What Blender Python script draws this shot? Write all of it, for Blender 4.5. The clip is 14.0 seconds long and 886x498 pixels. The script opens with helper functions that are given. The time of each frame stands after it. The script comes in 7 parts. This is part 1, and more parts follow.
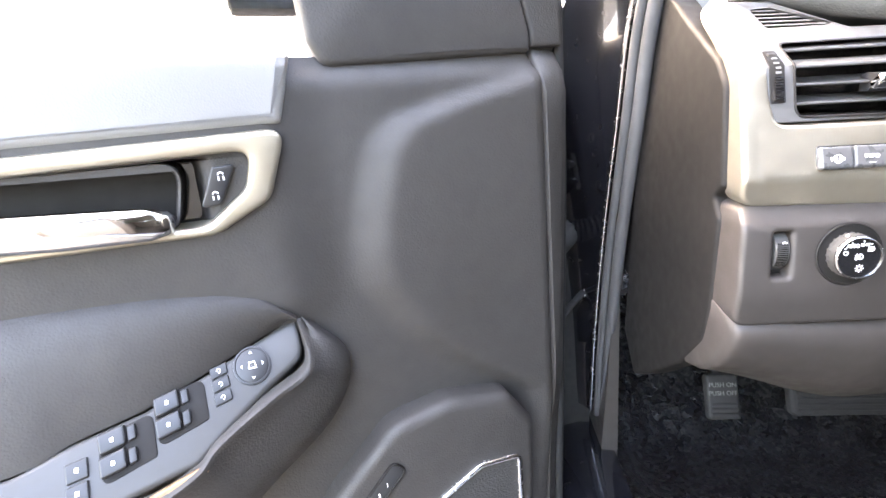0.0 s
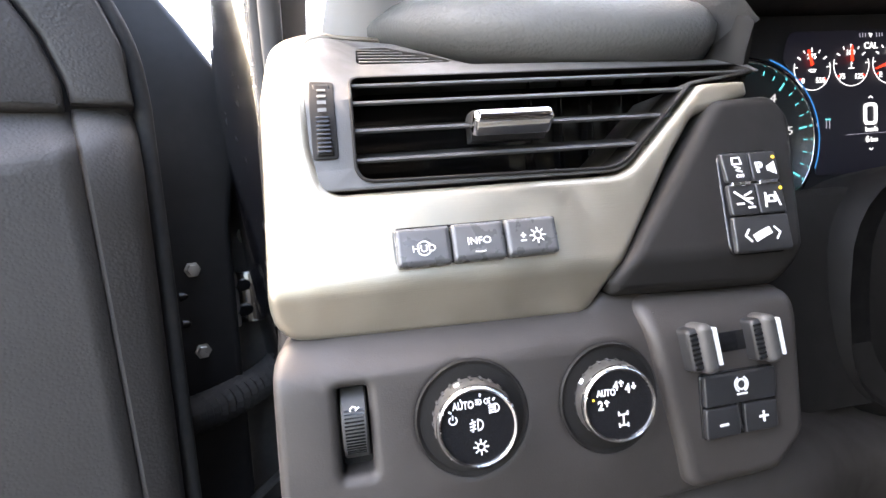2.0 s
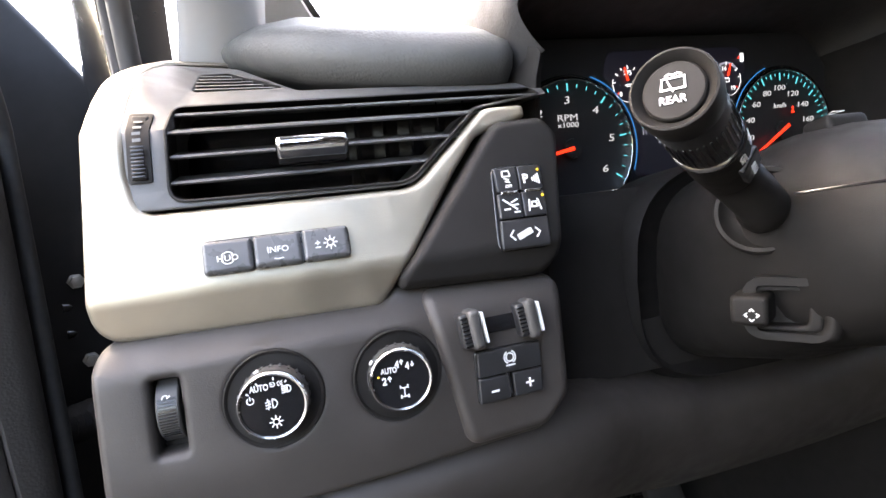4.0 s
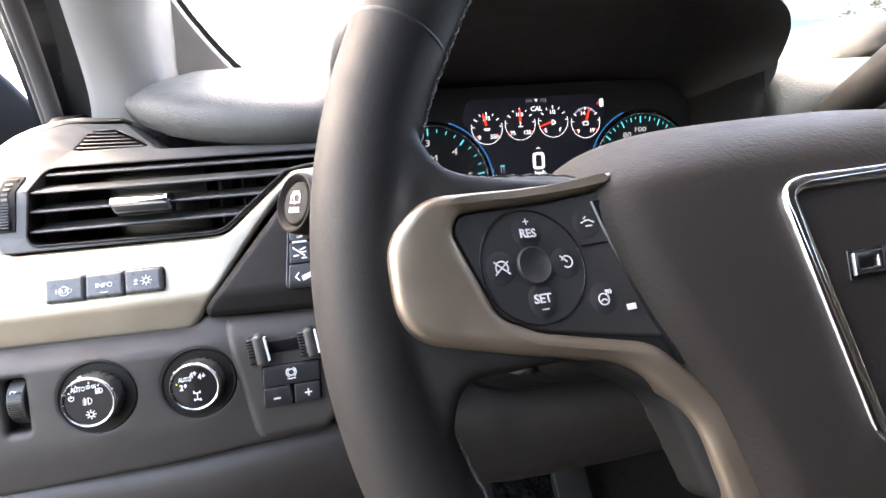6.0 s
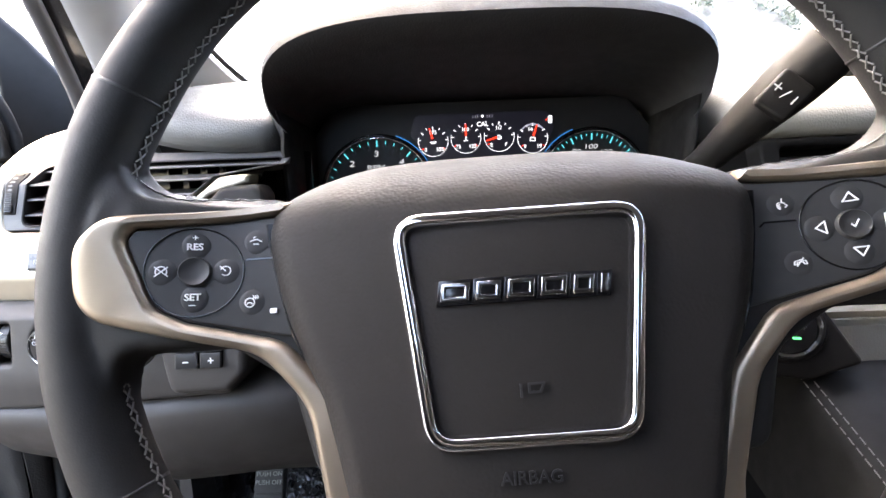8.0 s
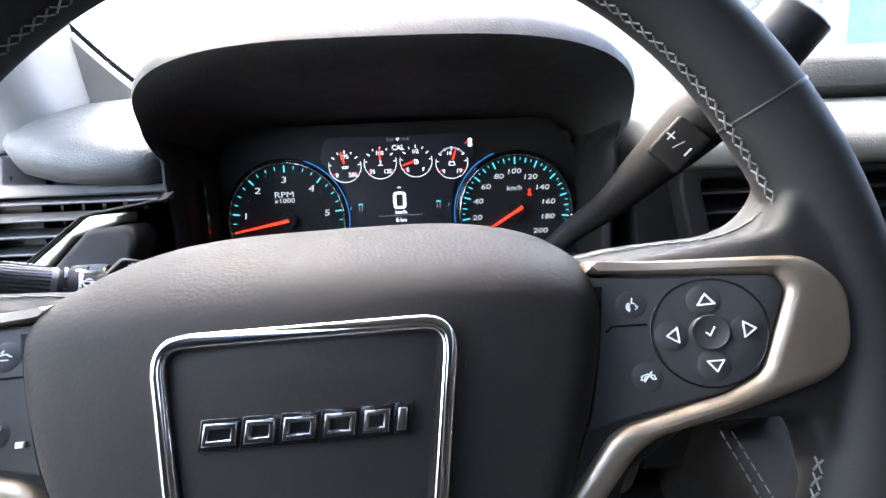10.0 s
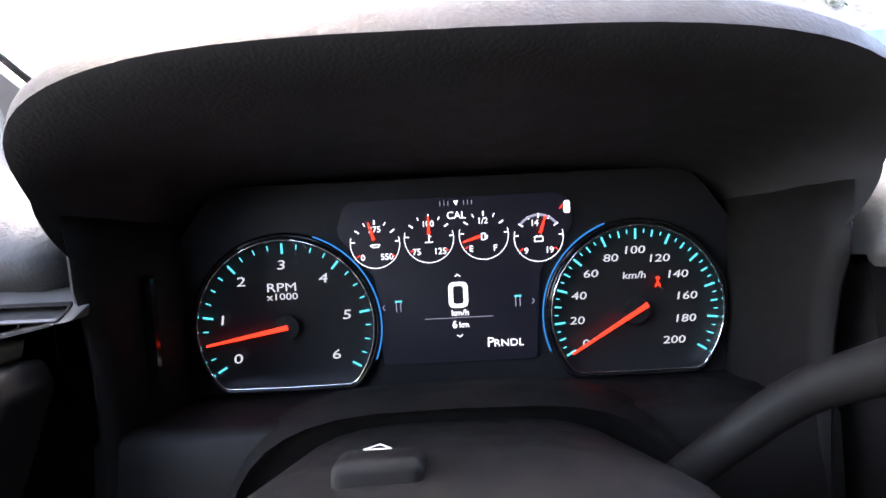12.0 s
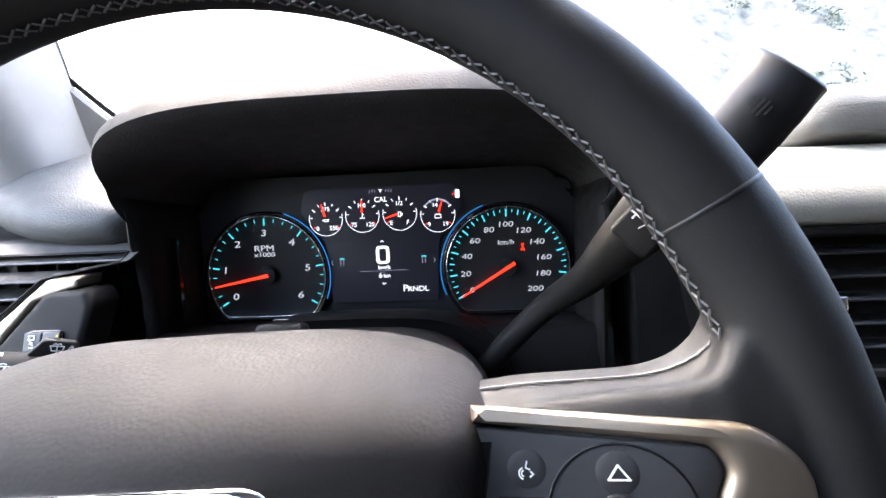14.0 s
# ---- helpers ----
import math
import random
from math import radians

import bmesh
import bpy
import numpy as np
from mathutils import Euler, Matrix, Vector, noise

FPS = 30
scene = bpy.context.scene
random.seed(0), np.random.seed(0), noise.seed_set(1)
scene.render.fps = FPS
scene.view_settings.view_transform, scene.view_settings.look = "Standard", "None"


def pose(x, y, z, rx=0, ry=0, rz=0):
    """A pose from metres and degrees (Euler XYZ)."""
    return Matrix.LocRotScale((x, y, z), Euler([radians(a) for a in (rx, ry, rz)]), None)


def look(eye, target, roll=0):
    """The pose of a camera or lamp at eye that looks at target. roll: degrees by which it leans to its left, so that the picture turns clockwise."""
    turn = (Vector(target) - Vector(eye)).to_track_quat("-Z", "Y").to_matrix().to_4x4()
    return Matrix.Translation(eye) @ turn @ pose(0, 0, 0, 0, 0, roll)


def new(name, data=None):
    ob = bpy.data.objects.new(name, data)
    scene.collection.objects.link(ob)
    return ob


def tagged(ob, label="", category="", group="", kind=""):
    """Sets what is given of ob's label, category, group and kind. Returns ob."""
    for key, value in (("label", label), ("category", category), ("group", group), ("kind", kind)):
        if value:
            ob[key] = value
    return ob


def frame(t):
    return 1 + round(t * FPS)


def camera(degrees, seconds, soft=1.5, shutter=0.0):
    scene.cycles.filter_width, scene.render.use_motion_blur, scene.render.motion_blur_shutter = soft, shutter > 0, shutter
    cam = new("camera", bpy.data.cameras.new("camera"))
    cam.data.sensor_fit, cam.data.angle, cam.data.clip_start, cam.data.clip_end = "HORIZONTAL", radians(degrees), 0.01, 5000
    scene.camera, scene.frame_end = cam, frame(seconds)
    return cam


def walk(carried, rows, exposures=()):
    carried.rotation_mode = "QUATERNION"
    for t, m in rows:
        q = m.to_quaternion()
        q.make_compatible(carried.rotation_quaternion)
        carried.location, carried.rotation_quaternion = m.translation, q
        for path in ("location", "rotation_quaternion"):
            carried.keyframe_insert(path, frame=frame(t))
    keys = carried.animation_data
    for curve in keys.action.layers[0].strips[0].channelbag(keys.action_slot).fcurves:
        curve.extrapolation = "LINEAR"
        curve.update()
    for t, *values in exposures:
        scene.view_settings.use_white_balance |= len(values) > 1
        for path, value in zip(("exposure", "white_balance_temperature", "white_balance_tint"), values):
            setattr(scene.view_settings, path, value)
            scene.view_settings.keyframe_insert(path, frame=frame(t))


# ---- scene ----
cam = camera(82.4, 14.0)
PATH = [
    (0, (-0.621, -0.504, 1.182), (-0.764, 1.406, 0.609), -3.4),
    (0.5, (-0.534, -0.479, 1.211), (-0.524, 1.492, 0.874), -3.8),
    (1, (-0.46, -0.411, 1.18), (-0.316, 1.575, 0.995), -3.8),
    (1.5, (-0.412, -0.364, 1.154), (-0.173, 1.615, 0.998), -4.2),
    (2, (-0.398, -0.333, 1.141), (-0.065, 1.633, 0.981), -4.6),
    (2.5, (-0.388, -0.323, 1.14), (0.019, 1.627, 0.97), -4.9),
    (3, (-0.382, -0.338, 1.142), (0.072, 1.601, 0.962), -5.2),
    (3.5, (-0.36, -0.371, 1.143), (0.109, 1.564, 0.958), -5.6),
    (4, (-0.337, -0.387, 1.142), (0.179, 1.535, 0.945), -6.4),
    (4.2, (-0.327, -0.396, 1.148), (0.21, 1.519, 0.944), -6.5),
    (6.3, (-0.179, -0.495, 1.169), (0.109, 1.469, 0.928), -4.3),
    (6.5, (-0.165, -0.5, 1.169), (0.023, 1.477, 0.936), -3.5),
    (7, (-0.124, -0.516, 1.163), (-0.092, 1.472, 0.943), -2.5),
    (7.5, (-0.082, -0.524, 1.163), (-0.114, 1.464, 0.941), -2.1),
    (8, (-0.039, -0.542, 1.172), (-0.063, 1.444, 0.938), -2.2),
    (8.3, (-0.02, -0.54, 1.173), (-0.043, 1.445, 0.937), -2.2),
    (8.5, (-0.008, -0.537, 1.17), (-0.009, 1.449, 0.929), -2.2),
    (8.7, (0.0, -0.531, 1.166), (0.026, 1.453, 0.916), -2.1),
    (10.8, (0.036, -0.438, 1.23), (0.089, 1.54, 0.939), -2.8),
    (11, (0.022, -0.409, 1.229), (0.104, 1.573, 0.978), -3.0),
    (11.5, (-0.005, -0.354, 1.243), (0.059, 1.635, 1.042), -3.0),
    (12, (-0.011, -0.322, 1.244), (0.005, 1.671, 1.078), -2.7),
    (12.5, (-0.011, -0.319, 1.242), (-0.056, 1.675, 1.083), -2.1),
    (13, (-0.007, -0.319, 1.241), (-0.096, 1.672, 1.077), -1.8),
    (13.5, (0.006, -0.397, 1.256), (-0.127, 1.59, 1.055), -1.85),
    (14, (0.091, -0.462, 1.236), (-0.058, 1.522, 1.040), -2.65),
]
EXPOSURES = [(0, 5.5, 8250, 15), (0.5, 5.4, 8250, 15), (1, 5.15, 8150, 15), (1.5, 4.9, 8100, 15), (2, 4.73, 8050, 14), (3, 4.46, 7950, 14), (4.2, 4.44, 7950, 14), (6.5, 4.44, 7800, 14), (8.5, 4.68, 7450, 13), (11, 4.56, 6450, 8), (12, 4.58, 7000, 17), (13, 4.58, 7000, 18), (13.5, 4.58, 7000, 13), (14, 4.38, 6800, 12)]
walk(cam, [(t, look(eye, target, roll)) for t, eye, target, roll in PATH], EXPOSURES)

# ---- world, sun and exposure ----
world = bpy.data.worlds.new("overcast_sky")
scene.world = world
world.use_nodes = True
wn = world.node_tree
sky = wn.nodes.new("ShaderNodeTexSky")
sky.sky_type, sky.sun_disc = "NISHITA", False
sky.sun_elevation, sky.sun_rotation = radians(52), radians(-55)
sky.air_density, sky.dust_density = 1.0, 3.0
wn.links.new(sky.outputs[0], wn.nodes["Background"].inputs[0])
wn.nodes["Background"].inputs[1].default_value = 0.15
sun_data = bpy.data.lights.new("sun", "SUN")
sun_data.energy, sun_data.angle, sun_data.color = 0.12, radians(35), (1.0, 0.99, 0.97)
sun = new("sun", sun_data)
sun.matrix_world = look((-10, 7, 16), (0, 0, 1))

# ---- materials ----


def mat(name, base, rough=0.5, metal=0.0, grain=0.0, grain_size=0.0006, vary=0.0, vary_size=0.05, coat=0.0,
        spread=0.08, brushed=False, cells=False, spec=0.5):
    """A surface with fine relief (grain) and slow change of tone and gloss (vary)."""
    m = bpy.data.materials.new(name)
    m.use_nodes = True
    nt = m.node_tree
    b = nt.nodes["Principled BSDF"]
    b.inputs["Base Color"].default_value = (*base, 1)
    b.inputs["Roughness"].default_value = rough
    b.inputs["Metallic"].default_value = metal
    b.inputs["Coat Weight"].default_value = coat
    b.inputs["Coat Roughness"].default_value = 0.05
    b.inputs["Specular IOR Level"].default_value = spec
    co = nt.nodes.new("ShaderNodeTexCoord")
    if vary:
        n = nt.nodes.new("ShaderNodeTexNoise")
        n.inputs["Scale"].default_value, n.inputs["Detail"].default_value = 1 / vary_size, 6
        nt.links.new(co.outputs["Object"], n.inputs["Vector"])
        ramp = nt.nodes.new("ShaderNodeMapRange")
        ramp.inputs["From Min"].default_value, ramp.inputs["From Max"].default_value = 0.3, 0.7
        ramp.inputs["To Min"].default_value, ramp.inputs["To Max"].default_value = 1 - vary, 1 + vary
        nt.links.new(n.outputs["Fac"], ramp.inputs["Value"])
        mul = nt.nodes.new("ShaderNodeVectorMath")
        mul.operation = "SCALE"
        mul.inputs[0].default_value = base
        nt.links.new(ramp.outputs[0], mul.inputs["Scale"])
        nt.links.new(mul.outputs[0], b.inputs["Base Color"])
        r2 = nt.nodes.new("ShaderNodeMapRange")
        r2.inputs["From Min"].default_value, r2.inputs["From Max"].default_value = 0.3, 0.7
        r2.inputs["To Min"].default_value, r2.inputs["To Max"].default_value = max(0.02, rough - spread), min(1, rough + spread)
        n2 = nt.nodes.new("ShaderNodeTexNoise")
        n2.inputs["Scale"].default_value, n2.inputs["Detail"].default_value = 3.7 / vary_size, 4
        nt.links.new(co.outputs["Object"], n2.inputs["Vector"])
        nt.links.new(n2.outputs["Fac"], r2.inputs["Value"])
        nt.links.new(r2.outputs[0], b.inputs["Roughness"])
    if grain:
        if cells:
            g = nt.nodes.new("ShaderNodeTexVoronoi")
            g.feature = "SMOOTH_F1"
            out = g.outputs["Distance"]
        else:
            g = nt.nodes.new("ShaderNodeTexNoise")
            g.inputs["Detail"].default_value = 3
            out = g.outputs["Fac"]
        g.inputs["Scale"].default_value = 1 / grain_size
        src = co.outputs["Object"]
        if brushed:
            mp = nt.nodes.new("ShaderNodeMapping")
            mp.inputs["Scale"].default_value = (0.02, 1, 1)
            nt.links.new(src, mp.inputs[0])
            src = mp.outputs[0]
        nt.links.new(src, g.inputs["Vector"])
        bump = nt.nodes.new("ShaderNodeBump")
        bump.inputs["Strength"].default_value = grain
        bump.inputs["Distance"].default_value = grain_size * 0.5
        nt.links.new(out, bump.inputs["Height"])
        nt.links.new(bump.outputs[0], b.inputs["Normal"])
    return m


LIT = 0.115      # lamps and screens against the bright day outside


def glow(name, colour, strength):
    m = bpy.data.materials.new(name)
    m.use_nodes = True
    b = m.node_tree.nodes["Principled BSDF"]
    b.inputs["Base Color"].default_value = (0.01, 0.01, 0.01, 1)
    b.inputs["Emission Color"].default_value = (*colour, 1)
    b.inputs["Emission Strength"].default_value = strength * LIT
    return m


def glass_mat(name, tint, rough=0.0):
    m = bpy.data.materials.new(name)
    m.use_nodes = True
    b = m.node_tree.nodes["Principled BSDF"]
    b.inputs["Base Color"].default_value = (*tint, 1)
    b.inputs["Roughness"].default_value = rough
    b.inputs["Transmission Weight"].default_value = 1
    b.inputs["IOR"].default_value = 1.02
    return m


LEATHER = mat("black_leather", (0.0208, 0.0180, 0.0164), 0.64, grain=0.26, grain_size=0.0015, vary=0.06, vary_size=0.03, cells=True, spec=0.2, spread=0.03)
LEATHER_FINE = mat("smooth_black_leather", (0.0185, 0.0173, 0.0164), 0.60, grain=0.12, grain_size=0.0009, vary=0.10, vary_size=0.03, cells=True, spec=0.3, spread=0.04)
HOODSKIN = mat("hood_vinyl", (0.040, 0.039, 0.039), 0.62, grain=0.22, grain_size=0.0016, vary=0.12, vary_size=0.05, cells=True, spec=0.2)
DASH = mat("charcoal_dash_plastic", (0.0345, 0.0295, 0.0265), 0.55, grain=0.25, grain_size=0.0007, vary=0.10, vary_size=0.06)
DASHSOFT = mat("grained_dash_skin", (0.088, 0.087, 0.083), 0.6, grain=0.4, grain_size=0.0016, vary=0.10, vary_size=0.05, cells=True)
BEZEL = mat("grey_vent_bezel_plastic", (0.085, 0.082, 0.079), 0.5, grain=0.25, grain_size=0.0007, vary=0.08, vary_size=0.05)
DASHDARK = mat("black_dash_plastic", (0.0125, 0.0113, 0.0105), 0.62, grain=0.2, grain_size=0.0006, vary=0.12, vary_size=0.05, spec=0.2)
DASHLIGHT = mat("light_greige_dash_skin", (0.31, 0.295, 0.255), 0.6, grain=0.35, grain_size=0.0016, vary=0.06, vary_size=0.08, cells=True)
DOORTRIM = mat("dark_door_trim_plastic", (0.030, 0.0270, 0.0250), 0.60, grain=0.32, grain_size=0.0018, vary=0.08, vary_size=0.08, cells=True)
DOORPAD = mat("grey_door_pad_vinyl", (0.19, 0.185, 0.178), 0.55, grain=0.3, grain_size=0.0014, vary=0.05, vary_size=0.08, cells=True)
PILLAR = mat("light_grey_pillar_trim", (0.34, 0.33, 0.32), 0.7, grain=0.3, grain_size=0.0009, vary=0.06, vary_size=0.05)
SILVER = mat("champagne_metal_trim", (0.402, 0.360, 0.288), 0.42, metal=0.85, grain=0.25, grain_size=0.0004, vary=0.05, vary_size=0.04, brushed=True)
CHROME = mat("chrome", (0.86, 0.87, 0.88), 0.06, metal=1.0, vary=0.02, vary_size=0.02, spread=0.03)
SATIN = mat("satin_chrome", (0.70, 0.70, 0.70), 0.22, metal=1.0, vary=0.04, vary_size=0.02)
SATINDARK = mat("satin_dark_paint", (0.040, 0.039, 0.038), 0.46, metal=0.0, grain=0.08, grain_size=0.0006, vary=0.06, vary_size=0.03)
GREYBUTTON = mat("satin_grey_button_plastic", (0.075, 0.075, 0.077), 0.30, grain=0.1, grain_size=0.0005, vary=0.10, vary_size=0.02)
POD_SKIN = mat("soft_charcoal_switch_skin", (0.030, 0.0295, 0.029), 0.52, grain=0.1, grain_size=0.0005, vary=0.10, vary_size=0.02, spec=0.4)
BUTTON = mat("black_button_plastic", (0.020, 0.020, 0.021), 0.38, grain=0.1, grain_size=0.0005, vary=0.15, vary_size=0.02)
GLOSS = mat("gloss_black_plastic", (0.010, 0.010, 0.011), 0.14, vary=0.10, vary_size=0.02, spread=0.04)
RUBBER = mat("black_rubber", (0.013, 0.013, 0.0132), 0.75, grain=0.3, grain_size=0.001, vary=0.2, vary_size=0.03)
SEAL = mat("grey_rubber_seal", (0.075, 0.073, 0.075), 0.5, grain=0.2, grain_size=0.0008, vary=0.15, vary_size=0.04)
PAINT = mat("blue_black_car_paint", (0.007, 0.0072, 0.009), 0.22, vary=0.2, vary_size=0.06, coat=1.0, spread=0.06)
INK = mat("white_print", (0.80, 0.80, 0.78), 0.6, vary=0.05, vary_size=0.01)
INKDIM = mat("raised_black_lettering", (0.021, 0.020, 0.020), 0.45, vary=0.1, vary_size=0.01)
PALEGREY = mat("pale_grey_print", (0.16, 0.16, 0.155), 0.6, vary=0.05, vary_size=0.01)
KNOBSKIN = mat("grey_knob_rubber", (0.050, 0.048, 0.046), 0.5, grain=0.15, grain_size=0.0005, vary=0.12, vary_size=0.02)
VENTGREY = mat("dark_grey_vent_plastic", (0.045, 0.044, 0.043), 0.45, grain=0.15, grain_size=0.0006, vary=0.1, vary_size=0.04)
BLACKSHELL = mat("matte_black_door_shell", (0.0085, 0.0085, 0.009), 0.5, grain=0.1, grain_size=0.001, vary=0.2, vary_size=0.04, spec=0.35)
BADGEMETAL = mat("dark_satin_chrome", (0.36, 0.36, 0.37), 0.18, metal=1.0, vary=0.04, vary_size=0.02)
SPOKEMETAL = mat("warm_champagne_spoke_metal", (0.43, 0.352, 0.268), 0.40, metal=0.85, grain=0.2, grain_size=0.0004, vary=0.05, vary_size=0.04, brushed=True)
# Darker copy of black_dash_plastic; shade on column and console put into its colour.
DARKENEDPLASTIC = mat("darkened_black_plastic", (0.0082, 0.0074, 0.0069), 0.62, grain=0.2, grain_size=0.0006, vary=0.12, vary_size=0.05, spec=0.2)
AMBER = glow("amber_indicator", (1.0, 0.65, 0.05), 1.2)
FACE = mat("black_gauge_face", (0.022, 0.0215, 0.023), 0.42, vary=0.10, vary_size=0.03, spread=0.05, spec=0.25)
G_WHITE = glow("lit_white_numerals", (0.72, 0.80, 0.95), 0.9)
G_DIM = glow("dim_white_numerals", (0.72, 0.80, 0.95), 0.38)
G_TEAL = glow("lit_teal_ticks", (0.07, 0.72, 0.88), 0.55)
G_RED = glow("lit_red_needle", (1.0, 0.035, 0.015), 1.2)
G_BLUE = glow("lit_blue_arc", (0.02, 0.25, 0.75), 0.45)
G_SCREEN = glow("dim_navy_display", (0.10, 0.10, 0.30), 0.014)
G_GREY = glow("lit_grey_arc", (0.35, 0.38, 0.55), 0.45)
G_GREEN = glow("lit_green_lamp", (0.05, 0.9, 0.25), 1.2)
STITCH = mat("pale_grey_thread", (0.16, 0.156, 0.148), 0.8, vary=0.15, vary_size=0.004)
WOOD = mat("brown_grained_trim", (0.22, 0.12, 0.055), 0.35, grain=0.2, grain_size=0.002, vary=0.35, vary_size=0.01, brushed=True)
MESH = mat("speaker_mesh", (0.05, 0.048, 0.046), 0.5, metal=0.3, grain=0.9, grain_size=0.002, vary=0.1, vary_size=0.02, cells=True)
FILM = mat("clear_floor_film_over_black_mat", (0.011, 0.011, 0.0112), 0.25, grain=0.9, grain_size=0.02, vary=0.5, vary_size=0.03, spread=0.15, spec=0.4)
STEEL = mat("zinc_plated_steel", (0.55, 0.55, 0.54), 0.35, metal=1.0, vary=0.15, vary_size=0.01)
GLASS = glass_mat("clear_glass", (0.97, 0.99, 0.985))
MIRROR = mat("mirror_glass", (0.9, 0.9, 0.9), 0.02, metal=1.0)
CONCRETE = mat("dark_asphalt_yard", (0.055, 0.054, 0.052), 0.85, grain=0.5, grain_size=0.02, vary=0.2, vary_size=0.8)
EARTH = mat("pale_dry_earth", (0.15, 0.142, 0.125), 0.9, grain=0.8, grain_size=0.08, vary=0.5, vary_size=0.5)
LEAF = mat("green_leaves", (0.10, 0.115, 0.085), 0.6, vary=0.35, vary_size=0.3)
HEADLINER = mat("grey_headliner_cloth", (0.26, 0.255, 0.245), 0.9, grain=0.3, grain_size=0.002, vary=0.05, vary_size=0.1)
WALLPAINT = mat("white_rendered_wall", (0.75, 0.74, 0.72), 0.85, grain=0.4, grain_size=0.01, vary=0.06, vary_size=0.7)
BLUEPAINT = mat("light_blue_tarpaulin", (0.12, 0.42, 0.55), 0.6, vary=0.15, vary_size=0.3)

# ---- building helpers ----
ROOT = {}


def frame_at(o, right, up):
    """Matrix whose x is right, y is up and z points at the viewer."""
    r, u = Vector(right).normalized(), Vector(up)
    n = r.cross(u).normalized()
    u = n.cross(r)
    return Matrix(((r.x, u.x, n.x, o[0]), (r.y, u.y, n.y, o[1]), (r.z, u.z, n.z, o[2]), (0, 0, 0, 1)))


def thing(name, m, label, category, group="", kind=""):
    ob = new(name)
    ob.empty_display_size = 0.02
    ob.matrix_basis = m
    ROOT[ob] = m.copy()
    return tagged(ob, label, category, group, kind)


def mesh_of(name, bm, material, smooth):
    bmesh.ops.recalc_face_normals(bm, faces=bm.faces)
    me = bpy.data.meshes.new(name)
    bm.to_mesh(me)
    bm.free()
    me.materials.append(material)
    if smooth:
        for p in me.polygons:
            p.use_smooth = True
        me.set_sharp_from_angle(angle=radians(smooth))
    return me


def part(name, bm, material, parent, label="", smooth=38):
    """Links bm, built in world places, as one mesh under a thing or a part."""
    m = ROOT[parent]
    bm.transform(m.inverted())
    ob = new(name, mesh_of(name, bm, material, smooth))
    ob.parent = parent
    ROOT[ob] = m
    return tagged(ob, label)


def solid(name, bm, material, label, category, group="", kind="", smooth=38, at=None):
    m = Matrix.Translation(at) if at else Matrix()
    bm.transform(m.inverted())
    ob = new(name, mesh_of(name, bm, material, smooth))
    ob.matrix_basis = m
    ROOT[ob] = m
    return tagged(ob, label, category, group, kind)


def rpoly(corners, seg=6):
    """Polygon with rounded corners (x, y, r), counter-clockwise."""
    pts, n = [], len(corners)
    for i in range(n):
        x, y, r = corners[i]
        p, a, b = Vector((x, y)), Vector(corners[i - 1][:2]), Vector(corners[(i + 1) % n][:2])
        da, db = (a - p), (b - p)
        la, lb = da.length, db.length
        da, db = da / la, db / lb
        half = da.angle(db) / 2
        if r <= 0 or half > radians(89):
            pts.append(p)
            continue
        cut = min(r / math.tan(half), la * 0.49, lb * 0.49)
        s, e = p + da * cut, p + db * cut
        for k in range(seg + 1):
            t = k / seg
            pts.append(s * (1 - t) ** 2 + p * 2 * t * (1 - t) + e * t * t)
    return pts


def circle(cx, cy, r, seg=40, ry=None):
    return [Vector((cx + r * math.cos(2 * math.pi * k / seg), cy + (ry or r) * math.sin(2 * math.pi * k / seg))) for k in range(seg)]


def rect(x0, y0, x1, y1, r=0.0, seg=4):
    return rpoly([(x0, y0, r), (x1, y0, r), (x1, y1, r), (x0, y1, r)], seg)


def inset(pts, d):
    """Moves a counter-clockwise loop inwards by d."""
    n, out = len(pts), []
    for i in range(n):
        e1, e2 = pts[i] - pts[i - 1], pts[(i + 1) % n] - pts[i]
        if e1.length < 1e-9 or e2.length < 1e-9:
            e1 = e2 = pts[(i + 1) % n] - pts[i - 2]
        n1, n2 = Vector((-e1.y, e1.x)).normalized(), Vector((-e2.y, e2.x)).normalized()
        v = n1 + n2
        v = v / max(0.5, v.dot(n1)) if v.length > 1e-6 else n1
        out.append(pts[i] + v * d)
    return out


def plate(outer, holes=(), t=0.003, bev=0.001, seg=3, back=False, base=0.0):
    """A plate in the xy plane whose front lies at z = base, with rounded front edges and thickness t; holes go through."""
    bm = bmesh.new()
    fronts, backs = [], []
    for i, loop in enumerate([outer, *holes]):
        sign = 1 if i == 0 else -1
        steps = [(0, -t), (0, -bev)] + [(bev * (1 - math.cos(k / seg * math.pi / 2)), -bev + bev * math.sin(k / seg * math.pi / 2)) for k in range(1, seg + 1)]
        if bev <= 0:
            steps = [(0, -t), (0, 0)]
        prev = None
        for d, w in steps:
            ring = [bm.verts.new((p.x, p.y, w + base)) for p in (inset(loop, d * sign) if d else loop)]
            if prev:
                for k in range(len(ring)):
                    j = (k + 1) % len(ring)
                    bm.faces.new((prev[k], prev[j], ring[j], ring[k]))
            else:
                backs += [(ring[k], ring[(k + 1) % len(ring)]) for k in range(len(ring))]
            prev = ring
        fronts += [(prev[k], prev[(k + 1) % len(prev)]) for k in range(len(prev))]
    for on, pairs in ((True, fronts), (back, backs)):
        if on:
            edges = [bm.edges.get(p) or bm.edges.new(p) for p in pairs]
            bmesh.ops.triangle_fill(bm, use_beauty=True, edges=edges, normal=(0, 0, 1))
    return bm


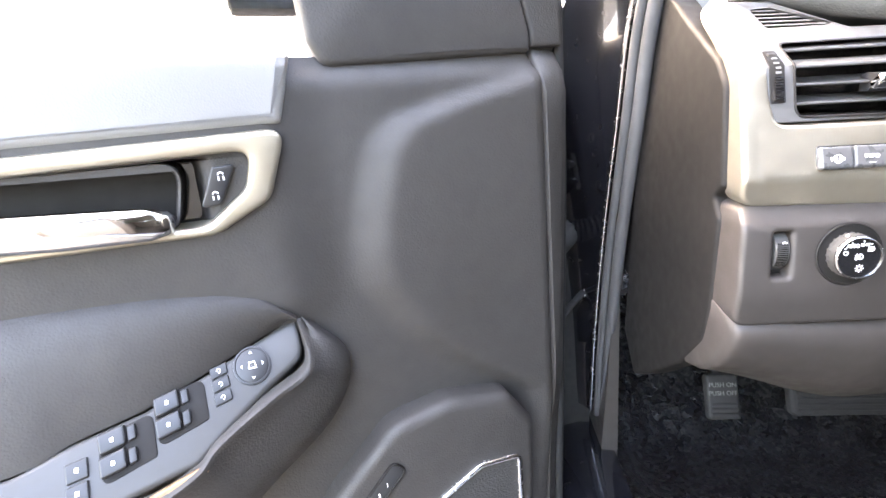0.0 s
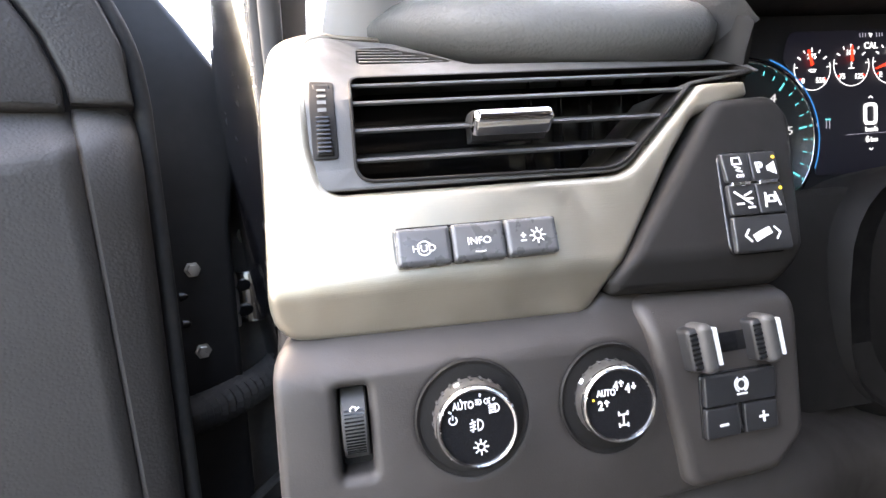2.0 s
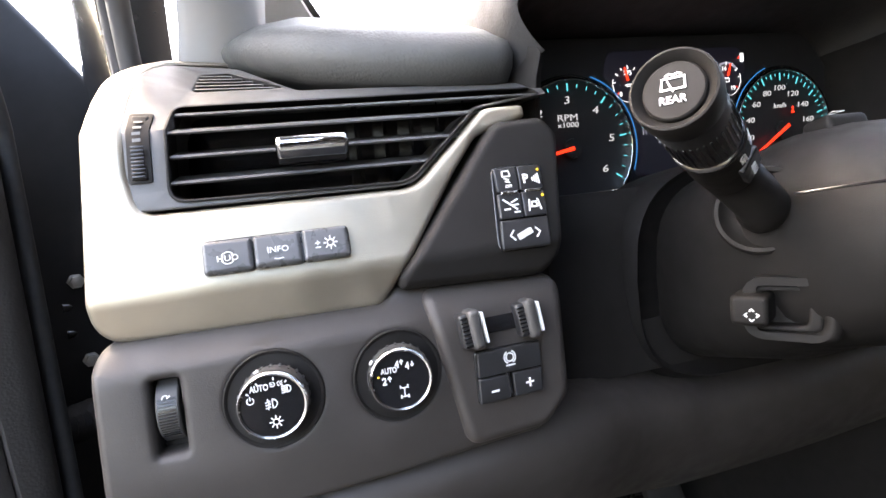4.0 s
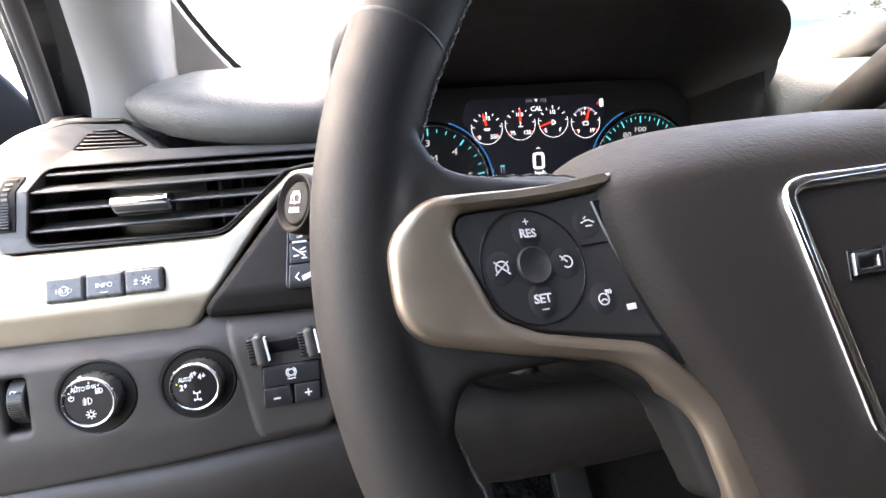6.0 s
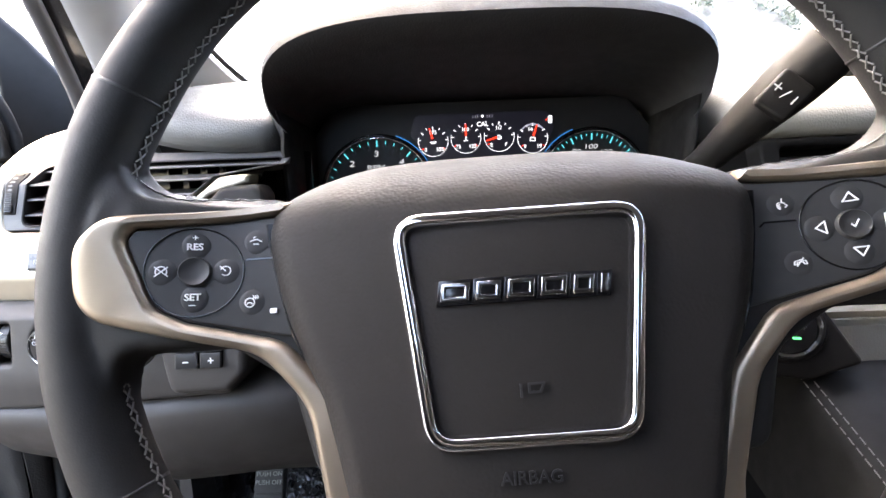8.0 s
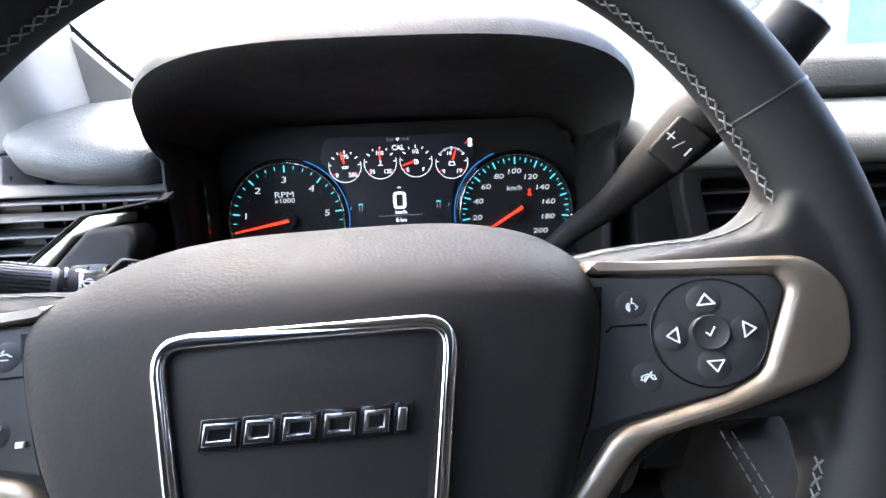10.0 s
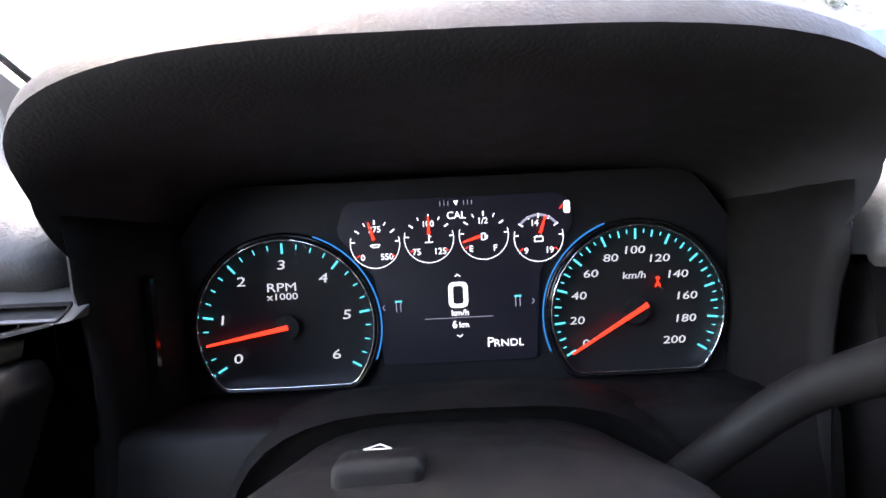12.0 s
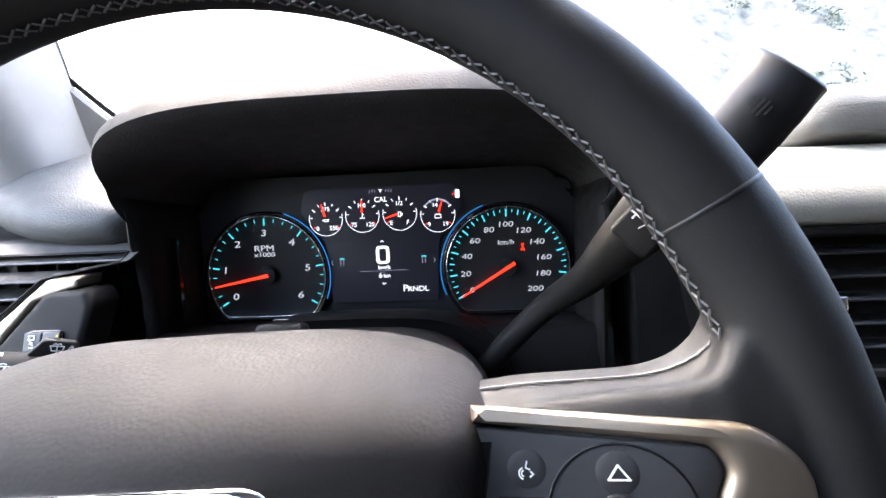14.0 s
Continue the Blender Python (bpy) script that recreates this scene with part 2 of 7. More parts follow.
def cut(bm, axis, values):
    for v in values:
        no = [0, 0, 0]
        no[axis] = 1
        co = [0, 0, 0]
        co[axis] = v
        bmesh.ops.bisect_plane(bm, geom=bm.verts[:] + bm.edges[:] + bm.faces[:], plane_co=co, plane_no=no)
    return bm


def warp(bm, fn):
    for v in bm.verts:
        v.co = fn(v.co)
    return bm


def moved(bm, m):
    bm.transform(m)
    return bm


def join(*bms):
    out = bmesh.new()
    for b in bms:
        me = bpy.data.meshes.new("join")
        b.to_mesh(me)
        out.from_mesh(me)
        b.free()
        bpy.data.meshes.remove(me)
    return out


def loft(rings, closed=True, caps=True):
    """Skin over rings of equally many points."""
    bm = bmesh.new()
    vs = [[bm.verts.new(p) for p in r] for r in rings]
    n = len(vs[0])
    for a, b in zip(vs, vs[1:]):
        for k in range(n if closed else n - 1):
            j = (k + 1) % n
            bm.faces.new((a[k], a[j], b[j], b[k]))
    if caps and closed:
        bm.faces.new(vs[0][::-1])
        bm.faces.new(vs[-1])
    return bm


def smooth_path(points, n):
    """Catmull-Rom through the points, n steps a span."""
    ps = [Vector(p) for p in points]
    ps = [ps[0] * 2 - ps[1], *ps, ps[-1] * 2 - ps[-2]]
    out = []
    for a, b, c, d in zip(ps, ps[1:], ps[2:], ps[3:]):
        for k in range(n):
            t = k / n
            out.append(0.5 * ((2 * b) + (c - a) * t + (2 * a - 5 * b + 4 * c - d) * t * t + (3 * b - a - 3 * c + d) * t ** 3))
    out.append(ps[-2])
    return out


def tube(points, radius, seg=12, n=6, flat=1.0, up=(0, 0, 1), closed=False):
    """A swept round or flattened section; radius: a number or one for each point."""
    rs = radius if isinstance(radius, (list, tuple)) else [radius] * len(points)
    path = smooth_path(points, n) if n > 1 else [Vector(p) for p in points]
    rr = [v.x for v in smooth_path([Vector((r, 0, 0)) for r in rs], n)] if n > 1 else rs
    rings = []
    for i, p in enumerate(path):
        d = (path[min(i + 1, len(path) - 1)] - path[max(i - 1, 0)]).normalized()
        side = d.cross(Vector(up)).normalized()
        top = side.cross(d)
        rings.append([p + side * rr[i] * math.cos(2 * math.pi * k / seg) + top * rr[i] * flat * math.sin(2 * math.pi * k / seg) for k in range(seg)])
    return loft(rings)


def lathe(profile, seg=36):
    """Turned about z: profile of (r, z)."""
    return loft([[(r * math.cos(2 * math.pi * k / seg), r * math.sin(2 * math.pi * k / seg), z) for k in range(seg)] for r, z in profile])


def box(x0, y0, z0, x1, y1, z1, bev=0.0, seg=2):
    bm = bmesh.new()
    bmesh.ops.create_cube(bm, size=1, matrix=Matrix.Translation(((x0 + x1) / 2, (y0 + y1) / 2, (z0 + z1) / 2)) @ Matrix.Diagonal((x1 - x0, y1 - y0, z1 - z0, 1)))
    if bev:
        bmesh.ops.bevel(bm, geom=bm.edges[:], offset=bev, segments=seg, profile=0.6, affect="EDGES")
    return bm


def strokes(lines, width, depth=0.0003):
    """Flat printed lines: polylines in the xy plane."""
    bm = bmesh.new()
    for line in lines:
        for a, b in zip(line, line[1:]):
            a, b = Vector(a), Vector(b)
            d = b - a
            if d.length < 1e-7:
                continue
            d.normalize()
            s = Vector((-d.y, d.x)) * width / 2
            a2, b2 = a - d * width * 0.3, b + d * width * 0.3
            q = [a2 - s, b2 - s, b2 + s, a2 + s]
            lo, hi = [bm.verts.new((p.x, p.y, 0)) for p in q], [bm.verts.new((p.x, p.y, depth)) for p in q]
            bm.faces.new(hi)
            for k in range(4):
                bm.faces.new((lo[k], lo[(k + 1) % 4], hi[(k + 1) % 4], hi[k]))
    return bm


def arc(cx, cy, r, a0, a1, n=24):
    return [(cx + r * math.cos(radians(a0 + (a1 - a0) * k / n)), cy + r * math.sin(radians(a0 + (a1 - a0) * k / n))) for k in range(n + 1)]


def letters(text, size, depth=0.0002, bold=0.0, wide=1.0):
    cu = bpy.data.curves.new("lettering", "FONT")
    cu.body, cu.size, cu.extrude, cu.offset = text, size, depth, bold * size
    cu.align_x, cu.align_y = "CENTER", "CENTER"
    cu.resolution_u = 3
    ob = bpy.data.objects.new("lettering", cu)
    me = ob.to_mesh()
    bm = bmesh.new()
    bm.from_mesh(me)
    ob.to_mesh_clear()
    bpy.data.objects.remove(ob)
    bpy.data.curves.remove(cu)
    bmesh.ops.remove_doubles(bm, verts=bm.verts, dist=1e-7)
    if bm.verts:
        xs, ys = [v.co.x for v in bm.verts], [v.co.y for v in bm.verts]
        c = Vector(((min(xs) + max(xs)) / 2, (min(ys) + max(ys)) / 2, 0))
        for v in bm.verts:
            v.co -= c
            v.co.x *= wide
    return bm

# ---- the setting: yard, car shell, windscreen ----
gm = bmesh.new()
bmesh.ops.create_grid(gm, x_segments=40, y_segments=40, size=120)
solid("ground", gm, CONCRETE, "worn dark asphalt yard under the parked car", "ground", kind="structure", smooth=0)


def bank():
    """An uneven slope of pale earth ahead of the car."""
    bm = bmesh.new()
    bmesh.ops.create_grid(bm, x_segments=90, y_segments=24, size=1)
    for v in bm.verts:
        x, u = v.co.x * 30 + 22, (v.co.y + 1) / 2
        rise = 0.25 + 0.75 * min(1.0, max(0.0, (x - 1) / 6))
        z = 12.5 * rise * u ** 1.1 + noise.noise((x * 0.5, u * 5, 3)) * 0.8 * u + noise.noise((x * 2, u * 18, 7)) * 0.22
        v.co = Vector((x, 13 + u * 11 + noise.noise((x * 0.2, 0, 1)) * 1.2, max(-0.05, z - 0.05)))
    return bm


solid("earth_bank", bank(), EARTH, "pale dry earth bank beyond the yard", "bank", kind="structure")


def shrub(bm, c, r, rng):
    for _ in range(int(240 * r)):
        d = Vector((rng.gauss(0, 1), rng.gauss(0, 1), rng.gauss(0, 0.8)))
        p = Vector(c) + d.normalized() * r * rng.uniform(0.25, 1.0)
        a, b = Vector((rng.gauss(0, 1), rng.gauss(0, 1), rng.gauss(0, 1))).normalized(), Vector((rng.gauss(0, 1), rng.gauss(0, 1), rng.gauss(0, 1))).normalized()
        s = rng.uniform(0.05, 0.12)
        q = [p - a * s, p + b * s * 0.5, p + a * s, p - b * s * 0.5]
        bm.faces.new([bm.verts.new(k) for k in q])


rng = random.Random(4)
sm = bmesh.new()
for k in range(60):
    x = rng.uniform(10, 30)
    u = rng.uniform(0.15, 1.0)
    shrub(sm, (x, 13 + u * 11, 12.5 * u ** 1.1 + 0.2), rng.uniform(0.2, 0.6), rng)
tagged(solid("bank_shrubs", sm, LEAF, "green shrubs growing on the earth bank", "shrubs", kind="stuff", smooth=0))
solid("site_wall", box(-26, 15, 0, -4, 15.3, 3.2, 0.03), WALLPAINT, "long white rendered yard wall", "wall", kind="structure")
solid("blue_tarpaulin", warp(box(10.2, 12.0, 0.0, 14.5, 12.4, 5.0, 0.05, 3), lambda c: c + Vector((0, noise.noise(c * 1.5) * 0.1, 0))), BLUEPAINT,
      "light blue tarpaulin over a stack in the yard", "tarpaulin")
solid("lamp_pole", moved(lathe([(0.06, 0), (0.055, 1), (0.04, 6)], 12), Matrix.Translation((-2.35, 9.0, 0))), STEEL, "thin grey lamp pole in the yard", "pole")

# windscreen: a curved pane between the cowl and the roof
XC = 0.42


def cowl(x):
    u = (x - XC) / 0.77
    return Vector((x, 0.46 - 0.36 * u * u, 1.285 - 0.015 * u * u + 0.05 * max(0.0, (abs(u) - 0.82) / 0.18) ** 2))


# Unseen roof edge, set forward to keep daylight off the console.
def brow(x):
    u = (x - XC) / 0.66
    return Vector((x, -0.20 - 0.10 * u * u, 1.80 - 0.03 * u * u))


def windscreen_point(k, v):
    a, b = cowl(XC + k * 0.77), brow(XC + k * 0.66)
    return a.lerp(b, v) + Vector((0, 0.02, 0.03)) * math.sin(math.pi * v)


def screen_sheet(off, k0=-1, k1=1, v0=0.0, v1=1.0, nk=28, nv=10):
    return [[windscreen_point(k0 + (k1 - k0) * i / nk, v0 + (v1 - v0) * j / nv) + Vector((0, 0.55, 0.83)) * off for i in range(nk + 1)] for j in range(nv + 1)]


def slab(sheet_a, sheet_b):
    bm = bmesh.new()
    A, B = [[[bm.verts.new(p) for p in row] for row in s] for s in (sheet_a, sheet_b)]
    h, w = len(A), len(A[0])
    for j in range(h - 1):
        for i in range(w - 1):
            bm.faces.new((A[j][i], A[j][i + 1], A[j + 1][i + 1], A[j + 1][i]))
            bm.faces.new((B[j][i], B[j + 1][i], B[j + 1][i + 1], B[j][i + 1]))
    for i in range(w - 1):
        bm.faces.new((A[0][i], B[0][i], B[0][i + 1], A[0][i + 1]))
        bm.faces.new((A[-1][i], A[-1][i + 1], B[-1][i + 1], B[-1][i]))
    for j in range(h - 1):
        bm.faces.new((A[j][0], A[j + 1][0], B[j + 1][0], B[j][0]))
        bm.faces.new((A[j][-1], B[j][-1], B[j + 1][-1], A[j + 1][-1]))
    return bm


ws = solid("window_1", slab(screen_sheet(0), screen_sheet(0.005)), GLASS, "clear curved windscreen", "windscreen", kind="structure")
ws.visible_shadow = False
for args in ((-1.012, -1.001, 0, 1), (1.001, 1.012, 0, 1)):
    part("gasket", slab(screen_sheet(-0.002, *args, nk=3, nv=24), screen_sheet(0.006, *args, nk=3, nv=24)), RUBBER, ws, "black rubber screen edge")
part("gasket", slab(screen_sheet(-0.002, -1, 1, -0.004, 0.008, nv=2), screen_sheet(0.006, -1, 1, -0.004, 0.008, nv=2)), RUBBER, ws, "black rubber screen edge")



def sight_line(k):
    """Lower edge of the clear glass: it climbs in a curve to the pillars."""
    return 0.032 + 0.078 * max(0.0, (abs(k) - 0.90) / 0.10) ** 1.6


def screen_band(lo, hi, off, ks):
    return [[windscreen_point(k, lo(k) + (hi(k) - lo(k)) * j / 3) + Vector((0, 0.55, 0.83)) * off for k in ks] for j in range(4)]


KS = [-1.03 + 0.01 * k for k in range(24)] + [-0.79 + 0.07 * k for k in range(23)] + [0.80 + 0.01 * k for k in range(24)]
part("edge_print", slab(screen_band(sight_line, lambda k: sight_line(k) + 0.013, -0.003, KS), screen_band(sight_line, lambda k: sight_line(k) + 0.013, -0.001, KS)), RUBBER, ws, "black printed edge of the glass")
solid("trim_cowl", slab(screen_band(lambda k: -0.06, lambda k: sight_line(k) + 0.002, -0.012, KS), screen_band(lambda k: -0.06, lambda k: sight_line(k) + 0.002, -0.005, KS)), PILLAR, "light grey trim along the foot of the windscreen", "cowl trim", kind="structure", smooth=60)

# roof, far side, rear and floor close the cabin
solid("ceiling", slab([[brow(XC + k * 0.70) + Vector((0, -j * 0.8, 0.03 * math.sin(j))) for k in np.linspace(-1, 1, 9)] for j in range(4)],
                      [[brow(XC + k * 0.70) + Vector((0, -j * 0.8, 0.05)) for k in np.linspace(-1, 1, 9)] for j in range(4)]), HEADLINER,
      "grey cloth headliner under the roof", "headliner", kind="structure")
# Unseen far and rear walls, windowless so that less daylight reaches the wheel.
side = plate([Vector(p) for p in ((-2.6, 0.5), (0.75, 0.5), (0.75, 1.28), (0.12, 1.30), (-0.42, 1.80), (-2.6, 1.80))], t=0.06, bev=0.01)
solid("wall_right", moved(side, frame_at((1.24, 0, 0), (0, 1, 0), (0, 0, 1))), DOORTRIM, "unseen windowless far wall that shades the cabin", "car side", kind="structure")
solid("wall_rear", box(-0.5, -2.66, 0.5, 1.3, -2.6, 1.86, 0.01), DOORTRIM, "unseen windowless rear wall that shades the cabin", "car rear", kind="structure")
# Unseen wall brought forward of the true pillar to block light from the doorway.
left_rear = plate([Vector(p) for p in ((-2.6, 0.5), (-0.64, 0.5), (-0.70, 1.80), (-2.6, 1.80))], t=0.06, bev=0.01)
solid("wall_left", moved(left_rear, frame_at((-0.47, 0, 0), (0, 1, 0), (0, 0, 1))), DOORTRIM, "unseen dark wall added to shade the door opening", "car side", kind="structure")

fl = bmesh.new()
bmesh.ops.create_grid(fl, x_segments=70, y_segments=90, size=1)
for v in fl.verts:
    x, y = 0.42 + v.co.x * 0.86, -1.05 + v.co.y * 1.55
    z = 0.60 + 0.006 * noise.noise((x * 14, y * 14, 0)) + (0.9 * (y - 0.22) if y > 0.22 else 0)
    if x < -0.36:
        z += (-0.36 - x) * 0.6
    v.co = Vector((x, y, z))
solid("floor", fl, FILM, "black cabin floor under crinkled clear protective film", "car floor", kind="structure")
solid("bulkhead", box(-0.46, 0.50, 0.55, 1.25, 0.56, 1.27, 0.01), DASHDARK, "black bulkhead behind the dashboard", "bulkhead", kind="structure")

# ---- dashboard: profiles in the plane x = const ----


def smooth_step(t):
    t = min(1, max(0, t))
    return t * t * (3 - 2 * t)


def dash_y(z):
    """Front of the driver's vent panel."""
    return -0.134 + 0.3 * (z - 1.12) + max(0.0, z - 1.19) * 1.5 + max(0.0, 1.113 - z) * 0.55


def outer_shoulder(x, z):
    """How far the rounded outer end stands before the flat slope of the vent panel's top."""
    d = max(0.0, z - 1.18)
    return 0.75 * smooth_step((-0.385 - x) / 0.03) * max(0.0, max(0.0, z - 1.19) * 1.5 - 14 * d * d)


def low_y(x, z):
    """Front of the lower switch panel, which swells out round the two knobs."""
    swell = np.interp(x, (-0.4345, -0.412, -0.388, -0.365, -0.33, -0.30, -0.27, -0.25, -0.21), (0.0115, 0.0118, 0.0122, 0.0125, 0.0125, 0.0105, 0.007, 0.005, 0.003))
    ends = smooth_step((1.097 - z) / 0.018) * (0.70 + 0.30 * smooth_step((z - 1.006) / 0.03))
    return -0.131 + 0.10 * (z - 1.09) - float(swell) * ends


def on_dash(c):
    return Vector((c.x, dash_y(c.y) - outer_shoulder(c.x, c.y) - c.z, c.y))


def on_low(c):
    return Vector((c.x, low_y(c.x, c.y) - c.z, c.y))


CUTS = [1.095, 1.10, 1.105, 1.109, 1.113, 1.117] + [1.12 + 0.01 * k for k in range(14)]

dash = thing("dashboard", Matrix.Translation((0.4, 0.1, 1.0)), "charcoal dashboard with padded top and a pale passenger half", "dashboard")

# knee bolster along the foot of the dashboard, with the ledge under the instruments: how far it is set back and raised along x
BOLSTER = ((-0.4348, 0.006, 0.004), (-0.4320, -0.005, 0.003), (-0.424, -0.0100, 0.003), (-0.39, -0.0105, 0.003), (-0.30, -0.009, 0.003), (-0.22, 0.0, 0.005), (-0.18, 0.010, 0.001), (-0.136, 0.026, -0.008), (-0.09, 0.036, -0.018), (-0.055, 0.042, -0.025), (0.06, 0.046, -0.028), (0.14, 0.04, -0.02), (0.2, 0.03, -0.01))
rows = []
for x, push, rise in smooth_path(BOLSTER, 5):
    front = [(-0.112, 1.0095), (-0.122, 1.0070), (-0.1295, 1.0030), (-0.1345, 0.9975), (-0.1370, 0.990), (-0.1355, 0.977), (-0.128, 0.955), (-0.115, 0.934), (-0.100, 0.918), (-0.082, 0.904), (-0.060, 0.894), (-0.02, 0.886)]
    k = 0.70 + 0.30 * smooth_step((x + 0.44) / 0.14)
    rows.append([(x, 0.10, 1.0), (x, -0.030, 1.0140), (x, -0.060, 1.0135)] + [(x, y + push, 1.0095 + (z - 1.0095) * k + rise) for y, z in front] + [(x, 0.10, 1.0095 - 0.1215 * k)])
part("knee_bolster", loft(rows), DASH, dash, smooth=70)
# body of the dashboard behind the panels
part("core", loft([[(x, y, z) for y, z in ((-0.03, 1.0), (-0.045, 1.06), (-0.05, 1.13), (-0.03, 1.19), (0.02, 1.235), (0.20, 1.268), (0.45, 1.272), (0.45, 0.95), (0.0, 0.95))] for x in (-0.43, -0.3, -0.207)]), DASHDARK, dash)
part("lower_core", box(-0.21, -0.045, 0.96, 0.21, 0.20, 1.10, 0.004), DASHDARK, dash)
part("rear_core", box(-0.21, 0.03, 1.10, 0.21, 0.45, 1.262, 0.004), DASHDARK, dash)
# rounded pad over the driver's vent
pad_rows = []
for x, yf, zb, h, zt in ((-0.386, 0.06, 1.268, 0.004, 1.273), (-0.380, 0.028, 1.261, 0.014, 1.275), (-0.368, -0.004, 1.251, 0.025, 1.280), (-0.35, -0.032, 1.240, 0.034, 1.287), (-0.32, -0.062, 1.226, 0.041, 1.302),
                         (-0.28, -0.078, 1.217, 0.043, 1.312), (-0.24, -0.084, 1.213, 0.043, 1.320), (-0.205, -0.086, 1.212, 0.041, 1.326), (-0.194, -0.080, 1.214, 0.036, 1.326), (-0.190, -0.068, 1.218, 0.026, 1.322)):
    yb = max(cowl(x).y - 0.07, yf + 0.03)
    y1, z1 = yf + 0.024, zb + h * 0.92
    pad_rows.append([(x, yf + 0.05, zb + 0.004), (x, yf + 0.012, zb), (x, yf + 0.003, zb + h * 0.2), (x, yf, zb + h * 0.42), (x, yf + 0.007, zb + h * 0.70)]
                    + [(x, y1 + (yb - y1) * k, z1 + (zt - z1) * (0.75 * k + 0.25 * (1 - (1 - k) ** 2))) for k in (0, 0.12, 0.25, 0.5, 0.75, 0.92)]
                    + [(x, yb, zt - 0.001), (x, yb + 0.003, zt - 0.006), (x, yb, zb)])
part("vent_pad", loft(pad_rows), DASHSOFT, dash, "grained soft pad over the vent", smooth=60)

# deep top, reaching the cowl
top_rows = []
for x in np.linspace(-0.345, 1.2, 17):
    c = cowl(x)
    top_rows.append([(x, -0.02 if x > 0.2 else 0.05, 1.262), (x, 0.08, 1.270), (x, c.y * 0.6 + 0.05, 1.276), (x, c.y + 0.01, 1.279), (x, c.y + 0.01, 1.24), (x, 0.0 if x > 0.2 else 0.05, 1.24)])
part("top", loft(top_rows), DASHLIGHT, dash, "pale greige dashboard top")

# right of the wheel: pale upper roll, vent and lower panels
rr = []
for x, d in ((0.205, 0.02), (0.212, 0.006), (0.23, 0.0), (0.5, -0.005), (0.9, 0.0), (1.19, 0.02)):
    rr.append([(x, y + d, z) for y, z in ((0.0, 1.20), (-0.085, 1.204), (-0.098, 1.212), (-0.098, 1.226), (-0.085, 1.246), (-0.05, 1.262), (0.0, 1.268), (0.05, 1.266))])
part("right_roll", loft(rr), DASHLIGHT, dash, "pale greige padded roll", smooth=60)
rp = []
for x, d in ((0.335, 0.03), (0.345, 0.008), (0.36, 0.0), (0.9, 0.0), (1.18, 0.02)):
    rp.append([(x, y + d, z) for y, z in ((0.06, 1.26), (-0.03, 1.262), (-0.06, 1.272), (-0.062, 1.292), (-0.03, 1.312), (0.02, 1.316), (0.10, 1.306))])
part("right_pad", loft(rp), DASHSOFT, dash, "dark stitched passenger pad", smooth=60)
part("right_face", loft([[(x, y, z) for y, z in ((-0.07, 1.21), (-0.09, 1.10), (-0.115, 1.02), (-0.10, 0.95), (0.0, 0.90), (0.05, 1.2))] for x in (0.205, 0.4, 0.8, 1.2)]), DASHDARK, dash)

# ---- instrument cluster ----
CF = frame_at((0, 0, 0), (1, 0, 0), (0, 0, 1))
cluster = thing("instrument_cluster", Matrix.Translation((0, 0.01, 1.13)), "lit black instrument cluster with two round dials", "instrument cluster")


def at_cluster(x, z, w=0.0):
    return CF @ Matrix.Translation((x, z, w))


part("face", moved(plate(rpoly([(-0.188, 1.10, 0.01), (0.188, 1.10, 0.01), (0.188, 1.216, 0.02), (0.152, 1.263, 0.03), (-0.152, 1.263, 0.03), (-0.188, 1.216, 0.02)], 6), t=0.01, bev=0.001), CF @ Matrix.Translation((0, 0, -0.004))), FACE, cluster)

hood = thing("cluster_hood", Matrix.Translation((0, 0.0, 1.22)), "black leather-grained hood arching over the instruments", "instrument hood")


def hood_ring(a, zw, h, y0, lean, drop=0.030, tuck=0.022, p=0.62):
    """One arch, widest (half-width a) at height zw and h tall above it; its ends tuck in below. y = y0 at the sides, shifted by lean at the crown."""
    out = []
    for k in range(57):
        t = math.radians(-58 + 296 * k / 56)
        c, s = math.cos(t), math.sin(t)
        if s >= 0:
            x, z = math.copysign(abs(c) ** p, c) * a, zw + h * s ** 0.74
        else:
            f = min(1.0, -s / 0.848)
            x, z = math.copysign(a - tuck * f ** 1.7, c), zw - drop * f
        out.append(Vector((-x, y0 + lean * max(0.0, (z - zw) / h) ** 1.2, z)))
    return out


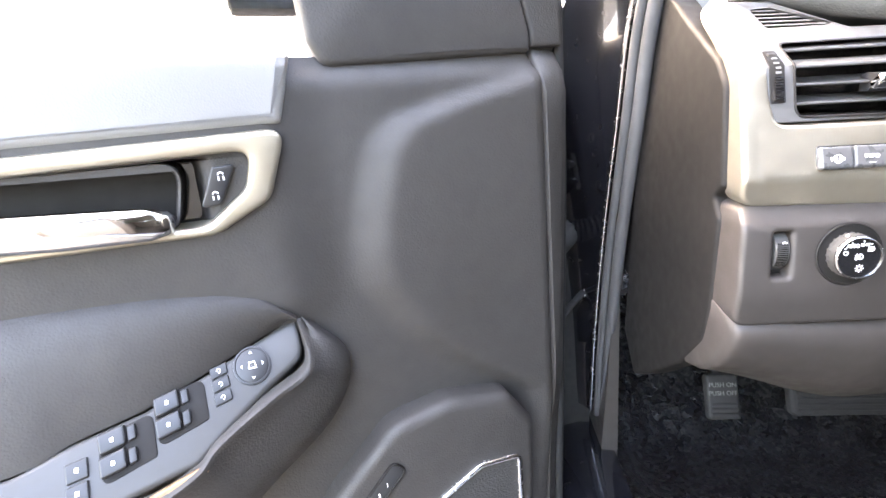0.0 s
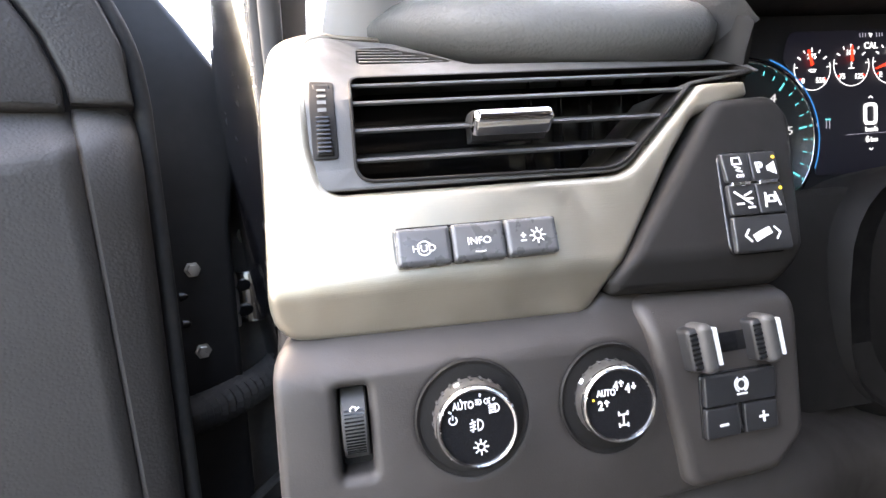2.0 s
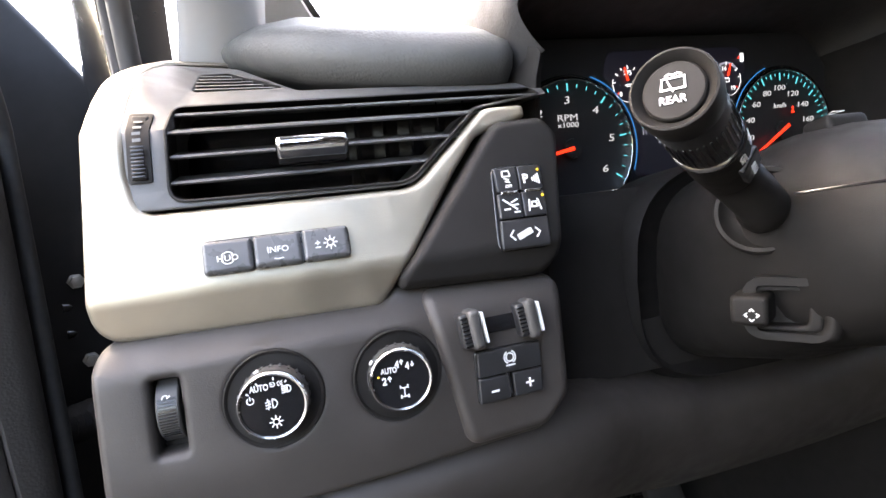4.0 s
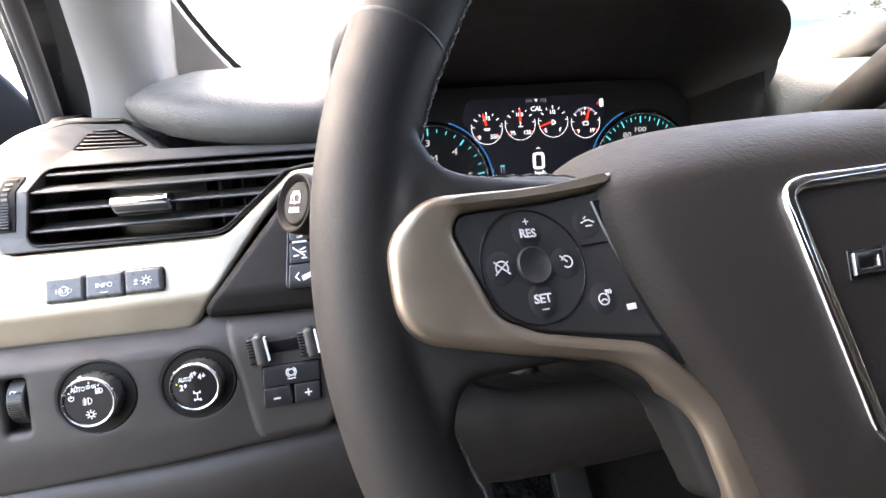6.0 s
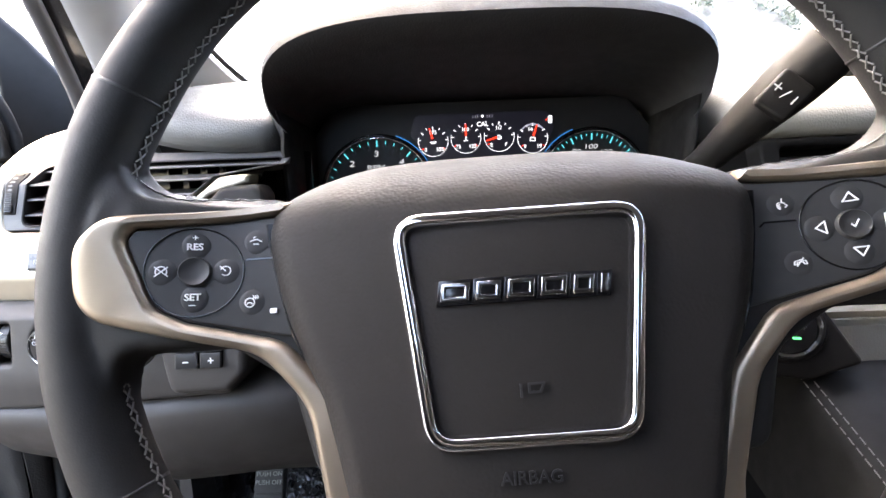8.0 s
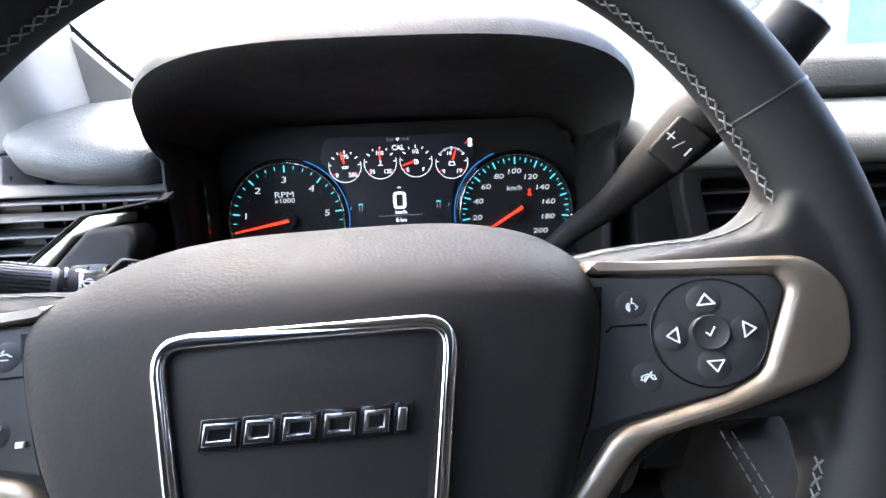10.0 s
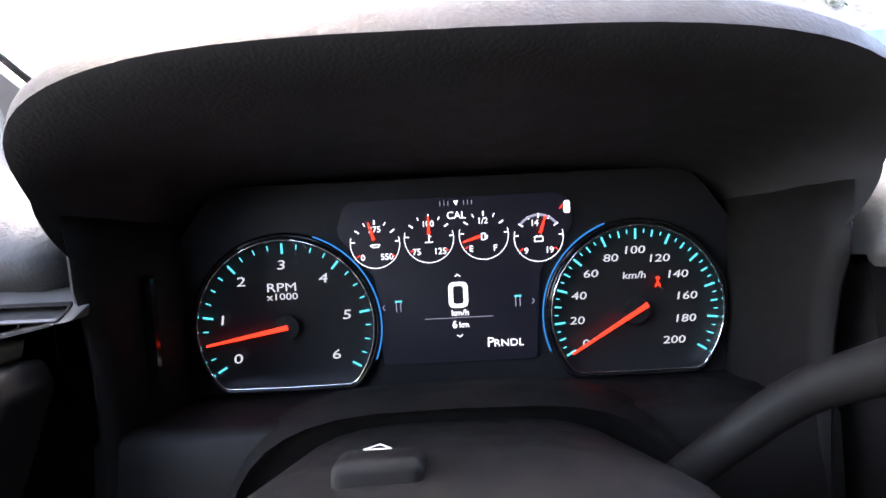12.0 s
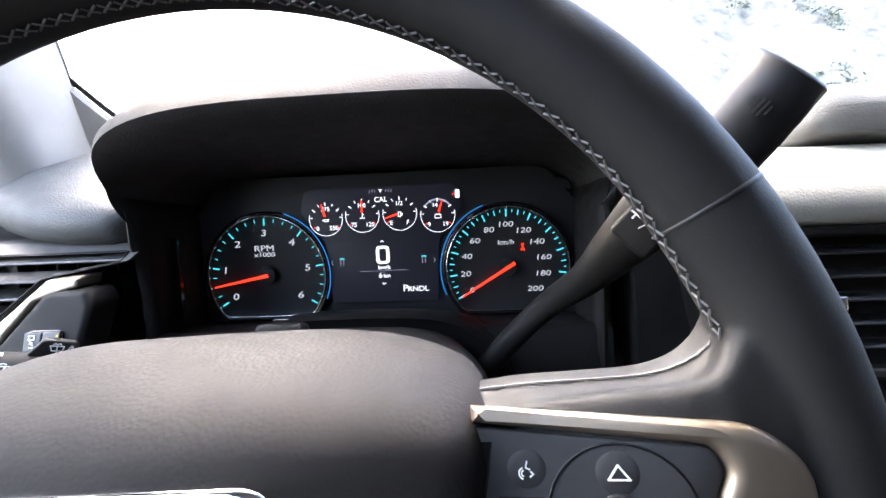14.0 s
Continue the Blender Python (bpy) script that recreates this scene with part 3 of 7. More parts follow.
hood_rings = [hood_ring(0.178, 1.236, 0.028, 0.040, 0.0, 0.030, 0.004),
              hood_ring(0.180, 1.238, 0.030, 0.004, 0.0, 0.030, 0.004),
              hood_ring(0.183, 1.242, 0.039, -0.030, -0.022, 0.028, 0.006),
              hood_ring(0.187, 1.247, 0.0440, -0.062, -0.046, 0.026, 0.009),
              hood_ring(0.1905, 1.251, 0.0470, -0.083, -0.055, 0.026, 0.012),
              hood_ring(0.1935, 1.254, 0.0505, -0.091, -0.053, 0.027, 0.016),
              hood_ring(0.1960, 1.256, 0.0595, -0.088, -0.049, 0.029, 0.017),
              hood_ring(0.1975, 1.257, 0.0695, -0.076, -0.044, 0.034, 0.012),
              hood_ring(0.1980, 1.257, 0.0785, -0.056, -0.040, 0.045, 0.004),
              hood_ring(0.1985, 1.257, 0.0845, -0.028, -0.036, 0.060, 0.0),
              hood_ring(0.1985, 1.257, 0.0890, 0.005, -0.030, 0.060, 0.0),
              hood_ring(0.1975, 1.256, 0.0885, 0.045, -0.022, 0.060, 0.0),
              hood_ring(0.1960, 1.254, 0.0760, 0.090, -0.012, 0.060, 0.0),
              hood_ring(0.1900, 1.250, 0.0560, 0.140, 0.0, 0.060, 0.0),
              hood_ring(0.1800, 1.245, 0.0350, 0.200, 0.0),
              hood_ring(0.1700, 1.240, 0.0200, 0.250, 0.0)]
part("shell", loft(hood_rings, closed=False), HOODSKIN, hood, smooth=70)
for sx in (-1, 1):
    rows = [[(sx * x, yy, 1.248) for x, yy in ((0.1815, 0.04), (0.1865, -0.050), (0.1890, -0.076), (0.1895, -0.080), (0.1900, -0.078), (0.1910, -0.055), (0.1915, -0.010), (0.1915, 0.04))],
            [(sx * x, yy, 1.226) for x, yy in ((0.1755, 0.04), (0.1758, -0.078), (0.1775, -0.087), (0.1800, -0.090), (0.1840, -0.086), (0.1880, -0.058), (0.1900, -0.010), (0.1900, 0.04))]]
    for z, y in ((1.212, -0.086), (1.195, -0.081), (1.17, -0.0775), (1.12, -0.077), (1.06, -0.080), (1.00, -0.085)):
        rows.append([(sx * x, yy, z) for x, yy in ((0.1755, 0.04), (0.1760, y + 0.010), (0.1780, y + 0.002), (0.1825, y), (0.1860, y + 0.003), (0.1940, y + 0.026), (0.2000, y + 0.062), (0.2000, 0.04))])
    part("cheek", loft(rows), DASHDARK, hood, smooth=60)
part("sill", loft([[(x, y, z) for y, z in ((0.01, 1.1270), (-0.012, 1.1275), (-0.026, 1.1305), (-0.046, 1.1300), (-0.062, 1.1345), (-0.0700, 1.1345), (-0.0735, 1.1300), (-0.077, 1.10), (-0.081, 1.05), (-0.086, 1.005), (0.02, 1.005))] for x in (-0.19, -0.1, 0, 0.1, 0.19)]), DASHDARK, hood, smooth=60)

# ---- steering column ----
column = thing("steering_column", Matrix.Translation((0, -0.10, 1.10)), "charcoal steering column cover with stalks and hazard button", "steering column")


def col_ring(y, w, zt, zb, p=0.55, n=36):
    cz, h = (zt + zb) / 2, (zt - zb) / 2
    out = []
    for k in range(n):
        t = 2 * math.pi * k / n
        c, s = math.cos(t), math.sin(t)
        out.append((math.copysign(abs(c) ** p, c) * w * (1 - 0.10 * (s > 0) * s) - 0.005, y, cz + math.copysign(abs(s) ** p, s) * h))
    return out


part("cover", loft([col_ring(y, w, a, b) for y, w, a, b in ((-0.262, 0.075, 1.126, 1.075), (-0.256, 0.088, 1.134, 1.065), (-0.24, 0.095, 1.1410, 1.055), (-0.211, 0.1010, 1.1520, 1.043), (-0.203, 0.1015, 1.1555, 1.041), (-0.197, 0.102, 1.1572, 1.039), (-0.175, 0.103, 1.1590, 1.03),
                                                             (-0.155, 0.103, 1.158, 1.02), (-0.10, 0.098, 1.144, 1.005), (-0.04, 0.09, 1.13, 0.99))]), DARKENEDPLASTIC, column, smooth=60)
part("boot", loft([col_ring(y, w, a, b) for y, w, a, b in ((-0.082, 0.112, 1.143, 1.0), (-0.088, 0.116, 1.148, 0.99), (-0.078, 0.122, 1.150, 0.985), (-0.04, 0.13, 1.145, 0.98))]), DARKENEDPLASTIC, column, smooth=60)

# ---- steering wheel ----
WT, WR = radians(22), radians(2.0)
up_w = Vector((0, math.sin(WT), math.cos(WT)))
U = Vector((1, 0, 0)) * math.cos(WR) + up_w * math.sin(WR)
V = up_w * math.cos(WR) - Vector((1, 0, 0)) * math.sin(WR)
WF = frame_at((-0.0118, -0.36, 1.13), U, V)
wheel = thing("steering_wheel", WF, "black leather steering wheel with champagne spokes and chrome badge frame", "steering wheel")
# the rim has a plane of its own, steeper than the switch pods
RT = radians(12.62)
RIM_AT = Vector((-0.0064, -0.3301, 1.1381))
RIM_RIGHT, RIM_UP = Vector((1, 0, 0)), Vector((0, math.sin(RT), math.cos(RT)))
RIM_OUT = RIM_RIGHT.cross(RIM_UP)
RU, RV = 0.1895, 0.1867         # mean radii across and up
TO_WHEEL = WF.inverted()


def spoke_w(u, v=0.0):
    """Height of the spokes: low at the cushion, up to the rim and following it; the lower legs fall away."""
    t = smooth_step((abs(u) - 0.10) / 0.07)
    end = smooth_step((abs(u) - 0.120) / 0.055)
    return -0.0215 + 0.0120 * t - (0.12 + 0.24 * smooth_step((abs(u) - 0.10) / 0.05)) * max(0.0, -0.008 - v) + end * (-0.0010 + 0.24 * (min(0.047, max(-0.008, v)) - 0.0196))


def rim_point(a, q, extra=0.0):
    """a: angle round the wheel; q: angle round the section."""
    w = 0.0158 + extra
    d = 0.0168 + extra
    deg = math.degrees(a)
    grip = sum(math.exp(-(((deg - c + 180) % 360 - 180) / 9) ** 2) for c in (27, 153)) * 0.10
    w *= 1 + grip * (math.cos(q) < 0) * abs(math.cos(q))
    r = 1 + w * math.cos(q) / RU
    p = RIM_AT + RIM_RIGHT * (RU * r * math.cos(a)) + RIM_UP * (RV * r * math.sin(a)) + RIM_OUT * (d * math.sin(q))
    p = TO_WHEEL @ p
    # bed for the ends of the spoke trims
    u = abs(p.x - 0.0035) + 0.0035
    inside = smooth_step((0.1838 - u) / 0.0035) * smooth_step((p.y + 0.0075) / 0.006) * smooth_step((0.0500 - p.y) / 0.006)
    over = p.z - (spoke_w(u, p.y) + 0.0002)
    if inside > 0 and over > 0:
        p.z -= inside * over
    return p


NR = 360
rim = loft([[rim_point(2 * math.pi * i / NR, 2 * math.pi * k / 32) for k in range(32)] for i in range(NR + 1)], caps=False)
bmesh.ops.remove_doubles(rim, verts=rim.verts, dist=1e-5)
SKIN = [rim]      # the spokes' leather joins it below

# airbag cover: a domed leather cushion
def dome(u, v):
    return -0.0045 + 0.105 * v + 0.004 * max(0, (v - 0.03) / 0.03) - 0.0085 * (u / 0.09) ** 2 - 0.012 * max(0, (v - 0.016) / 0.044) ** 2 - 0.004 * max(0, (-v - 0.05) / 0.06) ** 2


# sections from the lower edge to the back of the top: v and w at the middle, v and w at the sides, half-width
CUSHION = [(v, None, v, None, h) for v, h in ((-0.121, 0.0560), (-0.119, 0.0595), (-0.112, 0.0615), (-0.100, 0.0635), (-0.085, 0.0665), (-0.066, 0.0715), (-0.048, 0.0755), (-0.030, 0.0800), (-0.014, 0.0875), (0.000, 0.0935), (0.014, 0.0975), (0.026, 0.1005), (0.036, 0.1025))]
CUSHION += [(0.0440, -0.0040, 0.0415, -0.0155, 0.1038), (0.0500, -0.0068, 0.0465, -0.0192, 0.1046), (0.0550, -0.0102, 0.0510, -0.0235, 0.1050), (0.0600, -0.0150, 0.0545, -0.0290, 0.1050), (0.0650, -0.0212, 0.0580, -0.0350, 0.1045),
            (0.0700, -0.0280, 0.0620, -0.0415, 0.1030), (0.0748, -0.0350, 0.0660, -0.0480, 0.1010), (0.0790, -0.0425, 0.0695, -0.0535, 0.0985), (0.0825, -0.0500, 0.0725, -0.0585, 0.0955), (0.0850, -0.0570, 0.0745, -0.0635, 0.0925), (0.0850, -0.0640, 0.0740, -0.0690, 0.0900), (0.0800, -0.0700, 0.0700, -0.0740, 0.0880)]
rows = []
for v0, w0, v1, w1, half in CUSHION:
    row = []
    for k in range(-24, 25):
        e = math.copysign(min(1.0, abs(k) / 22) ** 0.85, k)
        b = abs(e) ** 4
        u, v = e * half + 0.0008, v0 + (v1 - v0) * b
        w = dome(u, v) if w0 is None else w0 + (w1 - w0) * (0.35 * e * e + 0.65 * b)
        if w0 is None and v < -0.105:
            w -= 60 * (-0.105 - v) ** 2
        w -= 0.0070 * max(0.0, (abs(e) - 0.89) / 0.11) ** 2
        if abs(k) > 22:
            w -= (0.004, 0.016)[abs(k) - 23]
            u += math.copysign((0.0008, 0.0004)[abs(k) - 23], k)
        row.append((u, v, w))
    rows.append(row)
part("airbag_cover", moved(loft(rows, closed=False), WF), LEATHER, wheel, "grained black airbag cover", smooth=75)
badge_out = rpoly([(-0.0494, 0.0375, 0.012), (-0.0396, -0.0512, 0.013), (0.0387, -0.0512, 0.013), (0.0520, 0.0375, 0.012)], 9)


def lift(bm, off):
    return warp(bm, lambda c: Vector((c.x, c.y, c.z + off + dome(c.x, c.y))))


part("badge_frame", moved(lift(plate(badge_out, [inset(badge_out, 0.0052)], t=0.006, bev=0.0022, seg=5), 0.0035), WF), CHROME, wheel, "polished chrome badge frame")
field = plate(inset(badge_out, 0.0052), t=0.003, bev=0.002)
cut(field, 0, [-0.03 + 0.012 * k for k in range(6)])
cut(field, 1, [-0.04 + 0.012 * k for k in range(7)])
part("badge_field", moved(lift(field, 0.0005), WF), LEATHER, wheel)
# six plain chrome blocks stand where the badge lettering is
x = -0.0308
for w in (0.0108, 0.0094, 0.0101, 0.0098, 0.0080, 0.0030):
    lo = [Vector((x + 0.16 * (y - 0.0057) + a, y)) for a, y in ((0, 0.0022), (w, 0.0022), (w, 0.0092), (0, 0.0092))]
    hi = [inset(lo, 0.0019)] if w > 0.005 else ()
    part("badge_block", moved(lift(plate(lo, hi, t=0.002, bev=0.0006), 0.0026), WF), BADGEMETAL, wheel)
    part("badge_backing", moved(lift(plate(inset(lo, -0.0013), t=0.002, bev=0.0004), 0.0016), WF), GLOSS, wheel)
    x += w + 0.0024
part("airbag_mark", moved(lift(strokes([[(-0.004, -0.0335), (-0.004, -0.029)], [(-0.001, -0.029), (0.0045, -0.029), (0.003, -0.032), (-0.001, -0.032), (-0.001, -0.029)]], 0.0009, 0.0006), 0.001), WF), INKDIM, wheel)
part("lettering", moved(lift(moved(letters("AIRBAG", 0.0064, 0.0004, 0.01), Matrix.Translation((-0.003, -0.0610, 0))), 0.0006), WF), INKDIM, wheel, "raised black lettering")


# spokes: champagne outline, dark switch pod, buttons
def K(u, v):
    w = spoke_w(u, v)
    f = (0.182 - w) / 0.182
    return (-0.009 + (u + 0.009) * f, -0.035 + (v + 0.035) * f)


SP_OUT = [(-0.0840, 0.0448, 0), (-0.1590, 0.0440, 0.022), (-0.1700, 0.033, 0.016), (-0.1650, 0.005, 0.018), (-0.130, -0.0045, 0.03), (-0.095, -0.0125, 0.03), (-0.0770, -0.032, 0.03), (-0.0678, -0.065, 0.03), (-0.0575, -0.13, 0),
          (-0.0445, -0.13, 0), (-0.0568, -0.065, 0.03), (-0.0668, -0.030, 0.025), (-0.086, -0.0085, 0.022), (-0.122, 0.0000, 0.02), (-0.1345, 0.006, 0.010), (-0.1478, 0.032, 0.006), (-0.1445, 0.0372, 0.004), (-0.0840, 0.0405, 0)]
POD = [(-0.074, 0.0405, 0.001), (-0.1440, 0.0366, 0.004), (-0.1470, 0.032, 0.006), (-0.1340, 0.0065, 0.010), (-0.122, 0.0006, 0.012), (-0.070, -0.010, 0.002)]


def spoke_shape(corners, mirror):
    pts = [(*K(u, v), r) for u, v, r in corners]
    if mirror:
        pts = [(0.007 - u, v, r) for u, v, r in pts][::-1]
    pts = [(u - 0.003 * smooth_step((-0.02 - v) / 0.05), v, r) for u, v, r in pts]     # the legs lean a little to one side
    return rpoly(pts, 8)


def on_spoke(bm, off=0.0):
    return moved(warp(bm, lambda c: Vector((c.x, c.y, c.z + off + spoke_w(c.x, c.y)))), WF)


# rolled leather lip along the top of a spoke, running up into the rim: its back edge (u, v) and how far it is raised
LIP = ((-0.056, 0.0560, -0.026), (-0.080, 0.0610, -0.018), (-0.104, 0.0632, -0.008), (-0.1250, 0.0635, -0.003), (-0.1430, 0.0642, -0.001), (-0.1535, 0.0678, 0.004), (-0.1590, 0.0745, 0.010), (-0.1607, 0.0830, 0.014), (-0.1600, 0.0930, 0.017), (-0.1580, 0.1040, 0.020))
LIP_SIZE = ((0.8, 1), (0.85, 1), (0.9, 1), (0.9, 1), (0.9, 1), (0.9, 0.9), (0.9, 0.75), (0.8, 0.55), (0.65, 0.4), (0.5, 0.3))   # width and depth of the section
LIP_CUT = ((-0.022, -0.0185), (-0.016, -0.0170), (-0.011, -0.0185), (-0.006, -0.0230), (-0.0022, -0.0295), (0, -0.036), (-0.001, -0.042), (-0.006, -0.048), (-0.022, -0.048))


def lip_frames(mirror):
    path = smooth_path([(0.0108 - u if mirror else u, v, dz) for u, v, dz in LIP], 6)
    out = []
    for k, p in enumerate(path):
        d = path[min(k + 1, len(path) - 1)] - path[max(k - 1, 0)]
        d = Vector((d.x, d.y, 0)).normalized()
        out.append((p, Vector((-d.y, d.x, 0)) * (1 if mirror else -1)))
    sizes = smooth_path([(a, b, 0) for a, b in LIP_SIZE], 6)
    return [(p, n, q.x, q.y) for (p, n), q in zip(out, sizes)]


VCUTS = [-0.12 + 0.014 * k for k in range(9)]
UCUTS = [-0.18 + 0.012 * k for k in range(31)]
def cushion_half(v):
    rows = sorted((c[0], c[4]) for c in CUSHION)
    return float(np.interp(v, [a for a, _ in rows], [b for _, b in rows]))


for mirror in (False, True):
    side = 1 if mirror else -1
    # Black strip drawn in for the shaded gap between pod and airbag cover.
    gap = [[(0.0008 + side * (cushion_half(v) + du), v, spoke_w(0.1, v) + dz) for du, dz in ((-0.004, -0.010), (-0.004, 0.0016), (0.0002, 0.0015), (0.0008, 0.0010), (0.0008, -0.010))] for v in np.linspace(-0.014, 0.0440, 16)]
    part("gap_strip", moved(loft(gap), WF), GLOSS, wheel, "black strip drawn in for the shaded gap beside the airbag cover")
    part("spoke_trim", on_spoke(cut(cut(plate(spoke_shape(SP_OUT, mirror), t=0.012, bev=0.0040, seg=6), 0, UCUTS), 1, VCUTS), 0.003), SPOKEMETAL, wheel, "champagne metal spoke trim")
    pod = part("switch_pod", on_spoke(cut(plate(spoke_shape(POD, mirror), t=0.012, bev=0.001), 0, UCUTS), 0.0006), POD_SKIN, wheel, "dark rubbery switch pod")
    back = [(-0.176, 0.082, 0.0), (-0.180, 0.030, 0.02), (-0.176, -0.038, 0.0), (-0.168, -0.038, 0.002), (-0.1600, -0.0060, 0.010), (-0.118, -0.0060, 0.02), (-0.094, -0.022, 0.01), (-0.084, -0.06, 0.01), (-0.06, -0.06, 0.0), (-0.075, 0.030, 0.0), (-0.098, 0.0420, 0.004), (-0.106, 0.0545, 0.004), (-0.155, 0.0575, 0.012), (-0.1655, 0.0820, 0.002)]
    pts = [(u if not mirror else 0.0108 - u, v, r) for u, v, r in back]
    web = cut(plate(rpoly(pts[::-1] if mirror else pts, 6), t=0.02, bev=0.004, seg=4, back=True), 0, UCUTS)
    web = warp(web, lambda c: Vector((c.x, c.y, c.z + spoke_w(c.x, c.y) - 0.0012)))
    lip = loft([[Vector((p.x, p.y, p.z - 0.030 + (z + 0.030) * h)) + n * a * w for a, z in LIP_CUT] for p, n, w, h in lip_frames(mirror)])
    SKIN += [web, lip]
    s = -1 if mirror else 1

    def at(u, v, s=s):
        k = K(u + 0.0015, v - 0.0015)
        return Matrix.Translation((k[0] if s > 0 else 0.007 - k[0], k[1], 0))

    dial = at(-0.1205, 0.0200)
    part("dial_groove", on_spoke(moved(plate(circle(0, 0, 0.0188, 40), [circle(0, 0, 0.0181, 40)], t=0.001, bev=0.0002), dial), 0.0010), GLOSS, pod)
    part("centre_button", on_spoke(moved(lathe([(0.0062, 0), (0.0062, 0.0008), (0.0056, 0.0015), (0.0050, 0.0011), (0.0025, 0.0006), (0.0005, 0.0005)]), dial), 0.0006), POD_SKIN, pod)
    for du, dv in ((0, 0.0112), (0, -0.0112), (-0.0118, 0), (0.0118, 0)):
        part("button", on_spoke(moved(lathe([(0.0054, 0), (0.0048, 0.0003), (0.0035, 0.0005), (0.0005, 0.00055)], 24), dial @ Matrix.Translation((du, dv, 0))), 0.0006), POD_SKIN, pod)
    for u, v in ((-0.0985, 0.0305), (-0.0995, 0.0075)):
        part("button", on_spoke(moved(lathe([(0.0054, 0), (0.0048, 0.0003), (0.0035, 0.0005), (0.0005, 0.00055)], 24), at(u, v)), 0.0006), POD_SKIN, pod)
    groove = [[(-0.0965 - 0.004, 0.0222), (-0.090, 0.0225), (-0.088, 0.021)]]
    part("pod_groove", on_spoke(strokes([[tuple(K(a, b)) if s > 0 else (0.007 - K(a, b)[0], K(a, b)[1]) for a, b in l] for l in groove], 0.0007, 0.0002), 0.0007), GLOSS, pod)

    def ink(bm, u, v, du=0.0, dv=0.0, size=0.68, pod=pod, at=at):
        part("print", on_spoke(moved(bm, at(u, v) @ Matrix.Translation((du, dv, 0)) @ Matrix.Diagonal((size, size, 1, 1))), 0.0018), INK, pod, smooth=0)

    tri = [(-0.0026, -0.0016), (0.0026, -0.0016), (0, 0.0020), (-0.0026, -0.0016)]
    if not mirror:
        ink(letters("RES", 0.0058, bold=0.015), -0.1205, 0.02, 0.0, 0.0104)
        ink(strokes([[(-0.0013, 0), (0.0013, 0)], [(0, -0.0013), (0, 0.0013)]], 0.0005), -0.1205, 0.02, 0.0, 0.0142)
        ink(letters("SET", 0.0058, bold=0.015), -0.1205, 0.02, 0.0, -0.0106)
        ink(strokes([[(-0.0016, 0), (0.0016, 0)]], 0.0006), -0.1205, 0.02, 0.0, -0.0140)
        ink(strokes([arc(0, 0, 0.0030, -30, 210), [(-0.0035, -0.0028), (0.0035, 0.0028)], [(-0.0035, 0.0028), (0.0035, -0.0028)]], 0.0006), -0.1205, 0.02, -0.0118, 0)
        ink(strokes([arc(0, 0, 0.0028, -130, 160), [(0, 0), (-0.0032, 0.0030)]], 0.0006), -0.1205, 0.02, 0.0118, 0)
        ink(strokes([[(-0.0035, 0), (-0.001, 0.001), (0.001, 0.0012), (0.0025, 0.0002), (0.0035, -0.0002)], [(-0.0015, 0.002), (-0.0005, 0.003)], [(-0.0012, -0.0018), (0.0018, -0.0018)]], 0.0007), -0.0985, 0.0305)
        ink(strokes([arc(-0.0008, -0.0005, 0.0027, 0, 360), arc(-0.0008, -0.0022, 0.0017, 30, 150, 8)] + [[(0.001 + k, 0.0018), (0.0016 + k, 0.0027), (0.001 + k, 0.0036)] for k in (0, 0.0012, 0.0024)], 0.0006), -0.0995, 0.0075)
        part("indicator", on_spoke(moved(plate(rect(-0.0015, -0.001, 0.0015, 0.001, 0.0002), t=0.001, bev=0.0002), at(-0.0915, 0.0038)), 0.0016), INK, pod)
    else:
        for du, dv, r in ((0, 0.0112, 0), (0, -0.0112, 180), (-0.0118, 0, 90), (0.0118, 0, -90)):
            ink(moved(strokes([tri], 0.0005), pose(0, 0, 0, 0, 0, r)), -0.1205, 0.02, du, dv, 1.0)
        ink(strokes([[(-0.002, 0), (-0.0005, -0.0016), (0.002, 0.0024)]], 0.0006), -0.1205, 0.02)
        ink(strokes([[(0.0002, 0.003), (-0.0004, 0.0006), (0.0012, 0.0)], [(0.0012, -0.0028), (0.0024, -0.0018), (0.0015, -0.0008)], arc(-0.001, -0.0015, 0.0012, 110, 250, 6), arc(-0.001, -0.0015, 0.0022, 110, 250, 6)], 0.0006), -0.0985, 0.0305)
        ink(strokes([[(-0.0035, -0.0012), (-0.003, 0.0008), (0, 0.0016), (0.003, 0.0008), (0.0035, -0.0012), (0.002, -0.001), (0.0015, 0.0003), (-0.0015, 0.0003), (-0.002, -0.001), (-0.0035, -0.0012)], [(-0.002, -0.002), (0.002, 0.0026)]], 0.0006), -0.0995, 0.0075)

# the rim and the wrapped spokes are one leather skin with soft fillets
skin = part("rim", moved(join(*SKIN), WF), LEATHER_FINE, wheel, "smooth black leather rim and wrapped spokes", smooth=0)
weld = skin.modifiers.new("weld", "REMESH")
weld.mode, weld.voxel_size, weld.use_smooth_shade = "VOXEL", 0.0015, True
soften = skin.modifiers.new("soften", "SMOOTH")
soften.factor, soften.iterations = 0.5, 9

# seams and cross stitching round the rim
for a in (154.0, 30.5, 208, -26):
    ring = []
    for da in (-0.0022, -0.0012, 0.0012, 0.0022):
        e = 0.0002 if abs(da) < 0.002 else -0.0006
        ring.append([rim_point(radians(a) + da * 2.5, 2 * math.pi * k / 28, e) for k in range(28)])
    part("seam", moved(loft(ring, caps=False), WF), INKDIM, wheel, smooth=80)
st = bmesh.new()


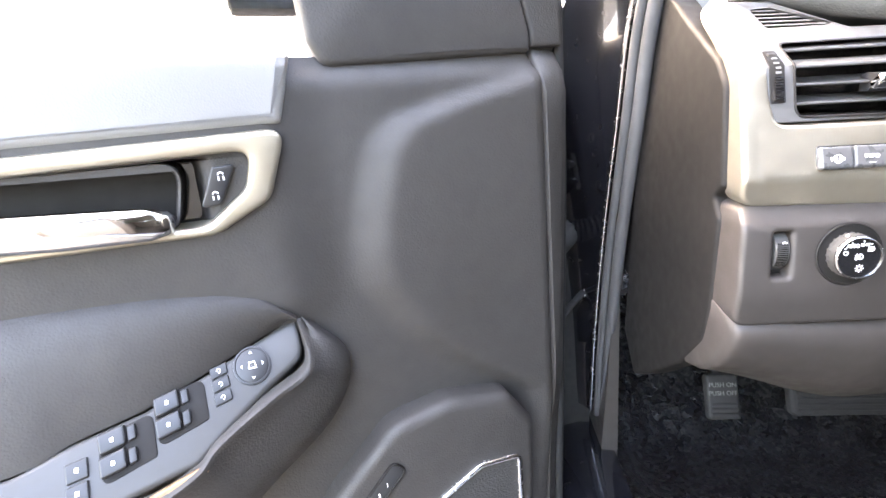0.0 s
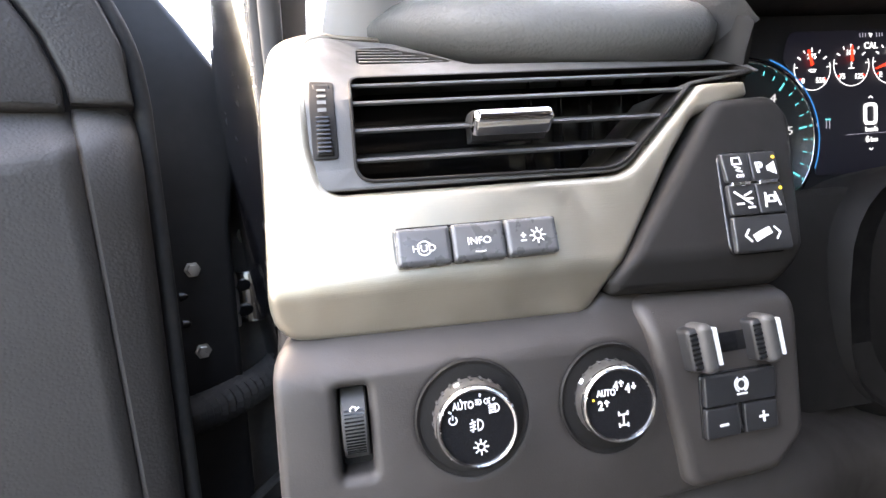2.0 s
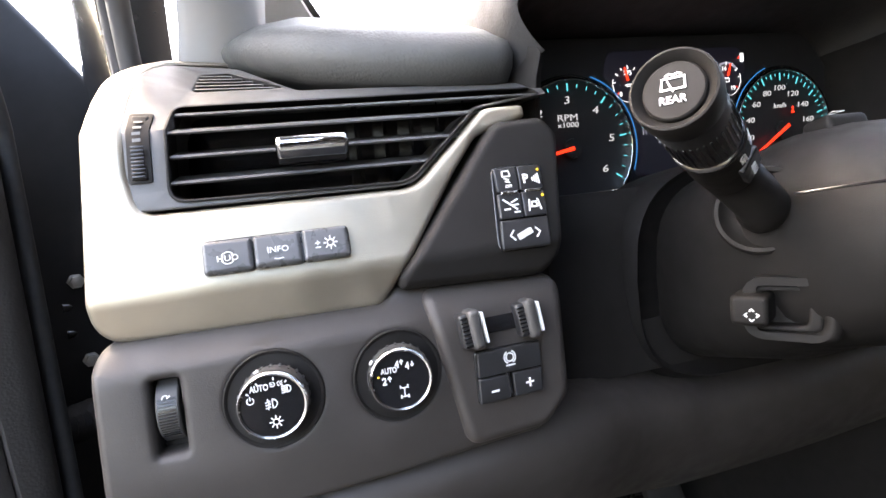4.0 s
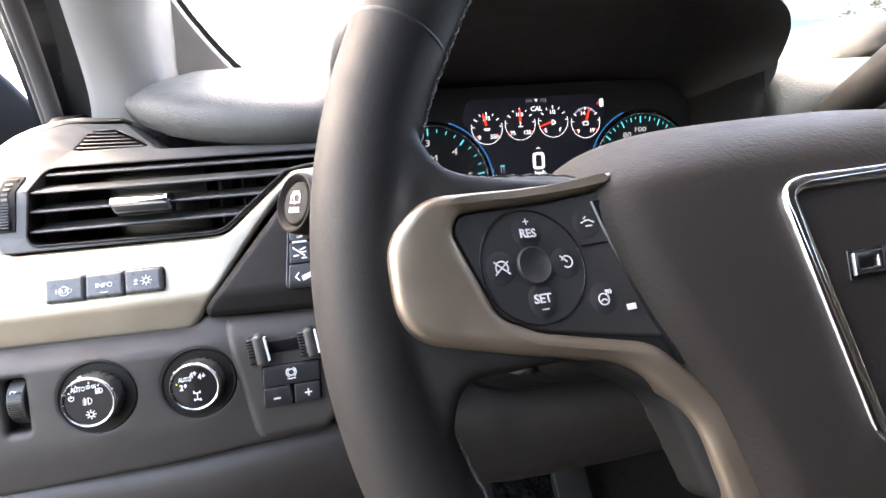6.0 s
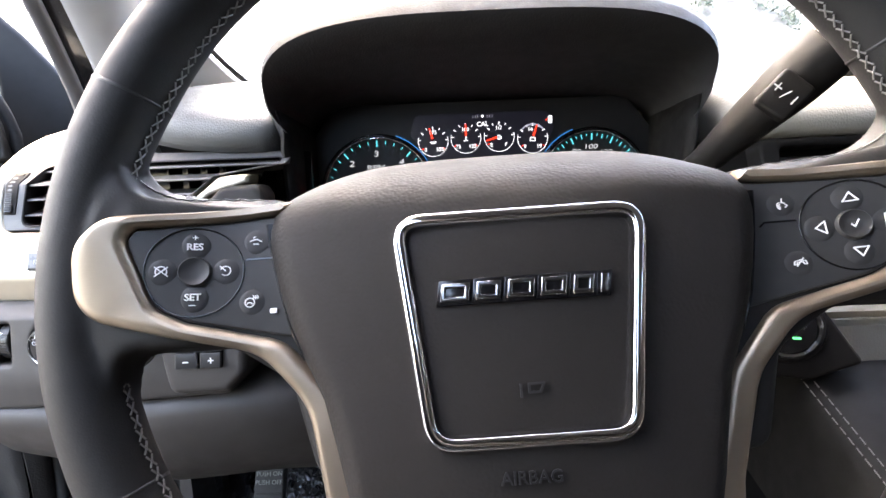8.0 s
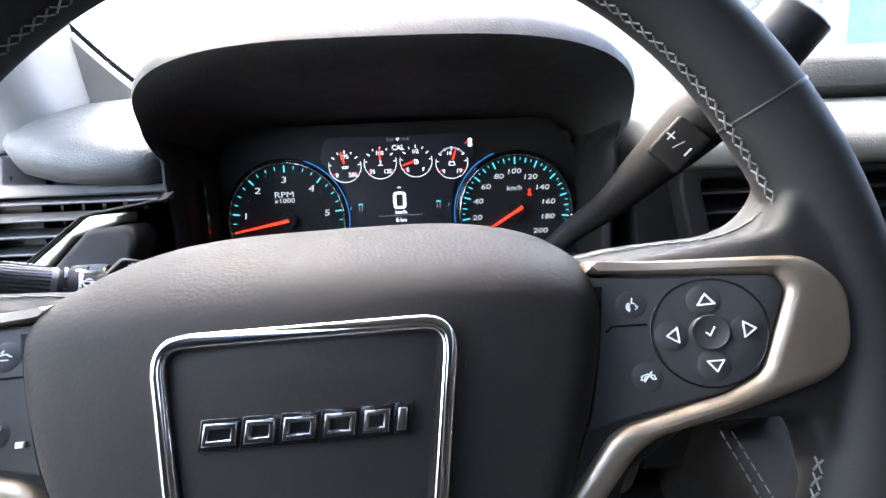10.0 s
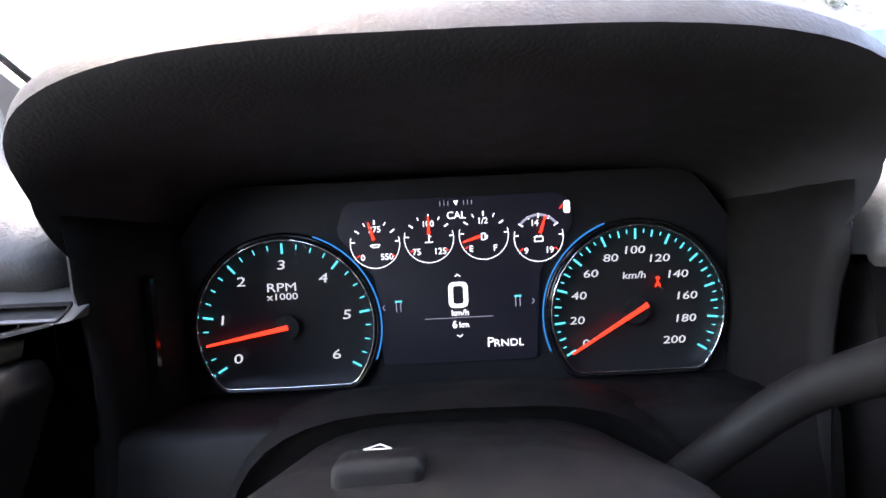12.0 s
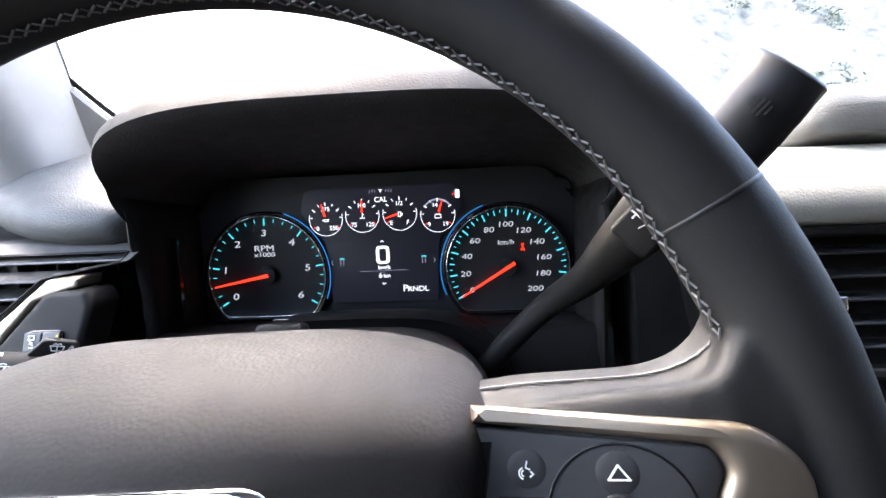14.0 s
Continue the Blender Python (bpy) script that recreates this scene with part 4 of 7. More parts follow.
def thread(bm, p, q, r=0.00042):
    d = (q - p).normalized()
    s = d.cross(Vector((0.3, 0.2, 0.9))).normalized() * r
    t = d.cross(s)
    a, b = [[bm.verts.new(c + o) for o in (s, t, -s, -t)] for c in (p, q)]
    for k in range(4):
        bm.faces.new((a[k], a[(k + 1) % 4], b[(k + 1) % 4], b[k]))


n_st = 190
for i in range(n_st):
    a0, a1 = 2 * math.pi * i / n_st, 2 * math.pi * (i + 0.85) / n_st
    deg = math.degrees(a0) % 360
    if not (15 < deg < 165 or 192 < deg < 348):
        continue
    qc = math.pi - 0.16
    thread(st, rim_point(a0, qc - 0.095, 0.0004), rim_point(a1, qc + 0.095, 0.0006))
    thread(st, rim_point(a0, qc + 0.095, 0.0005), rim_point((a0 + a1) / 2, qc, 0.0008))
    thread(st, rim_point((a0 + a1) / 2, qc, 0.0008), rim_point(a1, qc - 0.095, 0.0005))
tagged(part("stitching", moved(st, WF), STITCH, wheel, "pale cross stitching"), kind="stuff")
for sx in (-1, 1):
    sh = bmesh.new()
    pts = [Vector((p.x, p.y, p.z - 0.030 + 0.0040 * h + 0.0008)) - n * 0.0040 * w for p, n, w, h in lip_frames(sx > 0)]
    for k in range(4, len(pts) - 2):
        thread(sh, pts[k] + Vector((0, 0, 0.0007 * (-1) ** k)), pts[k + 1] - Vector((0, 0, 0.0007 * (-1) ** k)))
    tagged(part("stitching", moved(sh, WF), STITCH, wheel, "pale cross stitching"), kind="stuff")
part("hub", moved(moved(lathe([(0.07, 0), (0.065, -0.02), (0.05, -0.06), (0.045, -0.12)], 32), Matrix.Translation((0, -0.01, -0.03))), WF), DASHDARK, wheel)

# ---- dials and screen of the cluster ----
TC, SC = (-0.1110, 1.1715), (0.1148, 1.1712)


def show(bm, material, name="lit_mark", parent=cluster, w=0.0):
    return part(name, moved(bm, CF @ Matrix.Translation((0, 0, w))), material, parent, smooth=0)


def dial_outline(c, r, flat):
    a0 = math.degrees(math.asin(-flat / r))
    pts = [Vector(p) for p in arc(c[0], c[1], r, a0, 180 - a0, 72)]
    q0, q1 = pts[-1], pts[0]
    return pts + [q0 + Vector((0.004, -0.002)), q0.lerp(q1, 0.5) + Vector((0, -0.0024)), q1 + Vector((-0.004, -0.002))]


for c, r, label in ((TC, 0.0570, "tachometer"), (SC, 0.0562, "speedometer")):
    out = dial_outline(c, r, 0.0370)
    part("dial_ring", moved(plate(out, [inset(out, 0.0012)], t=0.008, bev=0.0005), CF @ Matrix.Translation((0, 0, 0.004))), CHROME, cluster, "thin chrome ring of the " + label)
    part("dial_wall", moved(plate(inset(out, -0.004), [inset(out, 0.0002)], t=0.006, bev=0.002), CF @ Matrix.Translation((0, 0, 0.0025))), GLOSS, cluster)
    part("hub_cap", moved(lathe([(0.0085, 0), (0.008, 0.002), (0.0005, 0.0025)], 28), at_cluster(*c)), FACE, cluster)


def ticks(c, r0, r1, angles, width):
    return strokes([[(c[0] + r0 * math.cos(radians(a)), c[1] + r0 * math.sin(radians(a))), (c[0] + r1 * math.cos(radians(a)), c[1] + r1 * math.sin(radians(a)))] for a in angles], width)


def tach(v):
    return 211.2 - 40.4 * v


def kmh(v):
    return 211.2 - 242.4 * v / 200


def slanted(bm):
    return warp(bm, lambda c: Vector((c.x + 0.14 * c.y, c.y, c.z)))


for v in range(7):
    show(ticks(TC, 0.0480, 0.0538, [tach(v)], 0.0014), G_TEAL, "major_tick")
for v in range(24):
    if v % 4:
        show(ticks(TC, 0.0508, 0.0536, [tach(v / 4)], 0.0008), G_TEAL, "minor_tick")
for v in range(0, 201, 20):
    show(ticks(SC, 0.0470, 0.0530, [kmh(v)], 0.0014), G_TEAL, "major_tick")
for v in range(10, 200, 20):
    show(ticks(SC, 0.0490, 0.0528, [kmh(v)], 0.0011), G_TEAL, "middle_tick")
for v in range(5, 200, 10):
    show(ticks(SC, 0.0508, 0.0528, [kmh(v)], 0.0008), G_TEAL, "minor_tick")
for v in range(7):
    a = radians(tach(v))
    show(moved(slanted(letters(str(v), 0.0086, wide=1.45)), Matrix.Translation((TC[0] - 0.001 + (0.0372 if v in (0, 6) else 0.0405) * math.cos(a), TC[1] + (0.0372 if v in (0, 6) else 0.0405) * math.sin(a), 0))), G_DIM, "numeral")
for v in range(0, 201, 20):
    a = radians(kmh(v) - max(0, v - 100) * (0.05 if v < 200 else 0.08))
    rad_ = 0.0385 + (0.0012 if v == 100 else 0) - max(0, v - 100) * 0.000065
    show(moved(slanted(letters(str(v), 0.0070, wide=1.42)), Matrix.Translation((SC[0] + rad_ * math.cos(a), SC[1] + rad_ * math.sin(a), 0))), G_DIM, "numeral")
show(moved(letters("RPM", 0.0078, wide=1.35), Matrix.Translation((-0.1128, 1.1975, 0))), G_DIM, "lettering")
show(moved(letters("x1000", 0.0062, wide=1.3), Matrix.Translation((-0.1128, 1.1915, 0))), G_DIM, "lettering")
show(moved(slanted(letters("km/h", 0.0066, wide=1.15)), Matrix.Translation((0.1140, 1.1945, 0))), G_DIM, "lettering")


def needle(c, a, r0, r1, w0, w1, lift_):
    d, n = Vector((math.cos(radians(a)), math.sin(radians(a)))), Vector((-math.sin(radians(a)), math.cos(radians(a))))
    c = Vector(c)
    return plate([c + d * r0 - n * w0, c + d * r1 - n * w1, c + d * r1 + n * w1, c + d * r0 + n * w0], t=0.001, bev=0.0003, base=lift_)


part("needle", moved(needle(TC, 190.5, -0.001, 0.0525, 0.0016, 0.0007, 0.003), CF), G_RED, cluster, "lit red needle")
part("needle", moved(needle(SC, 211.5, -0.008, 0.0500, 0.0016, 0.0007, 0.003), CF), G_RED, cluster, "lit red needle")

part("display", moved(plate(rpoly([(-0.0500, 1.1430, 0.004), (0.0500, 1.1430, 0.004), (0.0530, 1.2000, 0.01), (0.0760, 1.2300, 0.01), (0.0700, 1.2500, 0.01), (-0.0700, 1.2500, 0.01), (-0.0760, 1.2300, 0.01), (-0.0530, 1.2000, 0.01)], 5), t=0.0006, bev=0.0002), CF @ Matrix.Translation((0, 0, -0.0008))), G_SCREEN, cluster, "dim navy display between the dials")
# small gauges
SM = ((-0.0515, 1.2225), (-0.0170, 1.2245), (0.0180, 1.2250), (0.0530, 1.2220))
for i, (cx, cz) in enumerate(SM):
    show(strokes([arc(cx, cz, 0.0157, 165, 375, 30)], 0.0005), G_WHITE, "gauge_ring")
    show(ticks((cx, cz), 0.0125, 0.0150, (90, 35, 145), 0.0010), G_WHITE, "gauge_ticks")
    show(ticks((cx, cz), 0.0130, 0.0150, (62, 118, 5, 175), 0.0007), G_WHITE, "gauge_ticks")
    show(ticks((cx, cz), 0.0125, 0.0145, (-35, 215) if i != 2 else (215,), 0.0007), G_RED, "gauge_limits")
    lo, hi, mid = (("0", "550", "275"), ("75", "125", "100"), ("E", "F", "1/2"), ("9", "19", "14"))[i]
    show(moved(letters(lo, 0.0056, bold=0.01), Matrix.Translation((cx - 0.0082, cz - 0.0085, 0))), G_WHITE, "numeral")
    show(moved(letters(hi, 0.0056, bold=0.01), Matrix.Translation((cx + 0.0072, cz - 0.0085, 0))), G_WHITE, "numeral")
    show(moved(letters(mid, 0.0054, bold=0.01), Matrix.Translation((cx - (0.002 if i == 3 else 0), cz + 0.0092, 0))), G_WHITE, "numeral")
    a = (105, 90, 197, 71)[i]
    part("needle", moved(needle((cx, cz), a, 0.0025, 0.0142, 0.0010, 0.0005, 0.0015), CF), G_RED, cluster, "lit red needle")
icons = ([[(-0.003, 0), (-0.0015, -0.0012), (0.002, -0.0012), (0.003, 0.0004), (-0.0016, 0.0004), (-0.003, 0)]], [[(0, 0.003), (0, -0.001)], [(-0.0024, -0.0016), (0.0024, -0.0016)], [(0, 0.002), (0.0012, 0.002)]],
         [[(-0.0014, -0.002), (-0.0014, 0.002), (0.0008, 0.002), (0.0008, -0.002), (-0.0014, -0.002)], [(0.0008, 0.0012), (0.0022, 0.0004), (0.0020, -0.0014)]], [[(-0.0026, -0.0018), (0.0026, -0.0018), (0.0026, 0.0012), (-0.0026, 0.0012), (-0.0026, -0.0018)], [(-0.0016, 0.0018), (-0.0008, 0.0018)], [(0.0008, 0.0018), (0.0016, 0.0018)]])
for (cx, cz), ic in zip(SM, icons):
    show(moved(strokes(ic, 0.0007), Matrix.Translation((cx, cz - 0.0010, 0))), G_WHITE, "gauge_icon")
show(strokes([arc(SM[3][0], SM[3][1], 0.0142, 40, 140, 14)], 0.0016), G_GREY, "charge_band")
show(moved(letters("CAL", 0.0066, bold=0.01), Matrix.Translation((0.001, 1.2384, 0))), G_WHITE, "lettering")
show(plate([Vector(p) for p in ((0.001, 1.2445), (0.0026, 1.2475), (-0.0006, 1.2475))], t=0.0003, bev=0), G_WHITE, "compass_mark")
show(strokes([[(0.001 + k, 1.2447), (0.001 + k, 1.2475)] for k in (-0.010, -0.0075, -0.005, 0.005, 0.0075, 0.010)], 0.0004), G_GREY, "compass_ticks")
show(plate(rect(0.0695, 1.2365, 0.0735, 1.2445, 0.0014), t=0.0004, bev=0), G_WHITE, "door_icon")
show(strokes([[(0.0685, 1.2415), (0.0668, 1.2395)]], 0.0007), G_RED, "door_icon")
show(plate(rect(-0.0063, 1.1787, 0.0063, 1.1955, 0.004), [rect(-0.0033, 1.1812, 0.0033, 1.1930, 0.002)], t=0.0003, bev=0), G_WHITE, "speed_figure")
show(moved(letters("km/h", 0.0052, bold=0.012, wide=1.1), Matrix.Translation((0.0008, 1.1755, 0))), G_WHITE, "lettering")
show(moved(letters("6", 0.0068, bold=0.015), Matrix.Translation((-0.0030, 1.1680, 0))), G_WHITE, "lettering")
show(moved(letters("km", 0.0052, bold=0.012), Matrix.Translation((0.0030, 1.1676, 0))), G_WHITE, "lettering")
show(strokes([[(-0.022, 1.1722), (0.022, 1.1724)]], 0.0003), G_GREY, "divider")
show(strokes([[(-0.0016, 1.1992), (0, 1.2004), (0.0016, 1.1992)]], 0.0006), G_WHITE, "chevron")
show(strokes([[(-0.0016, 1.1608), (0, 1.1596), (0.0016, 1.1608)]], 0.0006), G_WHITE, "chevron")
for sx in (-1, 1):
    show(strokes([[(sx * 0.0475, 1.1828), (sx * 0.0490, 1.1810), (sx * 0.0475, 1.1792)]], 0.0004), G_GREY, "chevron")
for sx in (-1, 1):
    show(strokes([[(sx * 0.0385 - 0.0016, 1.1780), (sx * 0.0385 - 0.0016, 1.1842)], [(sx * 0.0385 + 0.0012, 1.1780), (sx * 0.0385 + 0.0012, 1.1842)]], 0.0005), G_GREY, "trip_icon")
    show(strokes([[(sx * 0.0385 - 0.002, 1.1846), (sx * 0.0385 + 0.0018, 1.1846)]], 0.0012), G_TEAL, "trip_icon")
show(moved(letters("P", 0.0088, wide=1.1), Matrix.Translation((0.0200, 1.1552, 0))), G_WHITE, "lettering")
show(moved(letters("RNDL", 0.0066, wide=1.15), Matrix.Translation((0.0318, 1.1544, 0))), G_WHITE, "lettering")
show(strokes([[(0.1276, 1.1862), (0.1290, 1.1905), (0.1304, 1.1862)], arc(0.1290, 1.1918, 0.0009, 0, 360, 10), [(0.1273, 1.1874), (0.1307, 1.1874)]], 0.0007), G_RED, "belt_warning")
for c, a0, a1 in ((TC, 70, -22), (SC, 110, 202)):
    show(strokes([arc(c[0], c[1], 0.0612, a0, a1, 40)], 0.0009), G_BLUE, "blue_arc", w=0.003)

# ---- open front door ----
DD, DN = Vector((-0.903, -0.43, 0)).normalized(), Vector((0.43, -0.903, 0)).normalized()
DF = Matrix(((DD.x, 0, DN.x, -0.561), (DD.y, 0, DN.y, 0.012), (0, 1, 0, 0), (0, 0, 0, 1)))   # x along the door, y up, z towards the cabin
door = thing("front_door", DF, "open black car door with dark moulded trim panel", "car door")


def shoulder(z):
    """Where the sunken front field ends, along the door."""
    pts = ((0.70, -0.05), (0.86, -0.01), (0.893, 0.036), (0.93, 0.085), (0.968, 0.125), (1.016, 0.156), (1.05, 0.161), (1.10, 0.153), (1.142, 0.140), (1.163, 0.122), (1.18, 0.065), (1.194, 0.0), (1.22, -0.06))
    for (z0, s0), (z1, s1) in zip(pts, pts[1:]):
        if z0 <= z <= z1:
            return s0 + (s1 - s0) * (z - z0) / (z1 - z0)
    return -0.06


def smoothstep(a, b, x):
    t = min(1, max(0, (x - a) / (b - a)))
    return t * t * (3 - 2 * t)


def trim_depth(s, z):
    n = 0.013 * (1 - smoothstep(shoulder(z) - 0.003, shoulder(z) + 0.040, s))
    n += 0.010 * smoothstep(0.20, 0.26, s) * smoothstep(0.98, 1.02, z)
    n -= 0.012 * smoothstep(1.195, 1.222, z)
    n -= 0.045 * smoothstep(0.300, 0.316, s) * (1 - smoothstep(0.556, 0.570, s)) * smoothstep(1.092, 1.100, z) * (1 - smoothstep(1.144, 1.152, z))
    return n


def groove_s(z):
    """Where the groove runs that parts the panel from its edge strip."""
    return -0.0125 * (1.22 - z) / 0.29 if z > 0.85 else -0.016


trim = bmesh.new()
bmesh.ops.create_grid(trim, x_segments=150, y_segments=110, size=1)
for v in trim.verts:
    z = 0.885 + v.co.y * 0.335
    s = groove_s(z) + (v.co.x + 1) / 2 * (0.88 - groove_s(z))
    roll = smoothstep(0.005, 0.0, s - groove_s(z)) if s - groove_s(z) < 0.005 else 0.0
    v.co = Vector((s, z, trim_depth(s, z) - 0.005 * roll))
part("trim_panel", moved(trim, DF), DOORTRIM, door, smooth=60)
rows = []
for z in np.linspace(0.52, 1.2215, 36):
    g, o = groove_s(z), -0.0355
    d = trim_depth(0.0, z) - 0.013
    rows.append([(a, z, b + d) for a, b in ((g + 0.0005, -0.004), (g - 0.0008, 0.0085), (g - 0.0030, 0.0118), (o + 0.012, 0.0085), (o + 0.004, 0.0045), (o, -0.003), (o + 0.001, -0.014), (o + 0.006, -0.03))])
part("edge_strip", moved(loft(rows), DF), DOORTRIM, door, smooth=60)
part("shell", moved(moved(plate(rect(-0.035, 0.50, 0.95, 1.215, 0.03), t=0.13, bev=0.01, back=True), Matrix.Translation((0, 0, -0.022))), DF), PAINT, door, "blue-black painted door shell")
flange = rpoly([(0.0, 1.43, 0.01), (-0.036, 1.392, 0.03), (-0.064, 1.356, 0.03), (-0.090, 1.322, 0.03), (-0.115, 1.286, 0.02), (-0.1265, 1.252, 0.02), (-0.1225, 1.20, 0.02), (-0.1120, 1.14, 0.02), (-0.1090, 1.00, 0.02), (-0.105, 0.50, 0.01), (-0.02, 0.50, 0)], 5)
part("hinge_flange", moved(plate(flange, t=0.05, bev=0.008, seg=4, base=-0.120, back=True), DF), BLACKSHELL, door, "matte black hinge edge")
lip = [(-0.041, 0.52, -0.016), (-0.041, 0.90, -0.016), (-0.041, 1.10, -0.017), (-0.041, 1.20, -0.024), (-0.0405, 1.235, -0.026), (-0.036, 1.268, -0.026), (-0.023, 1.300, -0.026), (-0.001, 1.332, -0.026), (0.024, 1.358, -0.026), (0.07, 1.400, -0.026)]
part("edge_seal", moved(tube(lip, 0.0062, 12, 5), DF), RUBBER, door, "black rubber edge seal", smooth=70)
for s_, z_ in ((-0.0745, 1.1040), (-0.0756, 1.0290)):
    part("hinge_bolt", moved(lathe([(0.0072, -0.004), (0.0072, 0.0010), (0.0050, 0.0014), (0.0048, 0.0075), (0.0002, 0.0080)], 6), DF @ Matrix.Translation((s_, z_, -0.1205))), STEEL, door, "bright zinc bolt")
strip = rpoly([(0.0885, 1.3420, 0.03), (0.0510, 1.3155, 0.03), (0.0240, 1.2900, 0.03), (0.0095, 1.2640, 0.03), (0.0005, 1.2360, 0.02), (-0.001, 1.2238, 0), (-0.0353, 1.2238, 0), (-0.0318, 1.2635, 0.03), (-0.0195, 1.2956, 0.03), (0.0022, 1.3254, 0.04), (0.0260, 1.3490, 0.04), (0.0700, 1.3880, 0.03)][::-1], 5)
part("frame_trim", moved(plate(strip, t=0.02, bev=0.004, seg=4, base=-0.0075), DF), DOORTRIM, door, "dark trim strip along the window frame", smooth=60)
quarter = rpoly([(0.002, 1.2185, 0.004), (0.199, 1.211, 0.012), (0.211, 1.232, 0.01), (0.232, 1.45, 0.02), (0.18, 1.43, 0.02), (0.0905, 1.3415, 0.03), (0.0530, 1.3150, 0.03), (0.0260, 1.2895, 0.03), (0.0115, 1.2635, 0.03), (0.0025, 1.2360, 0.02)][::-1])[::-1]
part("quarter_panel", moved(moved(plate(quarter, t=0.02, bev=0.006), Matrix.Translation((0, 0, -0.004))), DF), DOORTRIM, door, "plain dark quarter panel at the mirror")
frame_outer = [(-0.033, 1.215, 0.0), (0.014, 1.215, 0), (0.014, 1.255, 0.02), (0.042, 1.288, 0.02), (0.098, 1.342, 0.05), (0.20, 1.435, 0.05), (0.42, 1.60, 0.05), (0.95, 1.66, 0.02), (0.95, 1.71, 0.02), (0.40, 1.66, 0.06), (0.16, 1.49, 0.08), (0.03, 1.37, 0.05), (-0.018, 1.31, 0.03), (-0.036, 1.26, 0.02)]
part("window_frame", moved(moved(plate(rpoly(frame_outer), t=0.05, bev=0.008), Matrix.Translation((0, 0, -0.016))), DF), RUBBER, door, "black window frame with seal")
pane = part("window_pane", moved(moved(plate([Vector(p) for p in ((0.205, 1.20), (0.94, 1.20), (0.94, 1.67), (0.41, 1.62), (0.22, 1.47))], t=0.005, bev=0.0005, back=True), Matrix.Translation((0, 0, -0.055))), DF), GLASS, door, "clear side glass")
pane.visible_shadow = False

# ---- driver's vent and switch panel ----
vp = thing("vent_panel", Matrix.Translation((-0.32, -0.1, 1.09)), "champagne metal panel with black air vent beside the wheel", "vent panel")


def dash_plate(pts, holes=(), t=0.004, bev=0.001, seg=3, off=0.0, cuts=True):
    bm = plate(pts, holes, t=t, bev=bev, seg=seg, base=off)
    if cuts:
        cut(bm, 1, CUTS)
    return warp(bm, on_dash)


SIL = rpoly([(-0.372, 1.2515, 0.002), (-0.404, 1.2525, 0.02), (-0.4315, 1.236, 0.03), (-0.4335, 1.0925, 0.017), (-0.304, 1.0895, 0.012), (-0.2935, 1.1035, 0.004), (-0.255, 1.155, 0.02), (-0.238, 1.1745, 0.012), (-0.206, 1.1835, 0.003),
             (-0.2055, 1.1915, 0.003), (-0.231, 1.1905, 0.014), (-0.278, 1.1495, 0.022), (-0.4085, 1.1495, 0.010), (-0.4125, 1.170, 0.01), (-0.4145, 1.2345, 0.014), (-0.404, 1.2465, 0.008), (-0.372, 1.2475, 0.001)], 8)
part("metal_trim", dash_plate(SIL, t=0.024, bev=0.0038, seg=6), SILVER, vp, "brushed champagne metal surround")
BEZ = rpoly([(-0.414, 1.151, 0.008), (-0.278, 1.151, 0.02), (-0.232, 1.1915, 0.01), (-0.180, 1.200, 0.003), (-0.176, 1.2125, 0.003), (-0.330, 1.2165, 0.01), (-0.366, 1.244, 0.006), (-0.404, 1.2455, 0.008), (-0.415, 1.234, 0.014)], 7)
MOUTH = rpoly([(-0.3955, 1.1545, 0.008), (-0.2795, 1.1530, 0.022), (-0.2345, 1.1912, 0.004), (-0.186, 1.2000, 0.003), (-0.186, 1.2065, 0.003), (-0.3945, 1.2065, 0.007)], 7)
TRI = rpoly([(-0.3895, 1.2195, 0.003), (-0.335, 1.2195, 0.002), (-0.371, 1.2385, 0.004), (-0.388, 1.2375, 0.003)], 5)
part("vent_bezel", dash_plate(BEZ, [MOUTH, TRI], t=0.05, bev=0.0012, off=-0.0015), BEZEL, vp, "grey vent bezel")
part("vent_lip", dash_plate(inset(MOUTH, -0.0008), [inset(MOUTH, 0.0006)], t=0.02, bev=0.0006, off=-0.0003), DASHDARK, vp)
part("duct", moved(plate(rect(-0.41, 1.14, -0.17, 1.214, 0.003), t=0.004, bev=0), frame_at((0, -0.045, 0), (1, 0, 0), (0, 0, 1))), GLOSS, vp)
for z, xr, in ((1.2005, -0.188), (1.1885, -0.232), (1.1762, -0.246), (1.1634, -0.262)):
    y = dash_y(z)
    xl = -0.3955
    part("slat", loft([[(x, y + 0.0025 + dy, z + dz) for dy, dz in ((0, -0.0004), (0.0008, 0.0008), (0.004, 0.0012), (0.022, 0.0052), (0.022, 0.0040), (0.004, -0.0006), (0.0008, -0.0012))] for x in (xl, (xl + xr) / 2, xr)]), VENTGREY, vp)
for k in range(6):
    x = -0.300 + k * 0.018
    part("fin", warp(box(x - 0.0004, -0.066, 1.150, x + 0.0004, -0.050, 1.208), lambda c: Vector((c.x + (c.y + 0.07) * 0.3, c.y, c.z))), GLOSS, vp)
# thumb tab on the middle slat
tab = part("vent_tab", loft([[(x, dash_y(1.175) + y, z) for y, z in ((-0.002, 1.1745), (-0.005, 1.1775), (-0.005, 1.1800), (-0.003, 1.1811), (0.006, 1.1817), (0.012, 1.1800), (0.012, 1.1690), (0.004, 1.1690))] for x in (-0.3445, -0.343, -0.312, -0.3105)]), BUTTON, vp)
